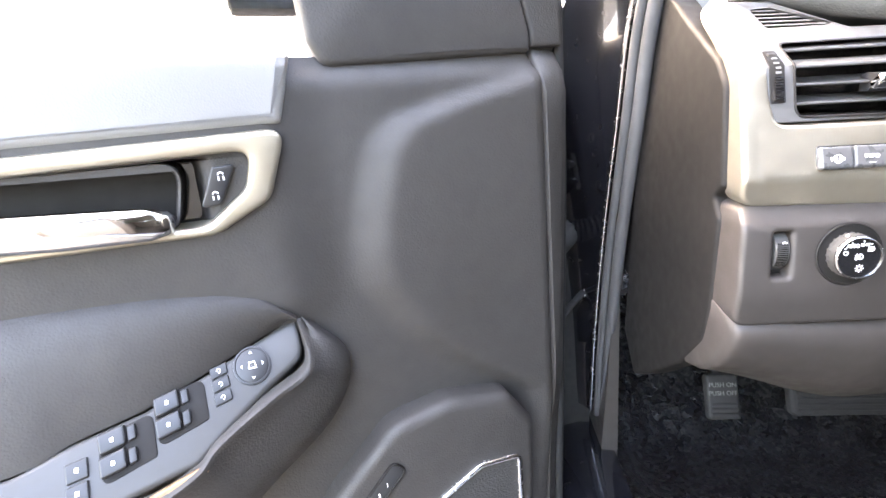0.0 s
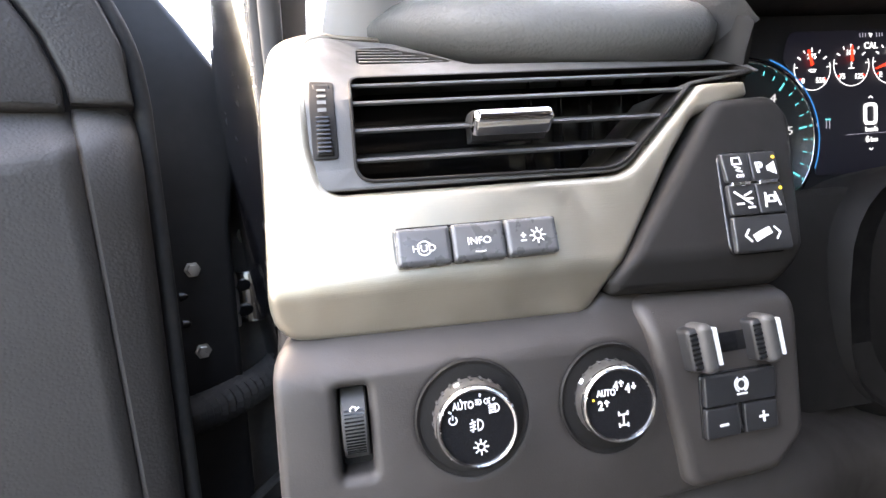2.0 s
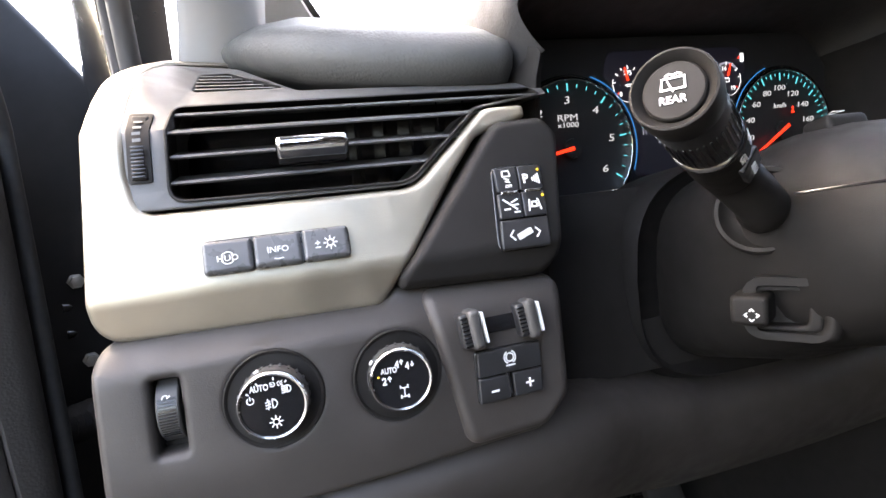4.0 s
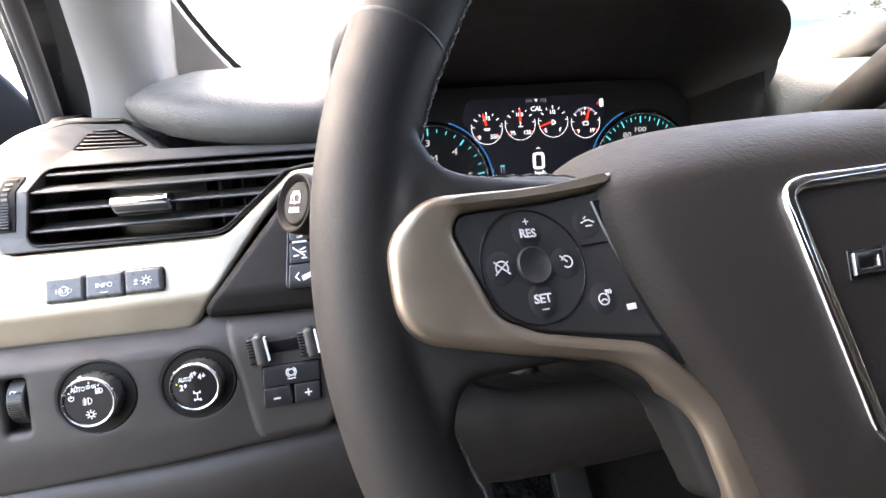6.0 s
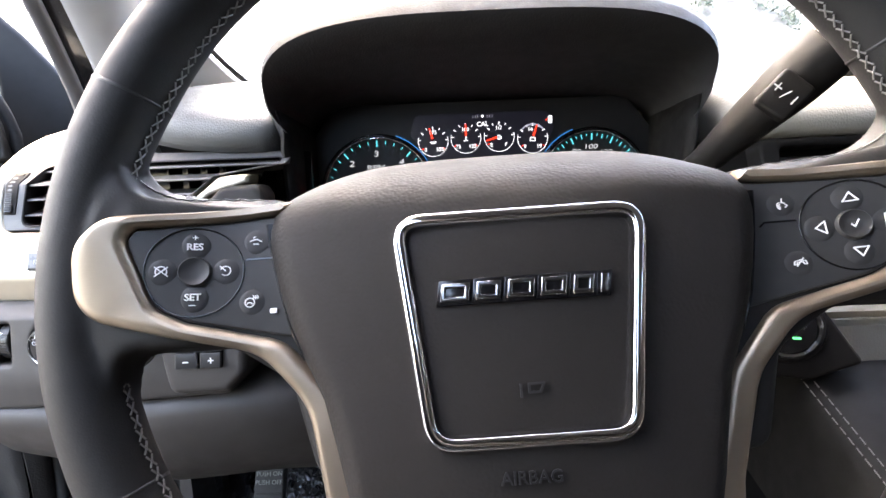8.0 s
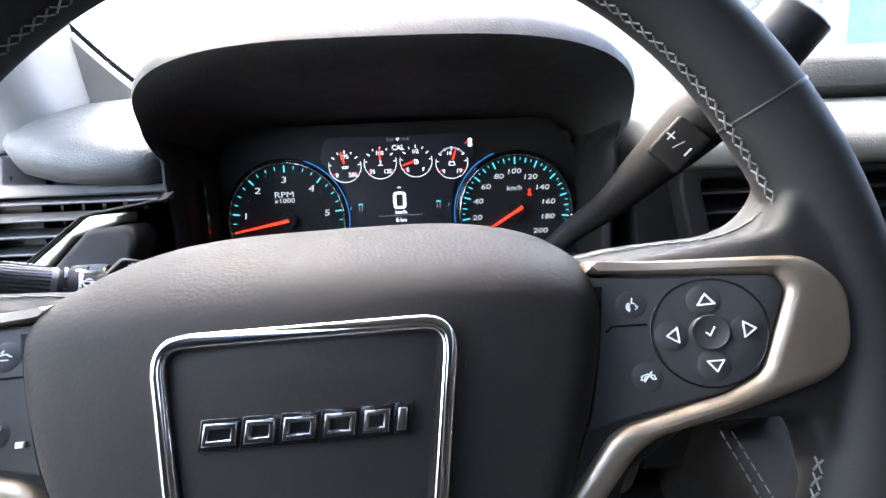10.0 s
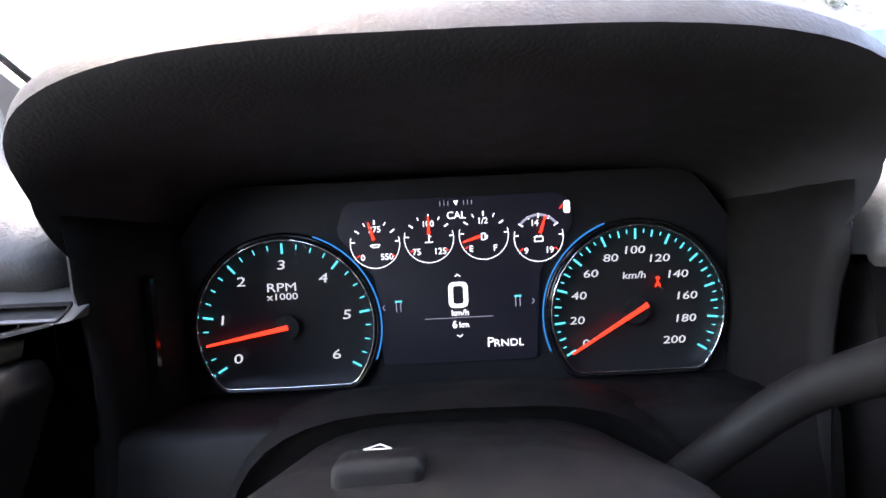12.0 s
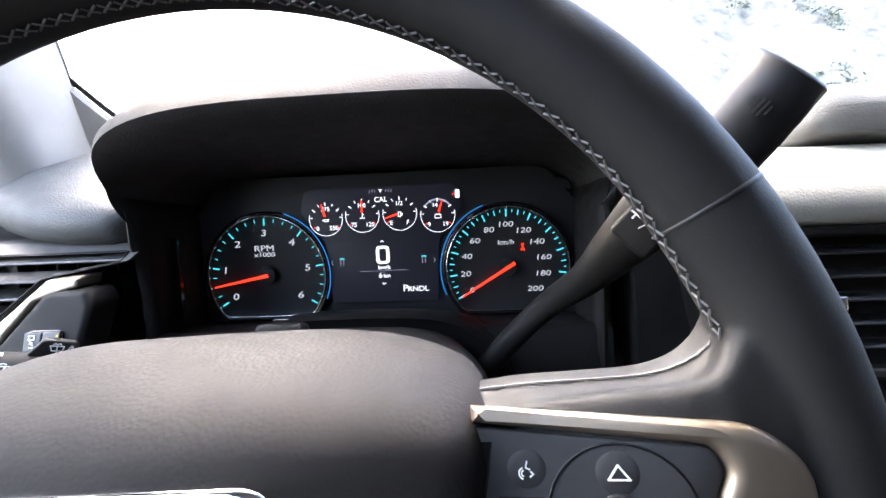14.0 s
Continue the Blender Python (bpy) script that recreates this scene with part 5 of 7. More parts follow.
part("tab_cap", moved(plate(rpoly([(-0.0178, -0.0022, 0.002), (-0.0160, -0.0036, 0.002), (0.0160, -0.0036, 0.002), (0.0178, -0.0022, 0.002), (0.0174, 0.0030, 0.0025), (-0.0174, 0.0030, 0.0025)], 5), t=0.010, bev=0.0026, seg=5), frame_at((-0.3272, dash_y(1.1797) - 0.0085, 1.1797), (1, 0, 0), (0, 0.8, 1))), CHROME, tab, "chrome tab edge")
part("thumbwheel_slot", dash_plate(rect(-0.4122, 1.1645, -0.4018, 1.2008, 0.0015), t=0.003, bev=0.0004, off=-0.0006), DASHDARK, vp)
# thumbwheel
tw = part("thumbwheel", warp(plate(rect(-0.4105, 1.1660, -0.4035, 1.1990, 0.001), t=0.006, bev=0.001, base=0.001), on_dash), DASHDARK, vp)
for k in range(9):
    part("rib", warp(plate(rect(-0.4098, 1.1672 + k * 0.0018, -0.4042, 1.1681 + k * 0.0018), t=0.001, bev=0.0002, base=0.0018), on_dash), GLOSS, tw)
for k, h in enumerate((0.0016, 0.0014, 0.0012, 0.0010)):
    part("mark", warp(plate(rect(-0.4088, 1.1845 + k * 0.0034, -0.4052, 1.1845 + k * 0.0034 + h), t=0.0005, bev=0, base=0.0013), on_dash), PALEGREY, tw)
for k in range(5):
    z = 1.2215 + 0.0035 * k
    xr = -0.339 - (z - 1.2195) * 1.85
    part("slat", warp(plate([Vector(p) for p in ((-0.388, z), (xr, z - 0.0012), (xr, z), (-0.388, z + 0.0013))], t=0.006, bev=0.0003, base=-0.002), on_dash), BEZEL, vp)
part("grille_back", warp(plate(inset(TRI, -0.002), t=0.002, bev=0, base=-0.010), on_dash), GLOSS, vp)

# three push buttons
TILT_D = Vector((0, 0.287, 0.958))
strip = part("button_bezel", dash_plate(rect(-0.3838, 1.1190, -0.3158, 1.1344, 0.003), t=0.004, bev=0.0008, off=0.0006), GLOSS, vp)


def dash_at(x, z, off=0.0):
    return frame_at((x, dash_y(z) - off, z), (1, 0, 0), TILT_D)


for x0, x1, z in ((-0.3832, -0.3612, 1.1256), (-0.3608, -0.3388, 1.1258), (-0.3384, -0.3164, 1.1260)):
    part("push_button", moved(plate(rect(x0, -0.0078, x1, 0.0078, 0.0018), t=0.006, bev=0.0022, seg=5, base=0.0048), frame_at((0, dash_y(z), z), (1, 0, 0), TILT_D)), GREYBUTTON, strip)
OFFB = 0.0052
part("print", moved(letters("HUD", 0.0040, wide=1.1), dash_at(-0.3722, 1.1260, OFFB)), INK, strip, smooth=0)
part("print", moved(strokes([arc(0, 0, 0.0028, 20, 160, 10), arc(0, 0, 0.0028, 200, 340, 10)], 0.0005), dash_at(-0.3722, 1.1260, OFFB)), INK, strip, smooth=0)
part("print", moved(letters("INFO", 0.0041, wide=1.05), dash_at(-0.3498, 1.1272, OFFB)), INK, strip, smooth=0)
part("print", moved(strokes([[(-0.002, 0), (0, -0.0003), (0.002, 0)]], 0.0004), dash_at(-0.3498, 1.1230, OFFB)), INK, strip, smooth=0)


def rays(r0, r1, n, w, off=0.0):
    return strokes([arc(0, 0, r0 * 0.72, 0, 360, 16)] + [[(r0 * math.cos(2 * math.pi * (k + off) / n), r0 * math.sin(2 * math.pi * (k + off) / n)), (r1 * math.cos(2 * math.pi * (k + off) / n), r1 * math.sin(2 * math.pi * (k + off) / n))] for k in range(n)], w)


part("print", moved(rays(0.0021, 0.0032, 8, 0.0005), dash_at(-0.3255, 1.1272, OFFB)), INK, strip, smooth=0)
part("print", moved(strokes([[(-0.001, 0), (0.001, 0)], [(0, -0.001), (0, 0.001)], [(-0.001, -0.0022), (0.001, -0.0022)]], 0.0005), dash_at(-0.3315, 1.1276, OFFB)), INK, strip, smooth=0)

# driver-assist switch pad
PADP = rpoly([(-0.2938, 1.0975, 0.004), (-0.2125, 1.0945, 0.012), (-0.2035, 1.105, 0.01), (-0.1905, 1.172, 0.01), (-0.1975, 1.1825, 0.008), (-0.2280, 1.1812, 0.014), (-0.2938, 1.1045, 0.005)], 7)
ap = thing("assist_switch_pad", Matrix.Translation((-0.24, -0.12, 1.1)), "black angled pad with driver-assist buttons", "switch pad")
part("pad", dash_plate(PADP, t=0.03, bev=0.005, seg=5, off=0.004), DASHDARK, ap, smooth=60)
OFFP = 0.0045
sw = part("switch_frame", dash_plate(rpoly([(-0.2415, 1.1105, 0.005), (-0.2115, 1.1100, 0.005), (-0.2075, 1.1560, 0.005), (-0.2365, 1.1555, 0.005)]), t=0.006, bev=0.0008, off=OFFP + 0.0008), GLOSS, ap)
cells = [((-0.2338, 1.1420), (-0.2212, 1.1420), (-0.2206, 1.1548), (-0.2338, 1.1548)), ((-0.2206, 1.1420), (-0.2072, 1.1420), (-0.2064, 1.1548), (-0.2200, 1.1548)),
         ((-0.2352, 1.1275), (-0.2218, 1.1275), (-0.2211, 1.1408), (-0.2342, 1.1408)), ((-0.2212, 1.1275), (-0.2082, 1.1275), (-0.2074, 1.1408), (-0.2205, 1.1408)), ((-0.2375, 1.1115), (-0.2098, 1.1112), (-0.2085, 1.1268), (-0.2355, 1.1268))]
for c in cells:
    part("push_button", dash_plate(rpoly([(x - 0.002, z, 0.0012) for x, z in c], 3), t=0.004, bev=0.0008, off=OFFP + 0.0028), BUTTON, sw)


def pad_print(bm, x, z, m=INK):
    x -= 0.002
    part("print", moved(bm, frame_at((x, dash_y(z) - OFFP - 0.0031, z), (1, 0, 0.02), TILT_D)), m, sw, smooth=0)


pad_print(strokes([[(-0.0018, 0.004), (0.0018, 0.004), (0.0022, 0.001), (-0.0022, 0.001), (-0.0018, 0.004)], [(-0.0014, 0), (0.0010, -0.0010), (-0.0010, -0.0018), (0.0014, -0.0026)]], 0.0007), -0.2275, 1.1490)
pad_print(letters("OFF", 0.0023, bold=0.01), -0.2270, 1.1447)
pad_print(letters("P", 0.0068, bold=0.03), -0.2165, 1.1480)
pad_print(strokes([[(0.0012 * k, -0.001 - 0.0006 * k), (0.0012 * k, 0.001 + 0.0006 * k)] for k in range(4)], 0.0006), -0.2128, 1.1472)
pad_print(strokes([[(-0.004, 0.004), (0.003, -0.002)], [(0.0005, 0.002), (0.004, 0.0035)], [(0.001, 0.0005), (0.004, 0.0005)], [(-0.004, -0.0015), (-0.001, -0.0015)], [(0.0012, -0.0035), (0.004, -0.0035)]], 0.0009), -0.2280, 1.1340)
pad_print(strokes([[(-0.0035, -0.003), (-0.0024, 0.003)], [(0.0035, -0.003), (0.0024, 0.003)], [(-0.0018, -0.001), (0.0018, -0.001), (0.0012, 0.0016), (-0.0012, 0.0016), (-0.0018, -0.001)]], 0.0008), -0.2148, 1.1335)
pad_print(strokes([[(-0.0062, 0.0026), (-0.0085, 0), (-0.0062, -0.0026)], [(0.0062, 0.0026), (0.0085, 0), (0.0062, -0.0026)]], 0.0008), -0.2235, 1.1190)
pad_print(strokes([[(-0.0035, -0.0012), (0.0032, 0.0012)], [(-0.002, -0.0005), (0.002, 0.001)]], 0.0032), -0.2235, 1.1190)
for x in (-0.2295, -0.2160):
    part("lamp_bar", moved(plate(rect(-0.0046, -0.0008, 0.0046, 0.0008, 0.0003), t=0.002, bev=0.0003), frame_at((x, dash_y(1.1413) - OFFP - 0.0035, 1.1413), (1, 0, 0), TILT_D)), SATIN, sw)
for x, z in ((-0.2105, 1.1522), (-0.2108, 1.1382)):
    part("indicator", moved(lathe([(0.0008, 0), (0.0006, 0.0004), (0.0001, 0.0005)], 10), frame_at((x, dash_y(z) - OFFP - 0.0030, z), (1, 0, 0), TILT_D)), AMBER, sw)

# ---- lower switch panel ----
lp = thing("lower_switch_panel", Matrix.Translation((-0.33, -0.11, 1.0)), "charcoal switch panel with light and drive knobs", "switch panel")
LOW = rpoly([(-0.4345, 1.004, 0.012), (-0.226, 1.010, 0.008), (-0.2100, 1.027, 0.012), (-0.2060, 1.0935, 0.006), (-0.296, 1.0985, 0.008), (-0.304, 1.0925, 0.006), (-0.4335, 1.0945, 0.012)], 6)
DIM = rect(-0.4108, 1.0435, -0.3992, 1.0765, 0.002)
body = plate(LOW, [DIM, circle(-0.3600, 1.0594, 0.0206, 40), circle(-0.3015, 1.0582, 0.0206, 40)], t=0.05, bev=0.004, seg=5)
body = cut(cut(body, 1, [1.005 + 0.006 * k for k in range(16)]), 0, [-0.43 + 0.01 * k for k in range(22)])
part("panel", warp(body, lambda c: on_low(c) + Vector((0, 0.003 * max(0, (1.03 - c.y) / 0.03) ** 2, 0))), DASH, lp, smooth=60)


def low_at(x, z, off=0.0):
    return frame_at((x, low_y(x, z) - off, z), (1, (low_y(x + 0.005, z) - low_y(x - 0.005, z)) / 0.01, 0), (0, 0.1, 1))


part("well", warp(plate(rect(-0.4125, 1.042, -0.3975, 1.078, 0.002), t=0.002, bev=0, base=-0.012), on_low), DASHDARK, lp)
dm = part("dimmer_wheel", moved(moved(lathe([(0.0145, -0.0048), (0.0152, -0.0042), (0.0152, 0.0042), (0.0145, 0.0048)], 48), pose(0, 0, 0, 0, 90, 0)), Matrix.Translation((-0.4050, low_y(-0.405, 1.0605) + 0.0150, 1.0605))), KNOBSKIN, lp, "ribbed dimmer wheel")
for k in range(20):
    a = radians(150 + k * 5.2)
    m = Matrix.Translation((-0.4050, low_y(-0.405, 1.0605) + 0.0150 + 0.0152 * math.cos(a), 1.0605 + 0.0152 * math.sin(a))) @ pose(0, 0, 0, math.degrees(a), 0, 0)
    if k < 14:
        part("rib", moved(box(-0.0036, -0.0003, -0.0003, 0.0036, 0.0003, 0.0003), m), GLOSS, dm)
part("print", moved(strokes([arc(0, 0, 0.0012, 20, 200, 8), [(0.0008, -0.0002), (0.002, 0.0008)]], 0.0004), frame_at((-0.4050, low_y(-0.405, 1.0605) - 0.0002, 1.0690), (1, 0, 0), (0, 0.5, 0.85))), INK, dm, smooth=0)

for kx, kz, fx, fz, stand, name in ((-0.3600, 1.0594, -0.3605, 1.0600, 0.0105, "light_knob"), (-0.3015, 1.0582, -0.3020, 1.0587, 0.0088, "drive_knob")):
    # Crater in darker plastic than the panel: the recess's shade put into colour.
    crater = moved(lathe([(0.0228, -0.0006), (0.0220, 0.0005), (0.0210, 0.0000), (0.0194, -0.0035), (0.0182, -0.0090), (0.010, -0.0095)], 48), Matrix.Translation((kx, kz, 0)))
    part("knob_well", warp(crater, on_low), DASHDARK, lp, smooth=60)
    base = Vector((kx, low_y(kx, kz), kz))
    ax = (Vector((fx, base.y - stand, fz)) - base).normalized()
    m = frame_at(base, (1, -ax.x / ax.y, 0), (0, 0.05, 1)) @ Matrix.Translation((0, 0, stand - 0.0250)) @ Matrix.Diagonal((0.9, 0.9, 1, 1))
    knob = part(name, moved(lathe([(0.0160, -0.012), (0.0165, 0.002), (0.0174, 0.018), (0.0168, 0.0225), (0.0165, 0.0238)], 48), m), KNOBSKIN, lp, "round ribbed grey knob with chrome ring")
    part("ring", moved(lathe([(0.0166, 0.0222), (0.0172, 0.0234), (0.0169, 0.0246), (0.0161, 0.0253), (0.0153, 0.0250), (0.0150, 0.0238)], 48), m), SATIN, knob, "thin chrome ring")
    part("cap", moved(lathe([(0.0152, 0.0232), (0.0150, 0.0242), (0.0002, 0.0244)], 48), m), GLOSS, knob)
    for k in range(24):
        a = 2 * math.pi * k / 24
        part("grip", moved(box(-0.0006, -0.0008, 0.003, 0.0006, 0.0004, 0.018), m @ pose(0, 0, 0, 0, 0, 15 * k) @ Matrix.Translation((0, -0.0170, 0))), KNOBSKIN, knob)
    part("pointer", moved(plate(rect(-0.0012, 0.0166, 0.0012, 0.0182, 0.0003), t=0.001, bev=0.0002, base=0.0195), m @ pose(0, 0, 0, 0, 0, 22 if name == "light_knob" else 55)), INK, knob)

    def kp(bm, x, y, m=m, knob=knob):
        part("print", moved(bm, m @ Matrix.Translation((x, y, 0.0245))), INK, knob, smooth=0)

    if name == "light_knob":
        kp(letters("AUTO", 0.0044, bold=0.018, wide=0.72), -0.0054, 0.0096)
        kp(strokes([arc(0, 0, 0.0016, -230, 50, 12), [(0, 0.0004), (0, 0.0020)]], 0.0005), -0.0100, 0.0040)
        kp(strokes([arc(-0.0010, 0, 0.0011, -80, 80, 6), arc(0.0024, 0, 0.0011, 100, 260, 6)] + [[(-0.0022, 0.0009 * k), (-0.001, 0.0009 * k)] for k in (-1, 0, 1)] + [[(0.0026, 0.0006 * k), (0.0038, 0.0011 * k)] for k in (-1, 0, 1)], 0.0004), 0.0021, 0.0104)
        kp(strokes([arc(0, 0, 0.0017, -90, 90, 8), [(0, -0.0018), (0, 0.0018)]] + [[(-0.0006, 0.0010 * k), (-0.0026, 0.0010 * k - 0.0003)] for k in (-1.5, -0.5, 0.5, 1.5)], 0.0005), 0.0078, 0.0072)
        kp(strokes([arc(0.0006, 0, 0.0022, -90, 90, 8), [(0.0006, -0.0023), (0.0006, 0.0023)]] + [[(-0.0004, 0.0014 * k), (-0.0026, 0.0014 * k - 0.0005)] for k in (-1, 0, 1)] + [[(-0.0016, -0.0026), (-0.0011, 0), (-0.0016, 0.0024)]], 0.0005), -0.0005, 0.0010)
        kp(rays(0.0020, 0.0031, 8, 0.0005), 0.0007, -0.0082)
        for a in (146, 118, 82, 56):
            kp(moved(strokes([[(0, 0.0128), (0, 0.0137)]], 0.0007), pose(0, 0, 0, 0, 0, a - 90)), 0, 0)
    else:
        kp(letters("AUTO", 0.0042, bold=0.018, wide=0.72), -0.0060, 0.0058)
        kp(letters("4", 0.0056, bold=0.02, wide=0.8), -0.0014, 0.0084)
        kp(letters("4", 0.0056, bold=0.02, wide=0.8), 0.0040, 0.0068)
        kp(letters("2", 0.0056, bold=0.02, wide=0.9), -0.0088, 0.0004)
        for x, y, s in ((0.0011, 0.0092, 1), (0.0067, 0.0076, -1), (-0.0060, 0.0012, 1)):
            kp(strokes([[(0, -0.0012 * s), (0, 0.0008 * s)], [(-0.0009, 0.0002 * s), (0, 0.0012 * s), (0.0009, 0.0002 * s)]], 0.0006), x, y)
        kp(strokes([[(-0.0020, 0.0026), (-0.0008, 0.0020), (0.0008, 0.0020), (0.0020, 0.0026)], [(0, 0.0022), (0, -0.0026)], [(-0.0020, -0.0026), (0.0020, -0.0026)], [(-0.0020, 0.0018), (-0.0020, 0.0034)], [(0.0020, 0.0018), (0.0020, 0.0034)], [(-0.0020, -0.0034), (-0.0020, -0.0018)], [(0.0020, -0.0034), (0.0020, -0.0018)]], 0.0006), 0.0011, -0.0066)
        part("indicator", moved(lathe([(0.0006, 0), (0.0004, 0.0003), (0.0001, 0.0004)], 10), m @ Matrix.Translation((-0.0118, 0.0030, 0.0243))), AMBER, knob)

# trailer brake sliders and gain buttons on a raised field
part("raised_field", warp(cut(plate(rpoly([(-0.2700, 1.0130, 0.010), (-0.2240, 1.0140, 0.010), (-0.2085, 1.0290, 0.012), (-0.2055, 1.0925, 0.008), (-0.2850, 1.0965, 0.008)], 6), t=0.02, bev=0.0062, seg=6, base=0.0055), 1, [1.02, 1.03, 1.04, 1.05, 1.06, 1.07, 1.08]), on_low), DASH, lp, smooth=60)
OFFL = 0.0058
part("slider_slot", moved(plate(rect(-0.0135, -0.0042, 0.0135, 0.0042, 0.0010), t=0.003, bev=0.0002), low_at(-0.2465, 1.0745, OFFL + 0.0004)), GLOSS, lp)
for x in (-0.2622, -0.2302):
    m = low_at(x, 1.0745, OFFL) @ pose(0, 0, 0, 0, 0, 6)
    sl = part("slider", moved(plate(rect(-0.0070, -0.0088, 0.0050, 0.0092, 0.0022), t=0.008, bev=0.002, seg=4, base=0.006), m), BUTTON, lp, "small ribbed slider")
    part("grip_face", moved(plate(rect(-0.0028, -0.0104, 0.0040, 0.0104, 0.003), t=0.010, bev=0.0030, seg=5, base=0.0088), m), KNOBSKIN, sl)
    part("mark", moved(plate(rect(0.0042, -0.0078, 0.0056, 0.0080, 0.0003), t=0.004, bev=0.0003, base=0.0080), m), INK, sl)
    for k in range(8):
        part("rib", moved(box(-0.0066, -0.0074 + 0.0020 * k, 0.006, -0.0030, -0.0066 + 0.0020 * k, 0.0066), m), GLOSS, sl)
def gain_at(x, z):
    return -0.2440 + (x + 0.2447) * 1.06, 1.0490 + (z - 1.0488) * 1.08


gb = part("gain_frame", warp(plate(rpoly([(*gain_at(x, z), 0.002) for x, z in ((-0.2630, 1.0365), (-0.2280, 1.0360), (-0.2265, 1.0610), (-0.2620, 1.0615))]), t=0.006, bev=0.0006, base=OFFL + 0.0010), on_low), GLOSS, lp)
for c in (((-0.2617, 1.0492), (-0.2277, 1.0488), (-0.2271, 1.0605), (-0.2611, 1.0609)), ((-0.2625, 1.0371), (-0.2463, 1.0369), (-0.2459, 1.0483), (-0.2618, 1.0485)), ((-0.2441, 1.0369), (-0.2285, 1.0367), (-0.2279, 1.0481), (-0.2437, 1.0483))):
    part("push_button", warp(plate(rpoly([(*gain_at(x, z), 0.001) for x, z in c], 3), t=0.006, bev=0.0008, base=OFFL + 0.0030), on_low), BUTTON, gb)


def gain(bm, x, z):
    part("print", moved(bm, low_at(*gain_at(x, z), OFFL + 0.0033) @ Matrix.Diagonal((1.06, 1.06, 1, 1))), INK, gb, smooth=0)


gain(strokes([[(-0.0018, 0), (0.0018, 0)]], 0.0009), -0.2543, 1.0420)
gain(strokes([[(-0.0019, 0), (0.0019, 0)], [(0, -0.0019), (0, 0.0019)]], 0.0009), -0.2355, 1.0425)
gain(strokes([arc(0, 0.0008, 0.0020, 0, 360, 16), arc(0, 0.0008, 0.0030, 120, 240, 8), arc(0, 0.0008, 0.0030, -60, 60, 8), [(-0.0022, -0.0030), (0.0022, -0.0030)]], 0.0007), -0.2445, 1.0555)
part("bridge", moved(plate(rect(-0.0010, -0.0060, 0.0010, 0.0060, 0.0006), t=0.004, bev=0.0006, base=0.0032), low_at(-0.2455, 1.0440, OFFL) @ pose(0, 0, 0, 0, 0, 4)), GLOSS, gb)

# dashboard end cap, facing the open door
END = rpoly([(0.112, 0.880, 0.01), (0.095, 1.10, 0), (0.055, 1.235, 0), (0.045, 1.264, 0.01), (0.020, 1.258, 0.01), (-0.016, 1.236, 0.02), (-0.084, 1.198, 0.02), (-0.100, 1.180, 0.02), (-0.114, 1.105, 0.004), (-0.100, 1.095, 0.004), (-0.112, 1.080, 0.01),
             (-0.112, 1.005, 0.01), (-0.104, 0.972, 0.02), (-0.063, 0.928, 0.04), (0.007, 0.876, 0.04), (0.064, 0.840, 0.008)], 6)
ec = plate(END, t=0.02, bev=0.004, seg=4)
part("end_cap", moved(ec, Matrix(((0, 0, -1, -0.4365), (1, 0, 0, 0), (0, 1, 0, 0), (0, 0, 0, 1)))), DARKENEDPLASTIC, dash, "smooth dark dashboard end cap", smooth=60)

# ---- stalks and buttons on the column ----
hz = Vector((-0.034, -0.160, 1.1635))
part("hazard_button", moved(plate(rect(-0.015, -0.009, 0.015, 0.009, 0.004), t=0.012, bev=0.004, seg=5, base=0.000), frame_at(hz, (1, 0, 0), (0, 0.94, -0.2))), DASHDARK, column, "black hazard button with a triangle")
part("print", moved(strokes([[(-0.0043, -0.0026), (0.0043, -0.0026), (0, 0.0036), (-0.0043, -0.0026)]], 0.0007), frame_at(hz + Vector((0, -0.0006, 0.0024)), (1, 0, 0), (0, 0.94, -0.2))), INK, column, smooth=0)
part("cover_seam", tube([(-0.088, -0.256, 1.131), (-0.0985, -0.24, 1.1295), (-0.1045, -0.215, 1.1275), (-0.1065, -0.195, 1.1255)], 0.0008, 6, 4), GLOSS, column)
jf = frame_at((-0.1125, -0.1860, 1.068), (0.55, -0.83, 0), (0, 0.1, 1))
joy = part("tilt_switch", moved(plate(rect(-0.012, -0.0165, 0.028, 0.0165, 0.008), [rect(-0.009, -0.0115, 0.0200, 0.0115, 0.005)], t=0.022, bev=0.0045, seg=5, base=0.003), jf), DARKENEDPLASTIC, column, "square tilt switch with four arrows")
part("inner_frame", moved(plate(rect(-0.0095, -0.0120, 0.0205, 0.0120, 0.005), [rect(-0.006, -0.0088, 0.0140, 0.0088, 0.004)], t=0.016, bev=0.002, seg=4, base=0.0005), jf), DARKENEDPLASTIC, joy)
part("pit", moved(plate(rect(-0.012, -0.013, 0.022, 0.013, 0.003), t=0.004, bev=0, base=-0.008), jf), DARKENEDPLASTIC, joy)
part("knob", moved(plate(rect(-0.018, -0.0078, -0.0006, 0.0078, 0.003), t=0.020, bev=0.003, seg=5, base=0.012), jf), DARKENEDPLASTIC, joy)
part("print", moved(join(*[moved(strokes([[(-0.0009, 0.0021), (0, 0.0031), (0.0009, 0.0021)]], 0.0007), pose(0, 0, 0, 0, 0, 90 * k)) for k in range(4)]), jf @ Matrix.Translation((-0.008, -0.002, 0.0122))), INK, joy, smooth=0)

tip, ax = Vector((-0.2200, -0.2500, 1.1680)), Vector((-0.770, -0.585, 0.265)).normalized()
right = Vector((0, 0, 1)).cross(ax).normalized()
SF = frame_at(tip, right, ax.cross(right))
stalk = thing("wiper_stalk", SF, "black wiper and indicator stalk with white symbols", "stalk")
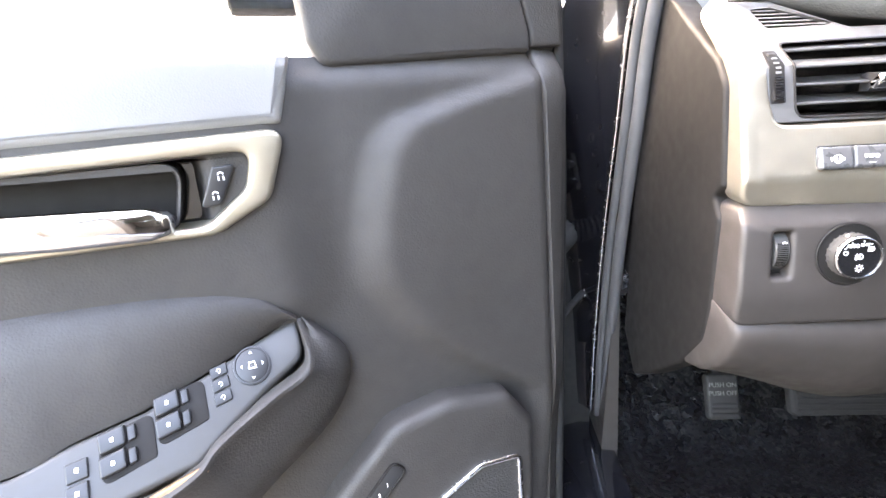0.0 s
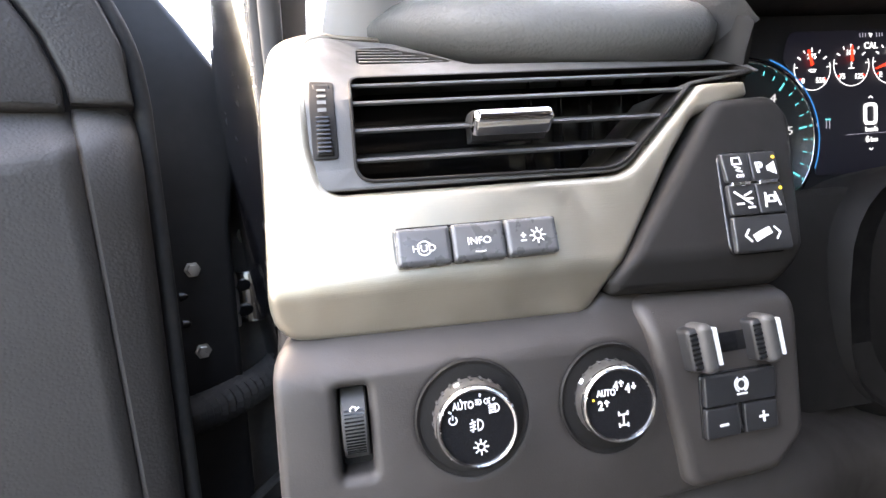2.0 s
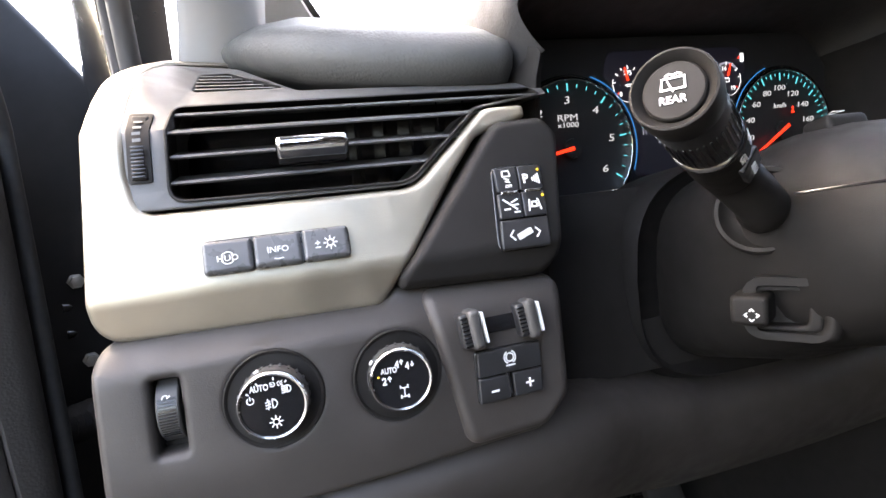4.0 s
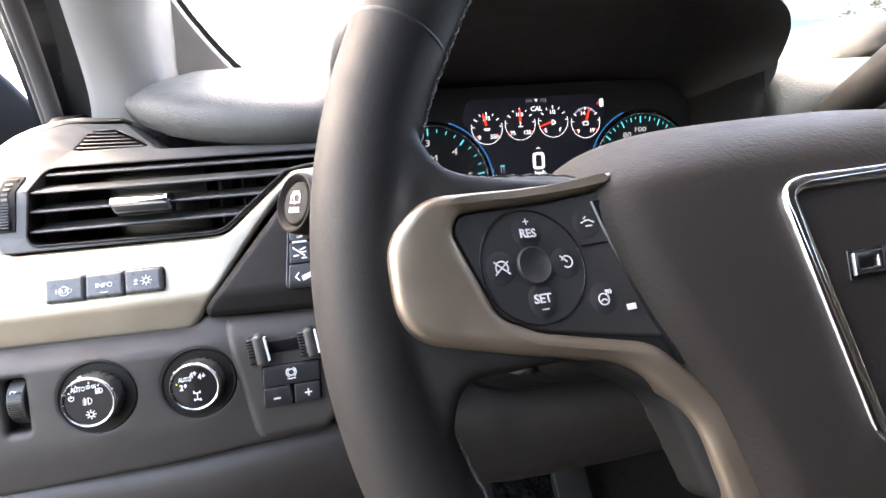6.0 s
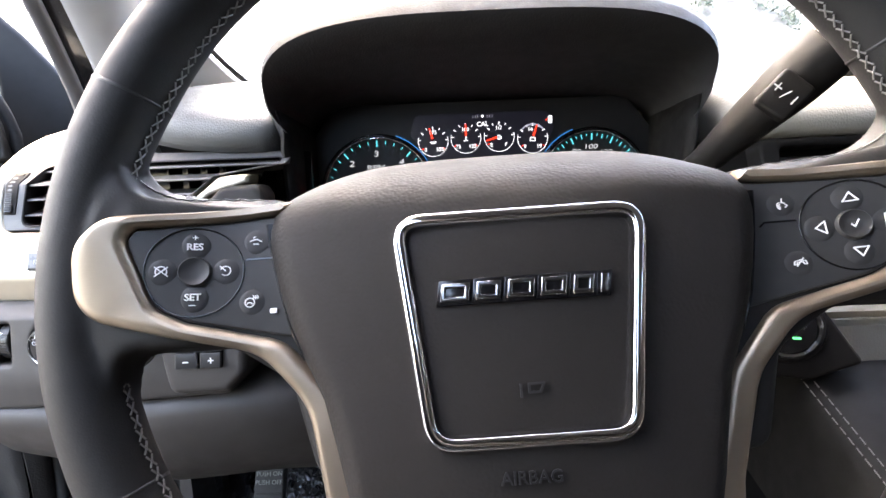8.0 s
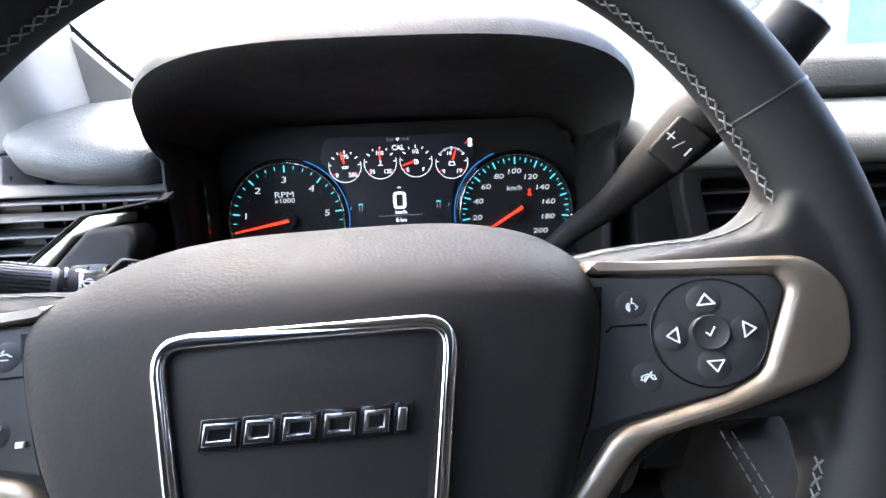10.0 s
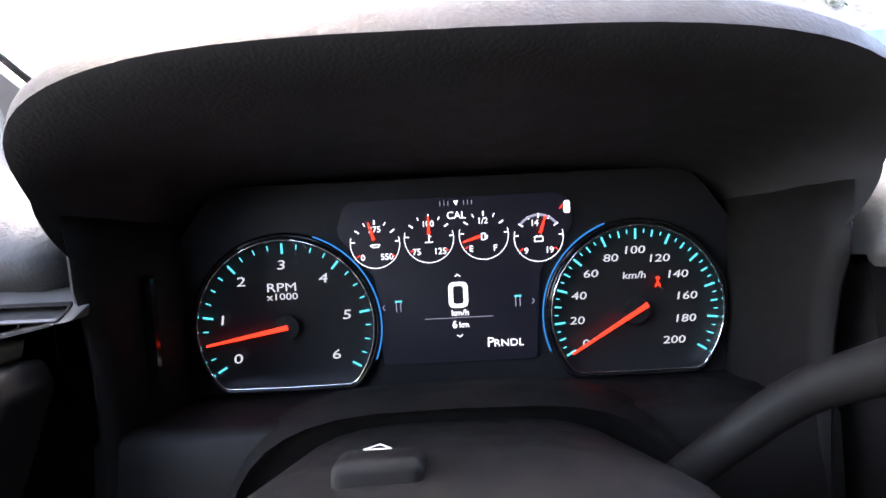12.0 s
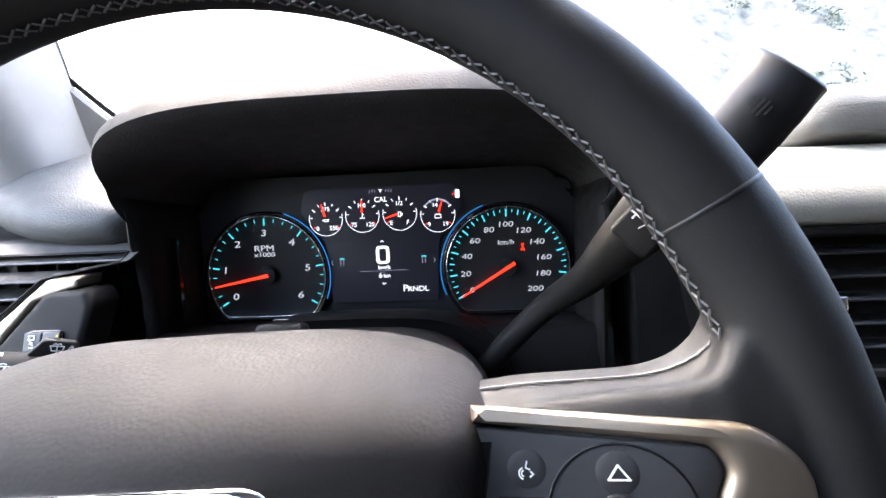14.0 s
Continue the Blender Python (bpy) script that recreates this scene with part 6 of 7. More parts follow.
part("end_ring", moved(lathe([(0.0118, -0.016), (0.0132, -0.013), (0.0138, -0.007), (0.0138, -0.0006), (0.0134, 0.0006), (0.0127, 0.0008), (0.0108, -0.0012), (0.0099, -0.0030)], 44), SF), DASHDARK, stalk)
rb = part("rear_button", moved(lathe([(0.0098, -0.0032), (0.0097, -0.0012), (0.0091, -0.0006), (0.0003, -0.0004)], 40), SF), DASHDARK, stalk, "round button marked with a rear wiper")
part("print", moved(letters("REAR", 0.0035, bold=0.015), SF @ Matrix.Translation((0, -0.0032, -0.0003))), INK, rb, smooth=0)
part("print", moved(strokes([[(-0.0045, -0.001), (0.0045, -0.001), (0.0042, 0.0034), (-0.0042, 0.0034), (-0.0045, -0.001)], [(0, -0.0018), (-0.0022, 0.0024)], [(-0.003, 0.0044), (-0.0015, 0.0050), (0, 0.0044), (0.0015, 0.0050), (0.003, 0.0044)]], 0.0007), SF @ Matrix.Translation((0, 0.0010, -0.0003)) @ Matrix.Diagonal((0.8, 0.85, 1, 1))), INK, rb, smooth=0)
part("front_sleeve", moved(lathe([(0.0110, -0.052), (0.0130, -0.050), (0.0128, -0.020), (0.0118, -0.016)], 40), SF), BUTTON, stalk, "ribbed wiper sleeve")
for k in range(36):
    part("rib", moved(box(-0.0004, 0.0126, -0.047, 0.0004, 0.0133, -0.024), SF @ pose(0, 0, 0, 0, 0, 10 * k)), GLOSS, stalk)
part("arm", moved(lathe([(0.0128, -0.100), (0.0134, -0.085), (0.0135, -0.075), (0.0132, -0.054), (0.0110, -0.052)], 36), SF), DASHDARK, stalk)
root = Vector((-0.104, -0.174, 1.1175))
part("root", tube([tip - ax * 0.090, tip - ax * 0.108, root - ax * 0.014 + Vector((-0.020, -0.016, 0.008)), root, root + Vector((0.03, 0.02, -0.006))], [0.0128, 0.0124, 0.0120, 0.0125, 0.0125], 24, 5), DASHDARK, stalk, smooth=70)
part("index_ring", moved(lathe([(0.0133, -0.0545), (0.0141, -0.0540), (0.0141, -0.0525), (0.0133, -0.0520)], 36), SF), GLOSS, stalk)
side = frame_at(root, Vector((0.5, -0.86, 0)), Vector((0.25, 0.15, 1)))
part("base_collar", moved(lathe([(0.0235, -0.010), (0.0240, 0.0005), (0.0228, 0.0020), (0.0208, 0.0016), (0.0200, -0.001), (0.0165, -0.006), (0.010, -0.007)], 36), side), DASHDARK, stalk, smooth=60)
top = frame_at(tip, -ax, Vector((0, 0, 1)).cross(ax) * -1)


def stalk_print(bm, along, turn, lift_=0.0142):
    """Printed on the sleeve: along the stalk from its end, turned round it."""
    nv = (Matrix.Rotation(radians(turn), 3, ax) @ (Vector((0, 0, 1)) - ax * ax.z).normalized())
    rt = -ax
    part("print", moved(bm, frame_at(tip - ax * along + nv * lift_, rt, nv.cross(rt))), INK, stalk, smooth=0)


stalk_print(letters("INT", 0.0058), 0.0640, -84, 0.0136)
stalk_print(letters("OFF", 0.0050), 0.0640, -122, 0.0136)
stalk_print(letters("FRONT", 0.0056), 0.035, 0, 0.0135)
for k, (turn, w) in enumerate(((-14, 0.0052), (-20, 0.0050), (-34, 0.0022), (-42, 0.0020), (-50, 0.0018), (-58, 0.0016), (-66, 0.0014), (-74, 0.0012), (-82, 0.0010), (-90, 0.0009))):
    stalk_print(plate(rect(-w / 2, -0.0008, w / 2, 0.0008, 0.0002), t=0.0003, bev=0), 0.0600, turn, 0.0137)
stalk_print(strokes([[(-0.003, 0.0016), (-0.0022, -0.001), (0.0022, -0.001), (0.003, 0.0016), (-0.003, 0.0016)], [(0, -0.002), (0.0012, 0.0012)], [(-0.0015, 0.0026), (0, 0.0032), (0.0015, 0.0026)]], 0.0006), 0.0640, -60, 0.0137)
stalk_print(strokes([[(-0.007, 0), (-0.0045, 0.0022), (-0.0045, 0.001), (-0.001, 0.001), (-0.001, -0.001), (-0.0045, -0.001), (-0.0045, -0.0022), (-0.007, 0)], [(0.007, 0), (0.0045, 0.0022), (0.0045, 0.001), (0.001, 0.001), (0.001, -0.001), (0.0045, -0.001), (0.0045, -0.0022), (0.007, 0)], [(0.0088, -0.0022), (0.0088, 0.0022)]], 0.0006), 0.0800, -44, 0.0138)
stalk_print(strokes([arc(0.001, 0, 0.0015, -90, 90, 8), [(0.001, -0.0016), (-0.001, -0.0012), (-0.001, 0.0012), (0.001, 0.0016)]] + [[(-0.0018, 0.0008 * k), (-0.005, 0.0008 * k)] for k in (-1.5, -0.5, 0.5, 1.5)], 0.0005), 0.1050, -44, 0.0128)
stalk_print(strokes([[(0, -0.0016), (0, 0.0016)], [(-0.001, 0.0006), (0, 0.0017), (0.001, 0.0006)], [(0.003, 0.0016), (0.003, -0.0016)], [(0.002, -0.0006), (0.003, -0.0017), (0.004, -0.0006)]], 0.0005), 0.1125, -46, 0.0124)
# flat finger tab along the top of the stalk
nv0 = Matrix.Rotation(radians(-8), 3, ax) @ (Vector((0, 0, 1)) - ax * ax.z).normalized()
TF = frame_at(tip, -ax, nv0)
ftab = part("finger_tab", moved(plate(rpoly([(0.0690, 0.008, 0), (0.0968, 0.008, 0), (0.0945, 0.0222, 0.003), (0.0785, 0.0228, 0.004)], 5), t=0.005, bev=0.0012, seg=3, base=0.0025, back=True), TF), DASHDARK, stalk)
part("print", moved(strokes([[(-0.0032, 0.0018), (-0.0024, -0.001), (0.0024, -0.001), (0.0032, 0.0018), (-0.0032, 0.0018)], [(0, -0.002), (0, 0.0018)], [(-0.0018, 0.0026), (-0.001, 0.0032), (0, 0.0026), (0.001, 0.0032), (0.0018, 0.0026)]], 0.0006), TF @ Matrix.Translation((0.0852, 0.0180, 0.0026))), INK, ftab, smooth=0)
part("print", moved(strokes([[(-0.0004, -0.0026), (0.0004, 0.0022)], [(-0.0010, 0.0008), (0.0004, 0.0026), (0.0014, 0.0006)]], 0.0007), TF @ Matrix.Translation((0.0915, 0.0178, 0.0026))), INK, ftab, smooth=0)
nv1 = Matrix.Rotation(radians(-114), 3, ax) @ (Vector((0, 0, 1)) - ax * ax.z).normalized()
AF = frame_at(tip - ax * 0.0800 + nv1 * 0.0130, -ax, nv1.cross(-ax))
abt = part("auto_switch", moved(plate(rect(-0.0095, -0.0060, 0.0095, 0.0060, 0.001), t=0.004, bev=0.0008, base=0.0014), AF), BUTTON, stalk)
part("print", moved(letters("AUTO", 0.0048), AF @ Matrix.Translation((0.003, 0, 0.0015))), INK, abt, smooth=0)

shifter = thing("gear_shifter", Matrix.Translation((0.09, -0.13, 1.12)), "black column gear shifter with plus and minus switch", "gear lever")
sp_pts = [(0.092, -0.100, 1.112), (0.112, -0.112, 1.138), (0.135, -0.125, 1.163), (0.154, -0.152, 1.184), (0.166, -0.184, 1.207), (0.1795, -0.214, 1.2305), (0.192, -0.231, 1.248)]
part("lever", tube(sp_pts, [0.0085, 0.0085, 0.0088, 0.0105, 0.0140, 0.0172, 0.0172], 20, 8, flat=0.85, up=(0.6, 0.5, 0.2)), DASHDARK, shifter, smooth=70)
dirs = Vector((0.018, -0.015, 0.024)).normalized()
part("end_grip", tube([(0.1925, -0.2314, 1.2486), (0.1995, -0.2368, 1.2592), (0.2070, -0.2426, 1.2705), (0.2138, -0.2478, 1.2808), (0.2146, -0.2484, 1.2820)], [0.0172, 0.0176, 0.0174, 0.0168, 0.0152], 20, 1, flat=0.85, up=(0.6, 0.5, 0.2)), BUTTON, shifter, smooth=70)
part("grip_line", tube([(0.1918, -0.2308, 1.2476), (0.1930, -0.2318, 1.2492)], 0.0169, 20, 1, flat=0.85, up=(0.6, 0.5, 0.2)), GLOSS, shifter)
face_n = Vector((-0.32, -0.92, 0.05))
fr = (dirs - face_n * dirs.dot(face_n) / face_n.length_squared).normalized()
PM = frame_at(Vector((0.1705, -0.2135, 1.2195)) + face_n.normalized() * 0.0168, face_n.cross(fr) * -1, fr)
pmb = part("plus_minus_switch", moved(plate(rect(-0.0105, -0.0125, 0.0105, 0.0125, 0.003), t=0.008, bev=0.002, seg=4, base=0.0008), PM), DASHDARK, shifter, "black rocker marked plus and minus")
part("print", moved(strokes([[(-0.0024, 0), (0.0024, 0)], [(0, -0.0024), (0, 0.0024)]], 0.0008), PM @ Matrix.Translation((-0.0062, 0.001, 0.0010))), INK, pmb, smooth=0)
part("print", moved(strokes([[(-0.0012, -0.003), (0.0012, 0.003)]], 0.0005), PM @ Matrix.Translation((0.0, 0, 0.0010))), INK, pmb, smooth=0)
part("print", moved(strokes([[(0, -0.0024), (0, 0.0024)]], 0.0008), PM @ Matrix.Translation((0.0062, 0.0, 0.0010))), INK, pmb, smooth=0)
TH = frame_at(Vector((0.2045, -0.2414, 1.2646)) + face_n.normalized() * 0.0162, face_n.cross(fr) * -1, fr)
part("print", moved(strokes([[(-0.003, -0.0022), (-0.003, 0.0022)], [(-0.0008, -0.0030), (-0.0008, 0.003)], [(0.0012, -0.003), (0.0012, 0.003)], [(0.003, -0.001), (0.003, 0.0022)]], 0.0009), TH), INKDIM, shifter, smooth=0)

# ---- right of the wheel: vent, starter, console ----
rv = thing("passenger_side_vent", Matrix.Translation((0.33, -0.09, 1.11)), "black slatted air vent with a chrome tab", "air vent")
RV_OUT = rpoly([(0.248, 1.098, 0.006), (0.452, 1.098, 0.006), (0.452, 1.206, 0.006), (0.232, 1.206, 0.01)], 5)
RV_IN = rpoly([(0.266, 1.106, 0.005), (0.442, 1.106, 0.005), (0.442, 1.198, 0.005), (0.250, 1.198, 0.006)], 5)


def vent_m(bm):
    for v in bm.verts:
        v.co.y -= 1.15
    return moved(bm, frame_at((0, -0.100, 1.15), (1, 0, 0), (0, 0.12, 1)))


part("bezel", vent_m(plate(RV_OUT, [RV_IN], t=0.04, bev=0.003, seg=4)), DASHDARK, rv)
part("back", vent_m(plate(rect(0.245, 1.10, 0.45, 1.203), t=0.002, bev=0, base=-0.032)), GLOSS, rv)
for k in range(5):
    z = 1.1195 + 0.0165 * k
    part("slat", vent_m(warp(box(0.246 + 0.001 * (4 - k), z - 0.0010, -0.022, 0.444, z + 0.0010, -0.003, 0.0006, 1), lambda c: Vector((c.x, c.y - c.z * 0.25, c.z)))), BUTTON, rv)
for k in range(9):
    part("fin", vent_m(box(0.262 + 0.02 * k, 1.104, -0.030, 0.263 + 0.02 * k, 1.200, -0.024)), GLOSS, rv)
part("tab", vent_m(warp(box(0.296, 1.147, -0.010, 0.340, 1.157, 0.004, 0.002, 3), lambda c: c)), CHROME, rv, "chrome vent tab")

sf = frame_at((0.2340, -0.139, 1.0495), (0.96, -0.28, 0), (0, 0.15, 1))
starter = thing("start_button", sf, "round black engine start button with chrome ring", "start button")
part("panel", moved(plate(rpoly([(-0.0093, -0.0408, 0.006), (0.0163, -0.0420, 0.004), (0.0536, -0.0256, 0.004), (0.0245, 0.0187, 0.006), (0.012, 0.040, 0.004), (-0.055, 0.040, 0.004), (-0.0536, -0.0105, 0.006), (-0.035, -0.022, 0.006)]), t=0.03, bev=0.003, seg=4, base=-0.003), sf), DASHDARK, starter, "dark angled panel")
part("pod", moved(lathe([(0.034, -0.045), (0.032, -0.012), (0.029, -0.003), (0.0262, -0.0008), (0.024, -0.002)], 44), sf), DASHDARK, starter)
part("ring", moved(lathe([(0.0245, -0.004), (0.0247, 0.0006), (0.0232, 0.0022), (0.0212, 0.0016), (0.0205, -0.001)], 44), sf), CHROME, starter, "bright chrome ring")
part("cap", moved(lathe([(0.0206, -0.002), (0.0202, 0.0002), (0.0003, 0.0004)], 40), sf), GLOSS, starter)
part("print", moved(letters("ENGINE", 0.0046), sf @ Matrix.Translation((0, 0.0062, 0.0004))), PALEGREY, starter, smooth=0)
part("print", moved(letters("START/STOP", 0.0046), sf @ Matrix.Translation((0, 0.0006, 0.0004))), PALEGREY, starter, smooth=0)
part("indicator", moved(plate(rect(-0.003, -0.001, 0.003, 0.001, 0.0004), t=0.001, bev=0.0002, base=0.0008), sf @ Matrix.Translation((0.006, -0.008, 0))), G_GREEN, starter)

cs = thing("centre_console", Matrix.Translation((0.42, -0.25, 0.6)), "dark leather-wrapped centre console with pale trim and stitching", "console")
rows = []
for x, dz, dy in ((0.238, -0.06, 0.03), (0.242, -0.026, 0.012), (0.248, -0.006, 0.003), (0.256, 0.0, 0.0), (0.31, 0.004, 0.0), (0.40, 0.004, 0.0), (0.62, 0.0, 0.0), (0.64, -0.03, 0.02)):
    rows.append([(x, y + dy, z + dz * (z > 0.7)) for y, z in ((-0.09, 1.03), (-0.112, 1.022), (-0.20, 0.965), (-0.30, 0.90), (-0.42, 0.86), (-0.60, 0.85), (-0.60, 0.60), (-0.09, 0.60))])
part("body", loft(rows), DARKENEDPLASTIC, cs, smooth=60)
# Added filler over the floor, standing in for the shaded gap beside the console.
part("lower_side", loft([[(x, y, z) for y, z in ((0.30, 0.60), (0.30, 0.93), (-0.02, 0.92), (-0.10, 0.89), (-0.30, 0.83), (-0.45, 0.80), (-0.45, 0.60))] for x in (0.165, 0.18, 0.245)]), DARKENEDPLASTIC, cs, "dark lower side of the console, filled out for the shaded gap", smooth=60)
for off in (0, 0.0085):
    s2 = bmesh.new()
    a, b = Vector((0.243 + off, -0.122, 1.0175)), Vector((0.262 + off, -0.305, 0.9035))
    for k in range(26):
        p, q = a.lerp(b, k / 26), a.lerp(b, (k + 0.72) / 26)
        thread(s2, p + Vector((0, -0.0005, 0.0012)), q + Vector((0, -0.0005, 0.0012)), 0.0005)
    tagged(part("stitching", s2, STITCH, cs, "pale stitch line"), kind="stuff")
part("pale_panel", loft([[(max(x, 0.270 + (1.052 - z) * 0.75), y, z) for y, z in ((-0.118, 1.052), (-0.128, 1.046), (-0.128, 1.000), (-0.105, 0.995), (-0.10, 1.05))] for x in (0.270, 0.32, 0.5, 0.62)]), DASHLIGHT, cs, "pale greige lower panel")
part("metal_strip", loft([[(x, y, z) for y, z in ((-0.122, 1.062), (-0.130, 1.059), (-0.130, 1.054), (-0.122, 1.051))] for x in (0.268, 0.28, 0.5, 0.62)]), SILVER, cs, "thin metal trim strip")

# ---- pedals ----
pk = frame_at((-0.300, 0.112, 0.774), (1, 0, 0), (0, 0.42, 0.9))
park = thing("parking_brake_pedal", pk, "black parking brake pedal with printed instructions", "pedal")
part("pad", moved(plate(rect(-0.021, -0.030, 0.021, 0.030, 0.005), t=0.012, bev=0.004, seg=4), pk), RUBBER, park)
for k in range(3):
    part("ridge", moved(box(-0.017, -0.025 + 0.0065 * k, -0.001, 0.017, -0.021 + 0.0065 * k, 0.002, 0.001, 1), pk), RUBBER, park)
part("print", moved(letters("PUSH ON", 0.0085), pk @ Matrix.Translation((0, 0.016, 0.0005))), PALEGREY, park, smooth=0)
part("print", moved(letters("PUSH OFF", 0.0085), pk @ Matrix.Translation((0, 0.005, 0.0005))), PALEGREY, park, smooth=0)
part("arm", tube([(-0.300, 0.122, 0.776), (-0.300, 0.17, 0.84), (-0.300, 0.20, 0.95)], 0.008, 10, 4), RUBBER, park)
bp = frame_at((-0.105, 0.165, 0.745), (1, 0, 0), (0, 0.42, 0.9))
brake = thing("brake_pedal", bp, "wide black ribbed brake pedal", "pedal")
part("pad", moved(plate(rect(-0.075, -0.034, 0.075, 0.034, 0.010), t=0.014, bev=0.005, seg=4), bp), RUBBER, brake)
for k in range(7):
    part("ridge", moved(box(-0.066, -0.027 + 0.008 * k, -0.001, 0.066, -0.0235 + 0.008 * k, 0.0022, 0.001, 1), bp), RUBBER, brake)
part("arm", tube([(-0.08, 0.178, 0.75), (-0.08, 0.22, 0.83), (-0.08, 0.25, 0.98)], 0.010, 10, 4), RUBBER, brake)
ap2 = frame_at((0.10, 0.20, 0.72), (1, 0, 0), (0, 0.5, 0.86))
acc = thing("accelerator_pedal", ap2, "tall black accelerator pedal", "pedal")
part("pad", moved(plate(rect(-0.028, -0.06, 0.028, 0.06, 0.010), t=0.014, bev=0.005, seg=4), ap2), RUBBER, acc)
part("arm", tube([(0.10, 0.22, 0.76), (0.10, 0.26, 0.85), (0.10, 0.28, 0.98)], 0.008, 10, 4), RUBBER, acc)

# ---- windscreen pillar, seal and body round the door opening ----
edge_l = [Vector(p) for p in ((-0.430, 0.055, 1.235), (-0.409, 0.034, 1.266), (-0.392, -0.03, 1.330), (-0.372, -0.13, 1.425), (-0.345, -0.28, 1.58), (-0.31, -0.45, 1.76))]
edge_r = [Vector(p) for p in ((-0.350, 0.07, 1.245), (-0.346, 0.040, 1.276), (-0.338, 0.01, 1.330), (-0.318, -0.07, 1.42), (-0.280, -0.22, 1.58), (-0.235, -0.42, 1.76))]
rows = []
for a, b in zip(edge_l, edge_r):
    m_ = (a + b) / 2 + Vector((0.006, -0.016, -0.004))
    rows.append([a, a.lerp(m_, 0.35) + Vector((-0.004, -0.005, 0)), m_, b.lerp(m_, 0.4) + Vector((0.003, -0.004, 0)), b, windscreen_point(-1.0, max(0.0, (b.z - 1.325) / 0.47)) + Vector((0.003, -0.004, -0.004)), a + Vector((0.0, 0.05, 0.02))])
rows = [[Vector(p) for p in r] for r in zip(*[smooth_path(list(c), 5) for c in zip(*rows)])]
solid("trim_pillar", loft(rows), PILLAR, "light grey windscreen pillar trim", "pillar trim", kind="structure", smooth=60, at=(-0.38, 0.03, 1.26))

seal_pts = [(-0.4395, 0.175, 0.70), (-0.4405, 0.158, 0.85), (-0.4425, 0.122, 1.0), (-0.4435, 0.080, 1.13), (-0.4425, 0.040, 1.262), (-0.432, -0.012, 1.335), (-0.410, -0.11, 1.43), (-0.375, -0.28, 1.60), (-0.34, -0.45, 1.78)]
ds = thing("door_seal", Matrix.Translation((-0.44, 0.16, 0.7)), "grey ribbed rubber door seal round the opening", "door seal", kind="structure")
part("bulb", tube(seal_pts, 0.0075, 12, 6, up=(1, 0.2, 0)), SEAL, ds, smooth=70)
part("lip", tube([Vector(p) + Vector((-0.010, 0.010, 0)) for p in seal_pts], 0.0055, 10, 6, up=(1, 0.2, 0)), SEAL, ds, smooth=70)
part("flange", tube([Vector(p) + Vector((-0.017, 0.020, 0)) for p in seal_pts], 0.0030, 8, 6, up=(1, 0.2, 0)), SATIN, ds, "bright flange edge", smooth=70)

bodyw = thing("front_wing", Matrix.Translation((-0.52, 0.6, 0.5)), "glossy blue-black front wing and door pillar", "car body", kind="structure")
rows = []
for p in smooth_path(seal_pts, 4):
    rows.append([p + Vector(o) for o in ((-0.018, 0.022, 0), (-0.036, 0.045, 0), (-0.056, 0.088, 0), (-0.066, 0.112, 0), (-0.068, 0.150, 0), (-0.02, 0.150, 0), (0.02, 0.05, 0))])
part("door_pillar", loft(rows), PAINT, bodyw, "blue-black painted door pillar", smooth=60)
# Plate closing the door gap, black because the gap's shade is put into its colour.
part("gap_plate", box(-0.585, 0.215, 0.52, -0.452, 0.245, 1.262, 0.006), RUBBER, bodyw)
wing_rows = []
for y in np.linspace(0.262, 1.75, 8):
    d = 0.04 * ((y - 0.26) / 1.5) ** 2
    wing_rows.append([(-0.50 + d, y, 0.45), (-0.575 + d, y, 0.47), (-0.600 + d, y, 0.80), (-0.592 + d, y, 1.05), (-0.560 + d, y, 1.17 - d), (-0.50 + d, y, 1.215 - d), (-0.40 + d, y, 1.235 - d), (-0.40 + d, y, 0.45)])
part("wing", loft(wing_rows), PAINT, bodyw, smooth=60)
bonnet = []
for y in np.linspace(0.56, 1.75, 7):
    bonnet.append([(x, y, 1.235 + 0.025 * (1 - ((x - XC) / 0.82) ** 2) - 0.05 * ((y - 0.56) / 1.2) ** 2) for x in np.linspace(-0.40, 1.24, 15)] + [(1.24, y, 1.12), (-0.40, y, 1.12)])
part("bonnet", loft(bonnet), PAINT, bodyw, smooth=60)
part("sill", loft([[(x, y, z) for x, z in ((-0.42, 0.62), (-0.43, 0.66), (-0.47, 0.665), (-0.55, 0.64), (-0.58, 0.55), (-0.42, 0.50))] for y in (0.25, -0.4, -0.95)]), PAINT, bodyw, smooth=60)
part("kick_panel", loft([[(x, y, z) for x, z in ((-0.425, 0.64), (-0.432, 0.90), (-0.44, 0.90), (-0.45, 0.64))] for y in (0.46, 0.20, 0.15)]), DASH, bodyw, "charcoal kick panel")

for z in (1.0685, 0.82):
    hg = part("hinge", box(-0.535, 0.196, z - 0.026, -0.500, 0.220, z + 0.026, 0.003), PAINT, bodyw, "painted door hinge")
    for dz in (-0.0125, 0.0125):
        part("arm", tube([(-0.560, 0.150, z + dz), (-0.538, 0.168, z + dz), (-0.518, 0.186, z + dz), (-0.508, 0.206, z + dz)], 0.0062, 12, 5), PAINT, hg, smooth=70)
    part("pin", moved(lathe([(0.005, -0.026), (0.0058, -0.023), (0.0058, 0.023), (0.005, 0.026)], 14), Matrix.Translation((-0.521, 0.182, z))), STEEL, hg)
part("pillar_bolt", moved(lathe([(0.0095, -0.003), (0.0095, 0.001), (0.0066, 0.0015), (0.0064, 0.006), (0.0002, 0.0065)], 18), frame_at((-0.5080, 0.2135, 1.130), (1, 0.05, 0), (0, 0, 1))), STEEL, bodyw, "bright zinc bolt")
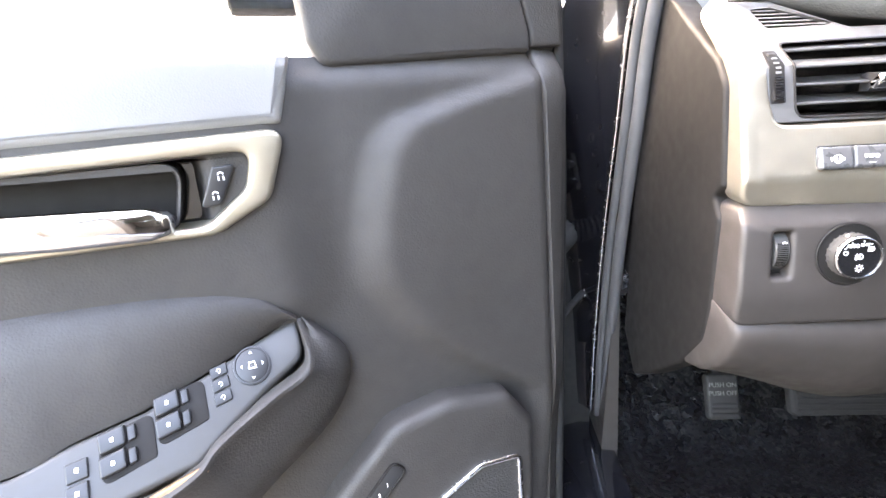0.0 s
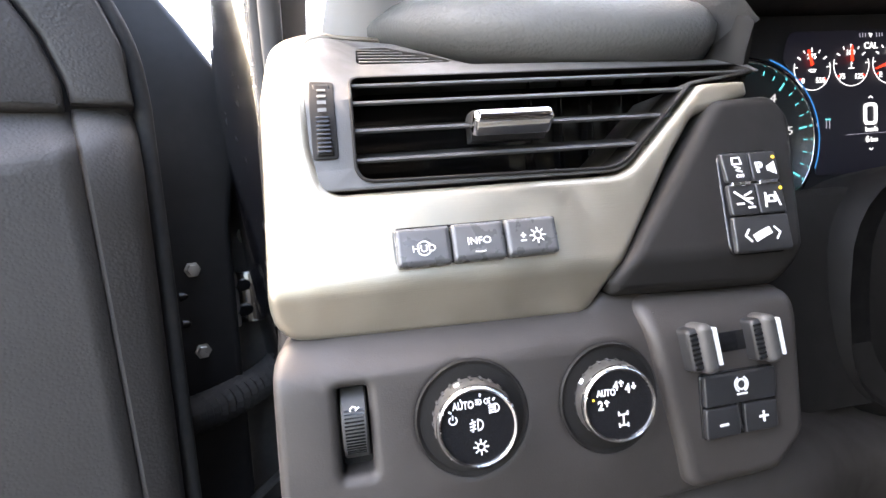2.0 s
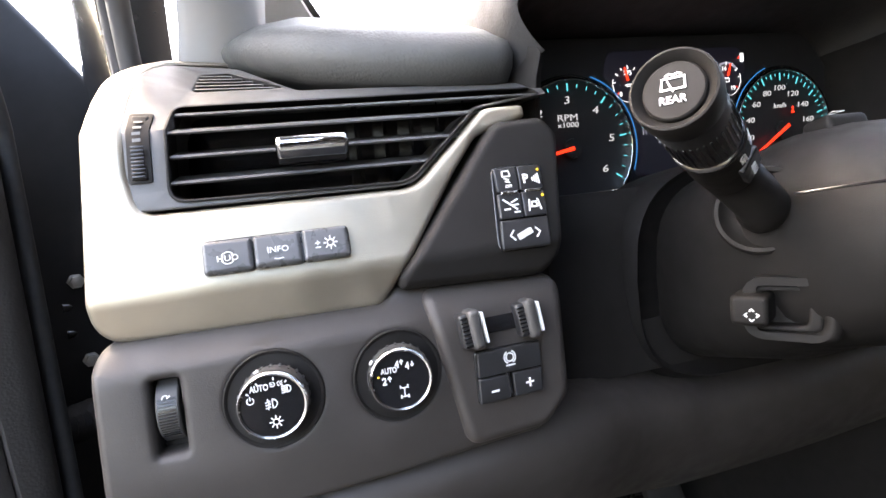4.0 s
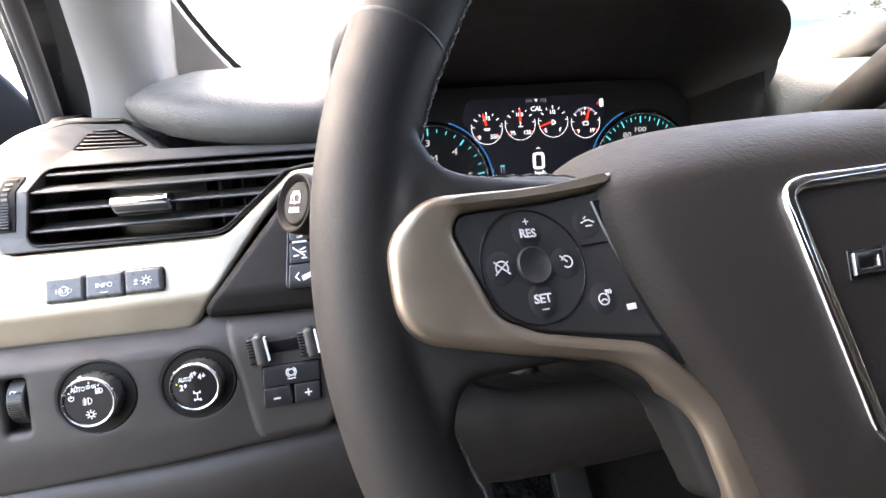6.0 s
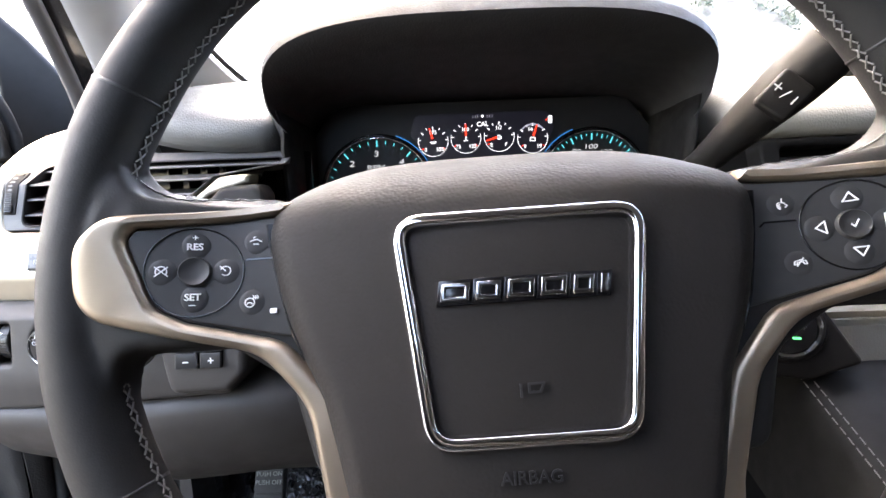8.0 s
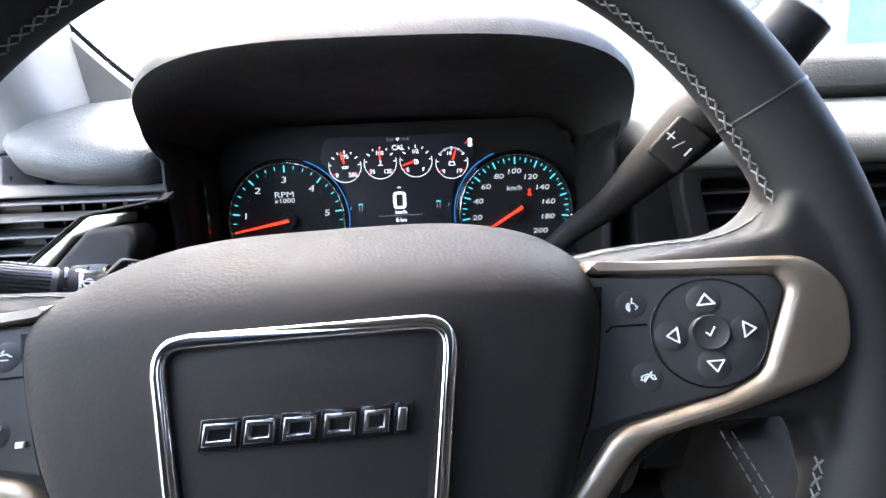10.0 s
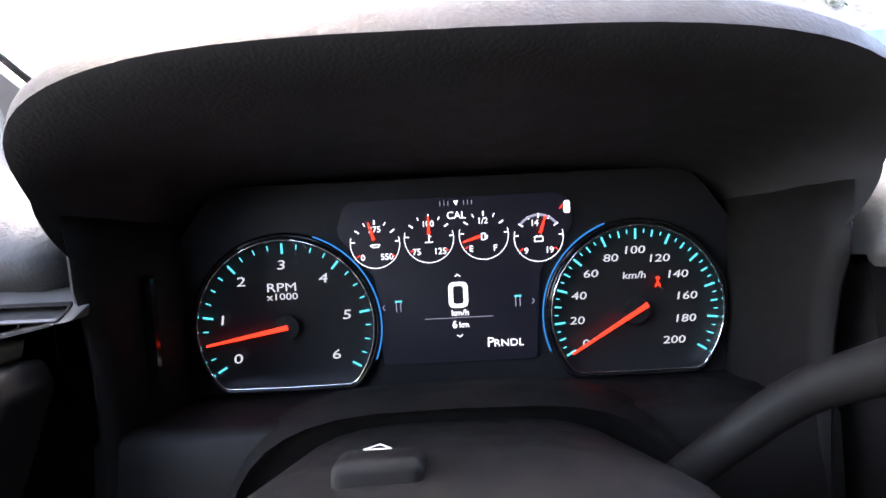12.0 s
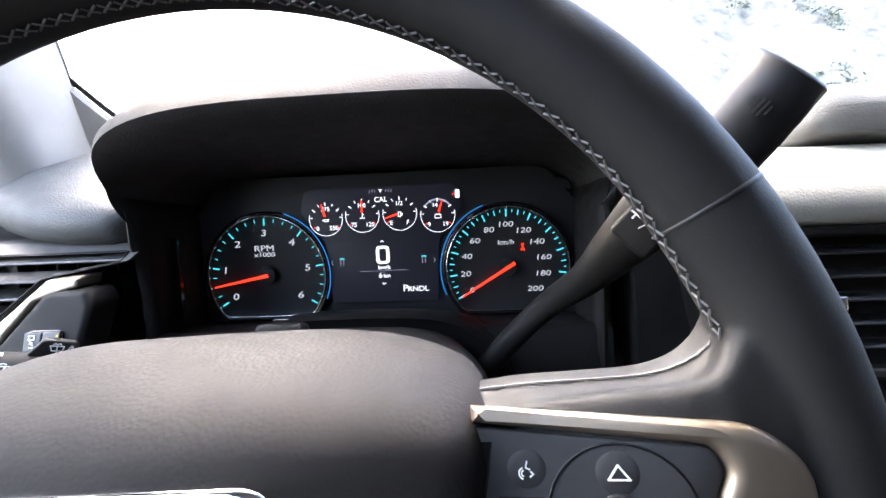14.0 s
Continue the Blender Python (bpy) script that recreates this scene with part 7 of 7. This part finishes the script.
cr = thing("check_strap", Matrix.Translation((-0.50, 0.15, 0.90)), "dark steel door check strap with bracket", "check strap")
part("arm", tube([(-0.462, 0.205, 0.905), (-0.500, 0.150, 0.895), (-0.545, 0.085, 0.880)], 0.0055, 8, 4, flat=0.5), RUBBER, cr)
part("bracket", box(-0.474, 0.185, 0.895, -0.456, 0.222, 0.925, 0.003), STEEL, cr)
wb = thing("wiring_boot", Matrix.Translation((-0.50, 0.14, 1.0)), "black corrugated wiring boot across the door gap", "wiring boot")
pts = smooth_path([(-0.478, 0.235, 1.000), (-0.505, 0.180, 0.985), (-0.540, 0.115, 0.985), (-0.565, 0.075, 0.99)], 16)
rows = []
for i, p in enumerate(pts):
    d = (pts[min(i + 1, len(pts) - 1)] - pts[max(i - 1, 0)]).normalized()
    s_, r_ = d.cross(Vector((0, 0, 1))).normalized(), 0.017 if i % 2 else 0.0135
    u_ = s_.cross(d)
    rows.append([p + s_ * r_ * math.cos(2 * math.pi * k / 18) + u_ * r_ * math.sin(2 * math.pi * k / 18) for k in range(18)])
part("bellows", loft(rows), RUBBER, wb, smooth=0)

# ---- fittings of the open door ----


def on_door(bm, off=0.0):
    return moved(moved(bm, Matrix.Translation((0, 0, off))), DF)


def door_warp(bm, fn):
    return moved(warp(bm, fn), DF)


UP = [(0.226, 1.222, 0.004), (0.2395, 1.168, 0.006), (0.60, 1.157, 0.0), (0.885, 1.155, 0.01), (0.885, 1.225, 0.01), (0.60, 1.228, 0)]
bm = plate(rpoly(UP), t=0.03, bev=0.010, seg=6)
part("upper_pad", on_door(cut(bm, 0, [0.3, 0.45, 0.6, 0.75]), 0.013), DOORPAD, door, "soft pale grey upper pad", smooth=60)
HO = rpoly([(0.2375, 1.1665, 0.012), (0.2560, 1.112, 0.02), (0.300, 1.0885, 0.03), (0.44, 1.0885, 0.01), (0.56, 1.094, 0.03), (0.58, 1.125, 0.02), (0.56, 1.155, 0.02)], 8)
HI = rpoly([(0.2665, 1.1515, 0.010), (0.2740, 1.122, 0.02), (0.307, 1.0965, 0.02), (0.44, 1.0965, 0.01), (0.548, 1.101, 0.025), (0.565, 1.125, 0.02), (0.548, 1.143, 0.02)], 8)
part("handle_surround", on_door(plate(HO, [HI], t=0.03, bev=0.005, seg=5), 0.018), SILVER, door, "champagne metal handle surround")
CUP = rpoly([(0.318, 1.1450, 0.014), (0.328, 1.098, 0.010), (0.54, 1.100, 0.02), (0.555, 1.125, 0.02), (0.54, 1.142, 0.015)], 7)
part("handle_bezel", on_door(plate(inset(HI, -0.002), [CUP], t=0.02, bev=0.002), 0.010), DOORTRIM, door)
part("handle_cup", on_door(plate(inset(CUP, -0.004), t=0.003, bev=0), -0.016), DASHDARK, door)
part("cup_wall", on_door(plate(inset(CUP, -0.003), [inset(CUP, 0.001)], t=0.026, bev=0.001), 0.008), DASHDARK, door)
lever = []
for s, zc, h, n in ((0.3285, 1.1030, 0.004, 0.010), (0.331, 1.1035, 0.009, 0.018), (0.345, 1.105, 0.0125, 0.024), (0.40, 1.108, 0.0135, 0.028), (0.47, 1.112, 0.013, 0.026), (0.52, 1.115, 0.010, 0.020), (0.545, 1.117, 0.005, 0.008)):
    lever.append([Vector((s, zc + h * math.sin(2 * math.pi * k / 16) , n + 0.007 * math.cos(2 * math.pi * k / 16))) for k in range(16)])
part("handle_lever", moved(loft(lever), DF), CHROME, door, "polished chrome door handle", smooth=80)
LK = rpoly([(0.2785, 1.1425, 0.004), (0.2935, 1.1115, 0.004), (0.3085, 1.1105, 0.003), (0.2960, 1.1410, 0.004)], 5)
lk = part("lock_switch", on_door(plate(LK, t=0.006, bev=0.0015), 0.0145), BUTTON, door, "black lock switch")
for s, z in ((0.2905, 1.1335), (0.2965, 1.1190)):
    part("print", on_door(moved(strokes([arc(0, 0.0012, 0.0020, 20, 160, 6), [(-0.0018, 0), (-0.0018, -0.0025)], [(0.0018, 0), (0.0018, -0.0025)]], 0.0012), Matrix.Translation((s, z, 0)) @ Matrix.Diagonal((-1, 1, 1, 1))), 0.0147), INK, lk, smooth=0)


def arm_n(z):
    """Slope of the armrest's switch panel."""
    return 0.004 + 0.8 * (1.0 - z)


def on_arm(bm, off=0.0):
    return door_warp(bm, lambda c: Vector((c.x, c.y + 0.6 * (c.z + off), arm_n(c.y) + 0.8 * (c.z + off))))


# upper roll of the armrest, the sloping panel and the lip round it
roll = []
for s, zt, zp in ((0.2505, 1.0055, 1.0010), (0.256, 1.0115, 1.0010), (0.265, 1.020, 0.9985), (0.2763, 1.0297, 0.9948), (0.295, 1.037, 0.9885), (0.3131, 1.0422, 0.982), (0.345, 1.0475, 0.9715),
                  (0.3786, 1.0508, 0.962), (0.424, 1.0530, 0.9535), (0.46, 1.054, 0.944), (0.60, 1.058, 0.938), (0.80, 1.06, 0.93), (0.86, 1.05, 0.93)):
    row = [Vector((s, zt + 0.003, -0.006)), Vector((s, zt + 0.0005, -0.003))]
    for k in (0, 0.04, 0.10, 0.2, 0.4, 0.65, 0.9, 1):
        row.append(Vector((s, zt - (zt - zp) * k, (arm_n(zp) - 0.001) * k + (0.003 + 0.011 * smoothstep(0, 0.16, k)) * (1 - k) + 0.004 * math.sin(math.pi * k))))
    roll.append(row)
roll = [list(r) for r in zip(*[smooth_path(list(c), 3) for c in zip(*roll)])]
part("armrest_roll", moved(loft(roll, closed=False), DF), DOORTRIM, door, smooth=70)
ARM = rpoly([(0.2505, 1.0030, 0.003), (0.2505, 0.9740, 0.014), (0.285, 0.9570, 0.03), (0.315, 0.9400, 0.02), (0.340, 0.9240, 0.02), (0.39, 0.9150, 0.03), (0.58, 0.905, 0.02), (0.60, 0.935, 0.02), (0.46, 0.9440, 0.03), (0.424, 0.9535, 0.03),
             (0.3727, 0.9625, 0.02), (0.3328, 0.9750, 0.02)], 7)
arm = part("switch_panel", on_arm(plate(ARM, t=0.03, bev=0.004, seg=4)), SATINDARK, door, "satin dark grey armrest switch panel")
lower = []
for rs, rz, qs, qz, qn in ((0.2485, 1.0045, 0.2470, 1.0055, 0.0), (0.2462, 0.9960, 0.2345, 0.9905, 0.008), (0.2435, 0.9820, 0.2165, 0.9690, 0.012), (0.2435, 0.9690, 0.2100, 0.9500, 0.012), (0.2510, 0.9605, 0.2140, 0.9300, 0.014),
                           (0.2800, 0.9495, 0.2350, 0.9000, 0.020), (0.3230, 0.9300, 0.2850, 0.8700, 0.035), (0.3450, 0.9150, 0.3300, 0.8500, 0.050), (0.40, 0.9050, 0.42, 0.8350, 0.055), (0.58, 0.897, 0.58, 0.83, 0.06), (0.80, 0.90, 0.80, 0.83, 0.05)):
    r, o = Vector((rs, rz, arm_n(rz) + 0.003)), Vector((qs, qz, qn))
    d = Vector((o.x - r.x, o.y - r.y, 0)).normalized()
    lower.append([r - d * 0.0065 - Vector((0, 0, 0.012)), r - d * 0.0055 - Vector((0, 0, 0.003)), r - d * 0.0035, r, r + d * 0.003 - Vector((0, 0, 0.003)), r.lerp(o, 0.35) + Vector((0, 0, 0.001)), r.lerp(o, 0.7) + Vector((0, 0, 0.003)), o, o + d * 0.004 - Vector((0, 0, 0.012)), o + d * 0.004 - Vector((0, 0, 0.03))])
lower = [list(r) for r in zip(*[smooth_path(list(c), 4) for c in zip(*lower)])]
part("armrest_side", moved(loft(lower, closed=False), DF), DOORTRIM, door, smooth=50)
part("wood_inlay", on_arm(plate(rpoly([(0.3315, 0.9245, 0.004), (0.3345, 0.9185, 0.003), (0.42, 0.8960, 0.01), (0.56, 0.888, 0.004), (0.56, 0.8955, 0.004), (0.42, 0.9035, 0.01)], 4), t=0.02, bev=0.002), 0.003), WOOD, door, "brown grained inlay")
part("mirror_dial", on_arm(moved(lathe([(0.0150, 0), (0.0148, 0.001), (0.0135, 0.0012), (0.0130, 0.0004), (0.0105, 0.0012), (0.0002, 0.0016)], 32), Matrix.Translation((0.2925, 0.9755, 0)) @ Matrix.Diagonal((1, 0.85, 1, 1))), 0.001), BUTTON, arm)
part("print", on_arm(moved(join(strokes([[(-0.003, -0.002), (0.003, -0.002), (0.002, 0.002), (-0.002, 0.002), (-0.003, -0.002)]], 0.0009), *[moved(strokes([[(-0.001, 0.0078), (0, 0.0088), (0.001, 0.0078)]], 0.0007), pose(0, 0, 0, 0, 0, 90 * k)) for k in range(4)]), Matrix.Translation((0.2925, 0.9755, 0))), 0.0028), INK, arm, smooth=0)
for k in range(3):
    z = 0.9765 - 0.0085 * k
    s = 0.3185 - 0.0005 * k
    part("fold_switch", on_arm(plate(rpoly([(s + 0.0070, z + 0.0025, 0.001), (s - 0.0062, z + 0.0048, 0.001), (s - 0.0070, z - 0.0022, 0.001), (s + 0.0062, z - 0.0050, 0.001)], 3), t=0.004, bev=0.0008), 0.002), BUTTON, arm)
    part("print", on_arm(moved(strokes([arc(0, 0, 0.0013, 0, 270, 8)], 0.0006), Matrix.Translation((s, z, 0))), 0.0024), INK, arm, smooth=0)
for s, z in ((0.3485, 0.9580), (0.3865, 0.9445)):
    part("switch_well", on_arm(plate(rpoly([(s + 0.0195, z + 0.0085, 0.003), (s - 0.0180, z + 0.0165, 0.006), (s - 0.0190, z - 0.0095, 0.003), (s + 0.0175, z - 0.0185, 0.006)], 5), t=0.002, bev=0.0004), 0.0009), DASHDARK, arm)
    for dz in (0.0055, -0.0075):
        part("window_switch", on_arm(plate(rpoly([(s + 0.0185, z + dz + 0.0045, 0.0015), (s + 0.0010, z + dz + 0.0080, 0.0015), (s + 0.0003, z + dz - 0.0035, 0.0015), (s + 0.0175, z + dz - 0.0070, 0.0015)], 4), t=0.006, bev=0.0015), 0.0055), BUTTON, arm)
        part("window_switch_lever", on_arm(plate(rpoly([(s - 0.0005, z + dz + 0.0060, 0.001), (s - 0.0060, z + dz + 0.0070, 0.001), (s - 0.0065, z + dz - 0.0015, 0.001), (s - 0.0010, z + dz - 0.0030, 0.001)], 3), t=0.006, bev=0.001), 0.0040), BUTTON, arm)
        part("print", on_arm(plate(rect(s + 0.0078, z + dz - 0.0008, s + 0.0104, z + dz + 0.0018, 0.0008), t=0.0004, bev=0), 0.0058), INK, arm, smooth=0)
for z in (0.9385, 0.9260):
    part("lock_button", on_arm(plate(rpoly([(0.4265, z + 0.0045, 0.001), (0.4125, z + 0.0065, 0.001), (0.4120, z - 0.0045, 0.001), (0.4260, z - 0.0065, 0.001)], 3), t=0.004, bev=0.001), 0.0022), BUTTON, arm)
    part("print", on_arm(plate(rect(0.4178, z - 0.001, 0.4206, z + 0.0018, 0.0008), t=0.0004, bev=0), 0.0026), INK, arm, smooth=0)

POC = rpoly([(0.30, 0.74, 0.02), (0.238, 0.820, 0.03), (0.178, 0.8790, 0.04), (0.117, 0.8900, 0.04), (0.050, 0.8790, 0.02), (0.020, 0.838, 0.02), (0.018, 0.56, 0.02), (0.30, 0.56, 0.02)], 8)
part("speaker_housing", on_door(plate(POC, t=0.05, bev=0.012, seg=6), 0.030), DOORTRIM, door, smooth=60)
SPK = rpoly([(0.200, 0.71, 0.03), (0.1360, 0.7830, 0.03), (0.090, 0.8090, 0.02), (0.040, 0.8060, 0.012), (0.036, 0.64, 0.02), (0.18, 0.64, 0.03)], 8)
part("speaker_ring", on_door(plate(SPK, [inset(SPK, 0.006)], t=0.008, bev=0.0025, seg=4), 0.034), SATIN, door, "bright speaker ring")
part("speaker_grille", on_door(plate(inset(SPK, 0.005), t=0.004, bev=0.001), 0.0305), MESH, door, "perforated speaker grille")
MEM = rpoly([(0.2330, 0.790, 0.008), (0.1830, 0.8450, 0.008), (0.1690, 0.8310, 0.008), (0.2190, 0.776, 0.008)], 6)
part("memory_surround", on_door(plate(MEM, [inset(MEM, 0.0022)], t=0.006, bev=0.001), 0.033), DASHDARK, door, "dark surround of the memory switch")
part("memory_switch", on_door(plate(inset(MEM, 0.002), t=0.006, bev=0.001), 0.0322), BUTTON, door)
for s, z, tx in ((0.2000, 0.811, "2"), (0.1910, 0.8205, "1")):
    part("print", on_door(moved(letters(tx, 0.0068), Matrix.Translation((s, z, 0)) @ Matrix.Diagonal((-1, 1, 1, 1))), 0.0324), INK, door, smooth=0)

mr = thing("door_mirror", DF @ Matrix.Translation((0.33, 1.30, -0.2)), "bright chrome and black door mirror outside the glass", "door mirror")
part("housing", on_door(loft([[Vector((s, 1.285 + z0 + (0.13 * h) * (0.5 + 0.5 * math.sin(2 * math.pi * k / 20)), -0.19 - 0.06 * math.cos(2 * math.pi * k / 20) * h)) for k in range(20)] for s, h, z0 in ((0.222, 0.5, 0.02), (0.228, 0.85, 0.004), (0.25, 1.0, 0.0), (0.40, 1.05, -0.002), (0.46, 0.9, 0.006), (0.47, 0.6, 0.02))])), CHROME, mr, smooth=70)
part("glass", on_door(plate(rect(0.240, 1.297, 0.450, 1.405, 0.02), t=0.004, bev=0.001), -0.128), MIRROR, mr, "mirror glass")
part("foot", on_door(box(0.185, 1.278, -0.20, 0.26, 1.292, -0.15, 0.006)), RUBBER, mr)
